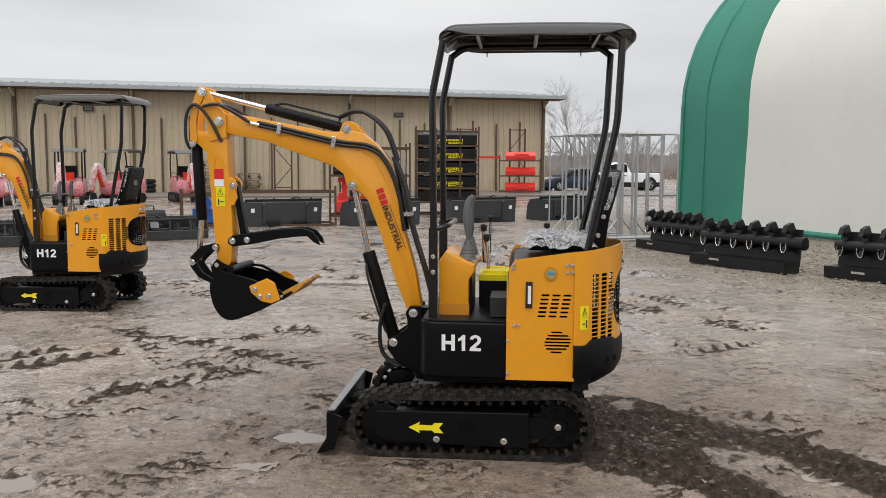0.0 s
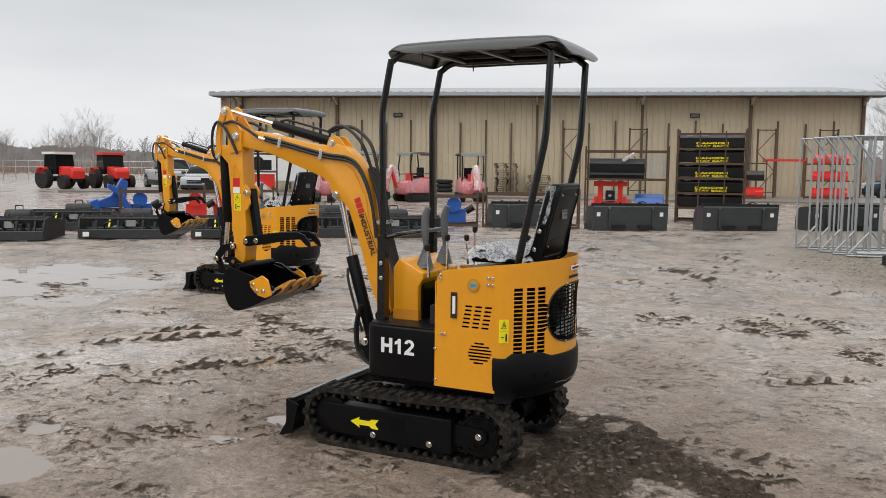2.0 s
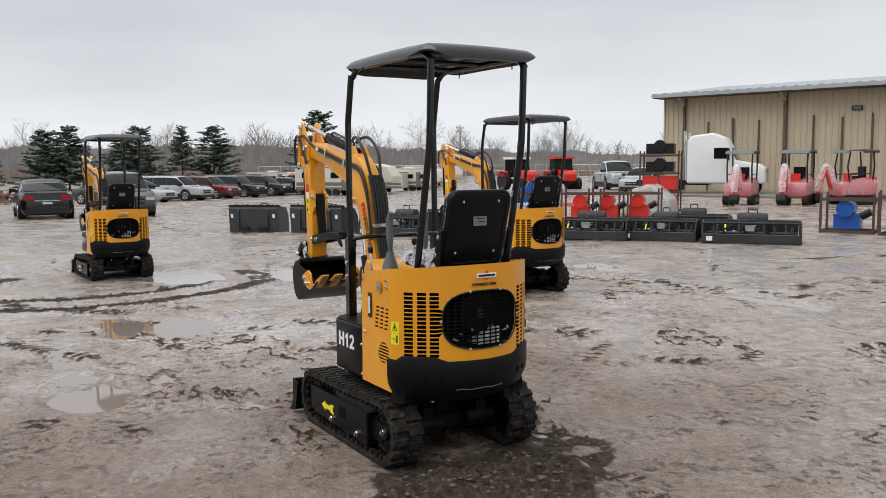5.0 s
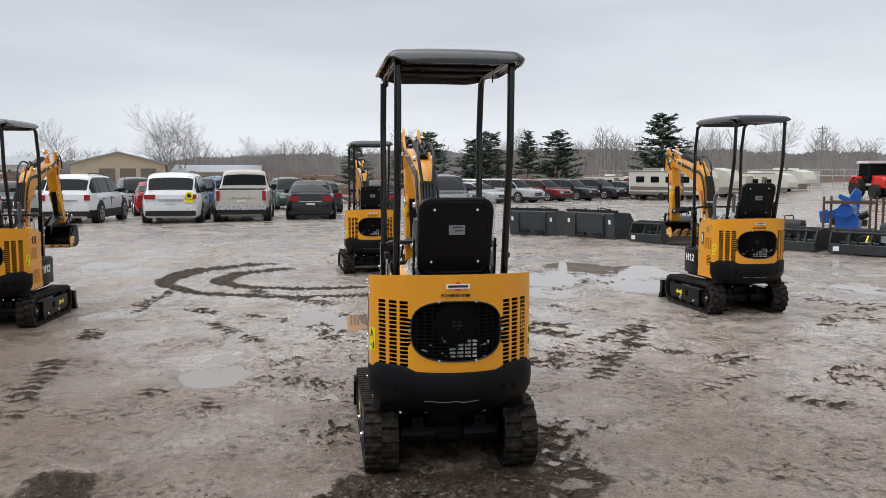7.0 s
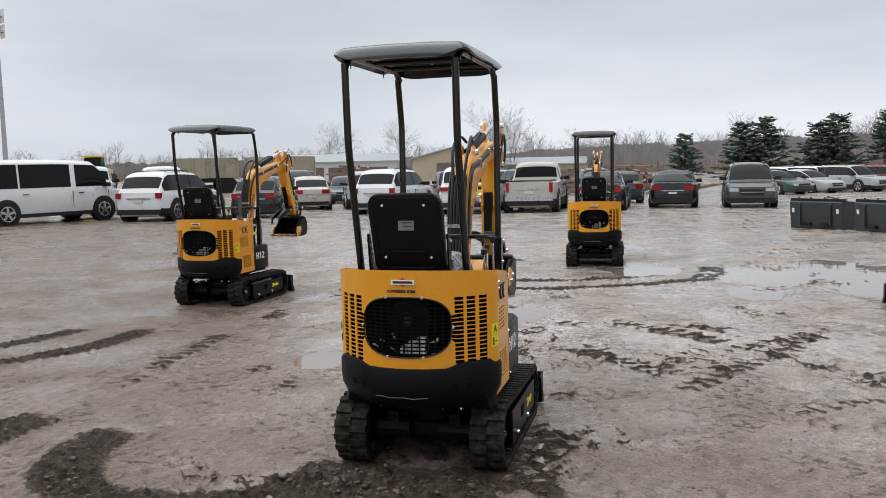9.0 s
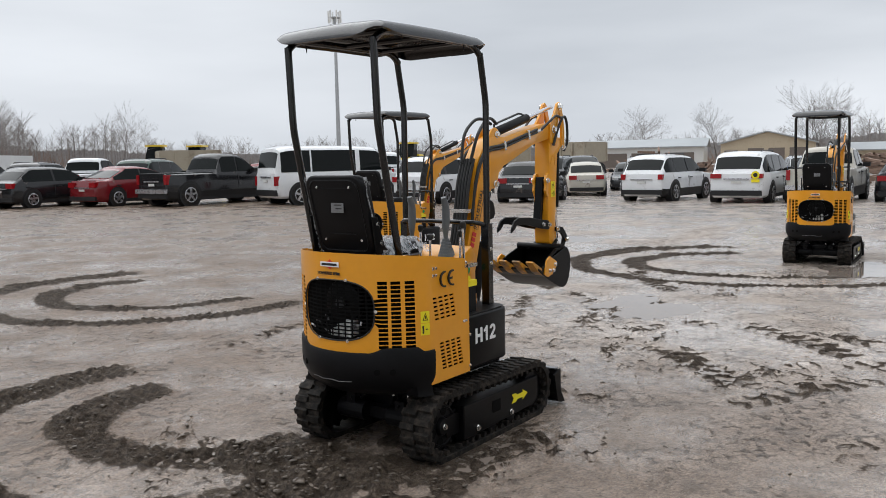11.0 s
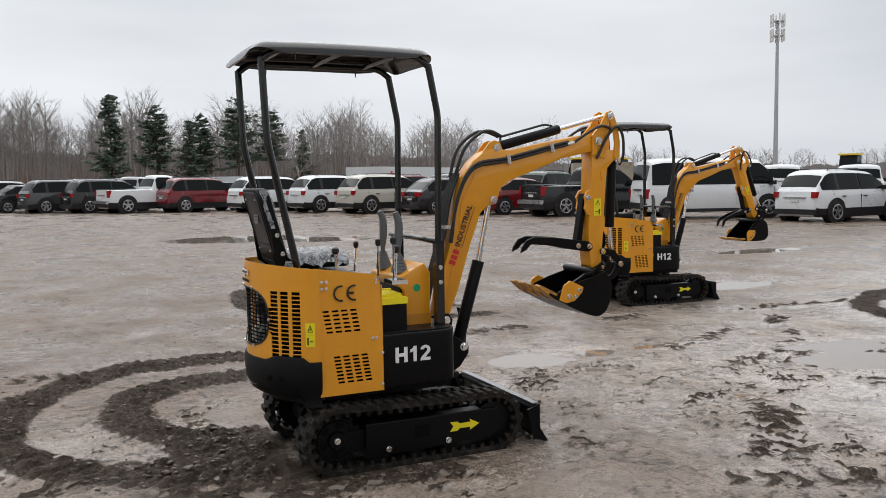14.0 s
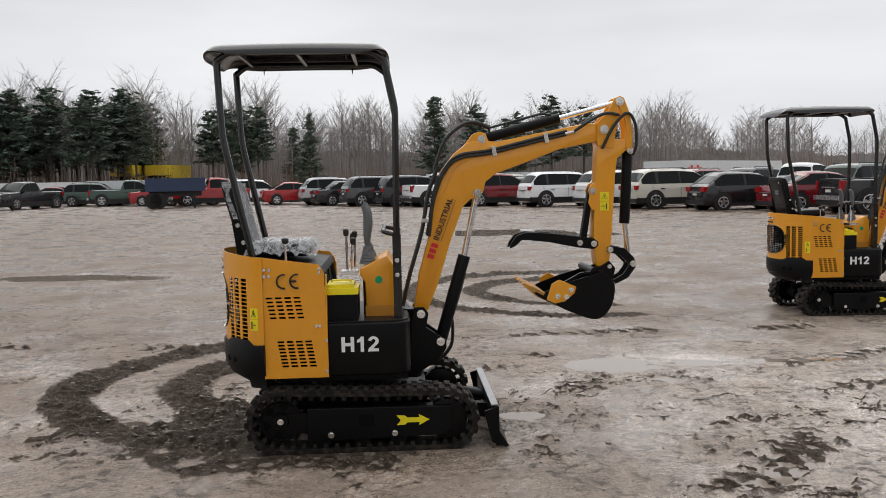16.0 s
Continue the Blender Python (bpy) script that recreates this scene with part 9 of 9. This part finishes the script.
def build_rv(length, slope):
    top = empty("camper_trailer", "long white and brown camper trailer", "trailer", "camper trailers")
    h = 3.2
    prof = [(-length / 2, 0.6), (-length / 2, h), (length * 0.3, h), (length * 0.44, h - 0.3), (length / 2, h - 1.3), (length / 2, h - 1.9), (length * 0.36, h - 2.0), (length * 0.34, 0.6)] if slope else [(-length / 2, 0.6), (-length / 2, h - 0.3), (length / 2 - 0.4, h - 0.3), (length / 2, h - 1.0), (length / 2, 0.9), (length / 2 - 0.4, 0.6)]
    part("body", prism(prof, -1.2, 1.2, 0.08), M_RVBODY, top)
    part("skirt", box(-length / 2 + 0.1, -1.21, 0.55, length * 0.33, 1.21, 0.85, 0.02), M_RVB, top)
    part("roof_edge", box(-length / 2 - 0.02, -1.22, h - 0.42 if not slope else h - 0.14, length * 0.30, 1.22, h - 0.32 if not slope else h - 0.04, 0.02), M_RVB, top)
    for s in (1, -1):
        part("stripe", box(-length / 2 + 0.2, min(1.195 * s, 1.215 * s), 1.0, length * 0.33, max(1.195 * s, 1.215 * s), 1.35), M_RVB, top)
        for i in range(4):
            x = -length * 0.40 + i * length * 0.19
            part("window", box(x, min(1.195 * s, 1.22 * s), 1.75, x + 0.9, max(1.195 * s, 1.22 * s), 2.35, 0.02), M_GLASS, top)
        part("door", box(length * 0.12, min(1.195 * s, 1.22 * s), 0.75, length * 0.12 + 0.75, max(1.195 * s, 1.22 * s), 2.65, 0.02), M_RVB, top)
        for x in (-0.6, 0.35):
            part("wheel", rod((x, 0.9 * s, 0.36), (x, 1.22 * s, 0.36), 0.36, sides=16), M_TYRE, top, smooth=True)
    part("roof_unit", box(-1, -0.5, h - 0.02 if slope else h - 0.32, 0.2, 0.5, h + 0.25 if slope else h - 0.05, 0.05), M_RVW, top)
    return top


rv1, rv2 = build_rv(10, True), build_rv(8.5, False)
LOW = Matrix.Diagonal((0.8, 0.8, 0.8, 1))
rv1.matrix_basis = pose(62.3, -29.4, 0, 0, 0, -140) @ LOW
rv2.matrix_basis = pose(59.9, -26.8, 0, 0, 0, -140) @ LOW
for src, x, y, a in ((rv1, 64.1, -36.3, -150), (rv1, 67.0, -40.0, -160), (rv2, 66.0, -34.0, 30), (rv1, 71, -31, -140), (rv2, 72, -26, -140), (rv2, 74, -45, 20)):
    copy_thing(src, pose(x, y, 0, 0, 0, a) @ LOW)


def build_telehandler(arm):
    top = empty("tractor", "red tractor with a glazed cab", "tractor", "red tractors")
    part("hood", prism([(0.2, 0.7), (0.2, 1.55), (1.6, 1.45), (1.75, 1.2), (1.7, 0.7)], -0.5, 0.5, 0.06), M_REDP, top)
    part("cab", prism([(-1.1, 1.2), (-1.0, 2.35), (0.15, 2.35), (0.3, 1.4), (0.2, 1.0), (-1.1, 1.0)], -0.72, 0.72, 0.05), M_GLASS, top)
    part("cab_roof", box(-1.15, -0.8, 2.35, 0.3, 0.8, 2.52, 0.05), M_REDP if arm else M_RVW, top)
    for s in (1, -1):
        part("fender", prism([(-1.5, 1.0), (-1.3, 1.5), (-0.6, 1.5), (-0.3, 1.0)], 0.72 * s, 1.1 * s, 0.04), M_REDP, top)
        part("rear_wheel", rod((-0.85, 0.65 * s, 0.72), (-0.85, 1.1 * s, 0.72), 0.72, sides=20), M_TYRE, top, smooth=True)
        part("front_wheel", rod((1.15, 0.6 * s, 0.48), (1.15, 0.95 * s, 0.48), 0.48, sides=18), M_TYRE, top, smooth=True)
    part("chassis", box(-1.3, -0.4, 0.5, 1.6, 0.4, 0.85, 0.04), M_STEEL_BK, top)
    return top


build_telehandler(False).matrix_basis = pose(40.2, -30.7, 0, 0, 0, 175) @ Matrix.Diagonal((0.85, 0.85, 0.85, 1))
build_telehandler(True).matrix_basis = pose(38.7, -33.0, 0, 0, 0, 160) @ Matrix.Diagonal((0.85, 0.85, 0.85, 1))


# radio mast
t = empty("radio_mast", "tall grey radio mast with antenna panels", "mast", m=pose(77.1, 71.6, 0))
part("pole", rod((0, 0, 0), (0, 0, 19.4), 0.30, 0.16, 10), M_GALV, t, smooth=True)
for zz in (17.6, 19.3):
    part("platform", rod((0, 0, zz - 0.08), (0, 0, zz), 0.75, sides=12), M_GALV, t)
    for i in range(6):
        a = 2 * math.pi * i / 6
        part("antenna_panel", box(-0.12, -0.07, 0, 0.12, 0.07, 1.5, 0.02, m=Matrix.Translation((0.75 * math.cos(a), 0.75 * math.sin(a), zz - 0.7)) @ Matrix.Rotation(a, 4, "Z")), M_RVW, t)
for x, y, h in ((88.5, -57.1, 6.8),):
    t = empty("utility_pole", "wooden utility pole with a crossarm", "pole", "utility poles", pose(x, y, 0))
    part("pole", rod((0, 0, 0), (0, 0, h), 0.10, 0.06, 8), M_TWIG, t)
    for zz, hw in ((0.35, 0.65), (0.75, 0.5)):
        arm = part("crossarm", box(-0.04, -hw, h - zz - 0.05, 0.04, hw, h - zz + 0.04), M_TWIG, t)
        for y in (-hw + 0.08, 0.2, hw - 0.08):
            part("insulator", rod((0, y, h - zz + 0.04), (0, y, h - zz + 0.16), 0.03, sides=6), M_TWIG, arm)


def build_box_trailer(length, h, mat, words, cat="trailer"):
    top = empty("box_trailer", words, cat, "box trailers")
    part("box", box(-length / 2, -1.25, 1.05, length / 2, 1.25, h, 0.04), mat, top)
    n = int(length / 0.9)
    for i in range(n + 1 if h > 2.3 else 0):
        x = -length / 2 + length * i / n
        for s in (1, -1):
            part("side_rib", box(x - 0.05, min(1.24 * s, 1.35 * s), 1.1, x + 0.05, max(1.24 * s, 1.35 * s), h - 0.05), mat, top)
    part("chassis", box(-length / 2 + 0.2, -0.6, 0.75, length / 2 - 0.2, 0.6, 1.05, 0.02), M_STEEL_BK, top)
    for x in (-length * 0.38, -length * 0.28):
        for s in (1, -1):
            part("wheel", rod((x, 0.7 * s, 0.5), (x, 1.2 * s, 0.5), 0.5, sides=16), M_TYRE, top, smooth=True)
    part("landing_leg", box(length * 0.3, -0.8, 0, length * 0.3 + 0.12, 0.8, 0.8), M_STEEL_BK, top)
    return top


bt = build_box_trailer(11.0, 1.85, M_TRAILER, "long white box trailer behind the cars")
for i, (x, y, a) in enumerate(((-18, 63, 5), (-31, 70, 5), (8, 60, 165), (-44, 62, 60))):
    if i == 0:
        bt.matrix_basis = pose(x, y, 0, 0, 0, a)
    else:
        copy_thing(bt, pose(x, y, 0, 0, 0, a))
lt = build_box_trailer(13.5, 2.25, M_TRAILER, "long white semi trailer with a red mark behind the cars")
lt.matrix_basis = pose(20.7, 49.0, 0, 0, 0, 42)
for k in range(5):
    part("mark_bar", box(-6.1 + 0.36 * k, -1.292, 1.62, -5.84 + 0.36 * k, -1.287, 1.84 + 0.14 * (k % 2)), M_RED, lt, "red brand mark")
M_NAVY = material("navy_trailer_paint", (0.014, 0.030, 0.075), 0.4, vary=0.1, scale=1)
build_box_trailer(3.5, 1.85, M_NAVY, "navy blue covered trailer among the cars").matrix_basis = pose(-13.6, 49.0, 0, 0, 0, 15)
dt = build_box_trailer(4.0, 2.42, M_TAN, "tan ribbed dump trailer with rust stains")
dt.matrix_basis = pose(48.3, 29.6, 0, 0, 0, 128)
copy_thing(dt, pose(50.5, 25.0, 0, 0, 0, 80))
copy_thing(dt, pose(34.0, 46.0, 0, 0, 0, 150))


def build_box_truck(mat, words, length=5.0):
    top = empty("box_truck", words, "truck", "box trucks")
    part("cargo_box", box(-length, -1.2, 0.95, 0.3, 1.2, 3.5, 0.04), mat, top)
    part("attic", box(0.3, -1.15, 2.45, 1.5, 1.15, 3.5, 0.06), mat, top)
    part("cab", prism([(0.3, 0.7), (0.3, 2.4), (1.2, 2.4), (1.75, 1.65), (2.6, 1.45), (2.7, 0.7)], -1.05, 1.05, 0.08), mat, top)
    part("windscreen", prism([(1.25, 2.35), (1.78, 1.68), (1.83, 1.68), (1.30, 2.38)], -0.95, 0.95), M_GLASS, top)
    part("grille", box(2.66, -0.6, 0.85, 2.74, 0.6, 1.25, 0.02), M_TRIM, top)
    for s in (1, -1):
        part("side_window", box(0.6, min(1.045 * s, 1.065 * s), 1.7, 1.35, max(1.045 * s, 1.065 * s), 2.25, 0.01), M_GLASS, top)
        for x in (-3.6, 1.8):
            part("wheel", rod((x, 0.75 * s, 0.42), (x, 1.12 * s, 0.42), 0.42, sides=16), M_TYRE, top, smooth=True)
    return top


build_box_truck(M_TRUCKY, "yellow rental box truck facing the lot").matrix_basis = pose(-27.5, 84.5, 0, 0, 0, 265)
build_box_truck(M_TRUCKY, "yellow rental box truck facing the lot").matrix_basis = pose(-24.4, 86.0, 0, 0, 0, 262)
park("suv", NAVY, -15.8, 58.0, 25)


def build_loader():
    top = empty("wheel_loader", "yellow wheel loader behind the cars", "loader", "yellow loaders")
    part("body", prism([(-2.2, 0.9), (-2.2, 1.9), (-0.3, 2.0), (-0.2, 0.9)], -0.9, 0.9, 0.08), M_TRUCKY, top)
    part("cab", prism([(-0.2, 1.0), (-0.2, 3.0), (0.9, 3.0), (1.2, 1.9), (1.0, 1.0)], -0.75, 0.75, 0.06), M_GLASS, top)
    part("cab_roof", box(-0.35, -0.85, 3.0, 1.1, 0.85, 3.15, 0.04), M_TRUCKY, top)
    part("arm", prism([(0.6, 1.4), (0.7, 1.8), (2.4, 1.2), (3.0, 0.5), (2.7, 0.4), (2.2, 0.9)], -0.5, 0.5, 0.05), M_TRUCKY, top)
    for s in (1, -1):
        for x in (-1.3, 1.4):
            part("wheel", rod((x, 0.7 * s, 0.75), (x, 1.3 * s, 0.75), 0.75, sides=18), M_TYRE, top, smooth=True)
    return top


ld = build_loader()
ld.matrix_basis = pose(42.0, 60.0, 0, 0, 0, 130)
copy_thing(ld, pose(47.0, 62.0, 0, 0, 0, 300))
copy_thing(ld, pose(64.0, 50.0, 0, 0, 0, 200))


def build_hall(w, d, h, wall, words, doors=3):
    top = empty("low_building", words, "building", "far buildings")
    part("wall", box(-w / 2, -d / 2, 0, w / 2, d / 2, h), wall, top)
    part("roof", prism([(-d / 2 - 0.4, h - 0.05), (-d / 2 - 0.4, h + 0.08), (0, h + d * 0.14), (d / 2 + 0.4, h + 0.08), (d / 2 + 0.4, h - 0.05), (0, h + d * 0.13)], -w / 2 - 0.4, w / 2 + 0.4, axis="x"), M_ROOF, top)
    for i in range(doors):
        x = -w / 2 + w * (i + 0.6) / (doors + 0.3)
        part("door", box(x - w * 0.1, -d / 2 - 0.05, 0, x + w * 0.1, -d / 2 + 0.02, h * 0.72, 0.01), M_RVB, top)
    return top


def build_garage(w, d, h, rise, wall, words, doors):
    """A low building whose gable end with its doors faces the lot."""
    top = empty("garage", words, "building", "far buildings")
    part("wall", prism([(-w / 2, 0), (-w / 2, h), (0, h + rise), (w / 2, h), (w / 2, 0)], 0, d, axis="y"), wall, top)
    for s in (1, -1):
        part("roof", prism([(s * (w / 2 + 0.3), h - 0.08), (0, h + rise + 0.02), (0, h + rise + 0.14), (s * (w / 2 + 0.3), h + 0.05)], -0.3, d + 0.3, axis="y"), M_ROOF, top)
    for i in range(doors):
        x = -w * 0.12 + w * 0.22 * i
        part("door", box(x - w * 0.085, -0.04, 0, x + w * 0.085, 0.02, h * 0.80, 0.01), M_RVB, top, "brown roller door")
    return top


build_garage(9.2, 14, 2.45, 1.15, M_CLAD, "beige garage building with brown doors", 3).matrix_basis = pose(88.0, 21.8, 0, 0, 0, -78)
build_hall(16, 7, 2.2, M_RVW, "long pale low building behind the cars", 4).matrix_basis = pose(92.0, 38.0, 0, 0, 0, -75)
build_hall(9, 6, 2.2, M_CLAD, "brown low building behind the cars").matrix_basis = pose(96.0, 12.5, 0, 0, 0, -90)
# light fence along the far side
t = empty("wire_fence", "pale wire fence with posts far behind", "fence")
for i in range(46):
    x, y = 46 + 0.9 * i, -52 + 0.5 * i
    part("post", rod((x, y, 0), (x, y, 1.7), 0.035, sides=5), M_GALV, t)
for z in (0.6, 1.15, 1.65):
    part("rail", rod((46, -52, z), (86.5, -29.5, z), 0.02, sides=4), M_GALV, t)
# heaps of timber in the far rows
for i, (x, y, h) in enumerate(((70, 26, 2.6), (66, 8, 2.0), (58, 2, 1.9))):
    V, F = [], []
    r2 = random.Random(300 + i)
    for k in range(140):
        a, rr = r2.uniform(0, 6.28), r2.random() ** 0.6 * 6
        p = Vector((x + rr * math.cos(a) * 0.7, y + rr * math.sin(a), max(0.1, h * (1 - rr / 6.5)) * r2.random() - 0.5))
        q = p + Vector((r2.uniform(-2, 2), r2.uniform(-2, 2), r2.uniform(-0.3, 0.5)))
        limb_prism(V, F, p, q, 0.14, 0.10, 4)
    tagged(new("timber_heap", raw_mesh("timber_heap", V, F, M_RUSSET)), "loose heap of brown timber behind the cars", "timber", kind="stuff")
park("pickup", SILVER, 36.5, -35.5, 150, where="parked by the tractors")
park("sedan", SILVER, 32.5, -34.0, 120, where="parked by the tractors")


# things beyond the yard follow the fall of the ground
for ob in list(bpy.context.scene.objects):
    if ob.parent is None and ob.type in ("EMPTY", "MESH") and ob.get("kind", "") not in ("structure", "stuff"):
        x, y, z = ob.matrix_basis.translation
        if x > 15 and abs(z) < 1e-6:
            ob.matrix_basis = Matrix.Translation((0, 0, float(basin(x, y)))) @ ob.matrix_basis

# the minivan with a round mark on its tailgate
badge = part("yellow_badge", rod((-2.575, -0.62, 0.98), (-2.60, -0.62, 0.98), 0.13, sides=20), M_SAFETY, badged, "round yellow sticker on the tailgate")
part("badge_mark", rod((-2.60, -0.62, 0.98), (-2.605, -0.62, 0.98), 0.07, sides=16), M_TEXT, badge)
part("badge_foot", box(-2.60, -0.75, 0.74, -2.575, -0.49, 0.84, 0.005), M_SAFETY, badge)

# ---- the machines on the lot ----
main_machine = build_excavator("yellow and black mini excavator standing on muddy tracks")
for (fx, fy, head), words in zip(FOOT[2:], ("yellow mini excavator beside the row of black attachments", "yellow mini excavator in front of the parked cars")):
    m = copy_thing(main_machine, pose(fx, fy, float(basin(fx, fy)), 0, 0, head))
    m["label"] = words
reaching = build_excavator("yellow mini excavator with its stick reaching out", arm_turn=-24, film=False)
reaching.matrix_basis = pose(FOOT[1][0], FOOT[1][1], float(basin(*FOOT[1][:2])), 0, 0, FOOT[1][2])
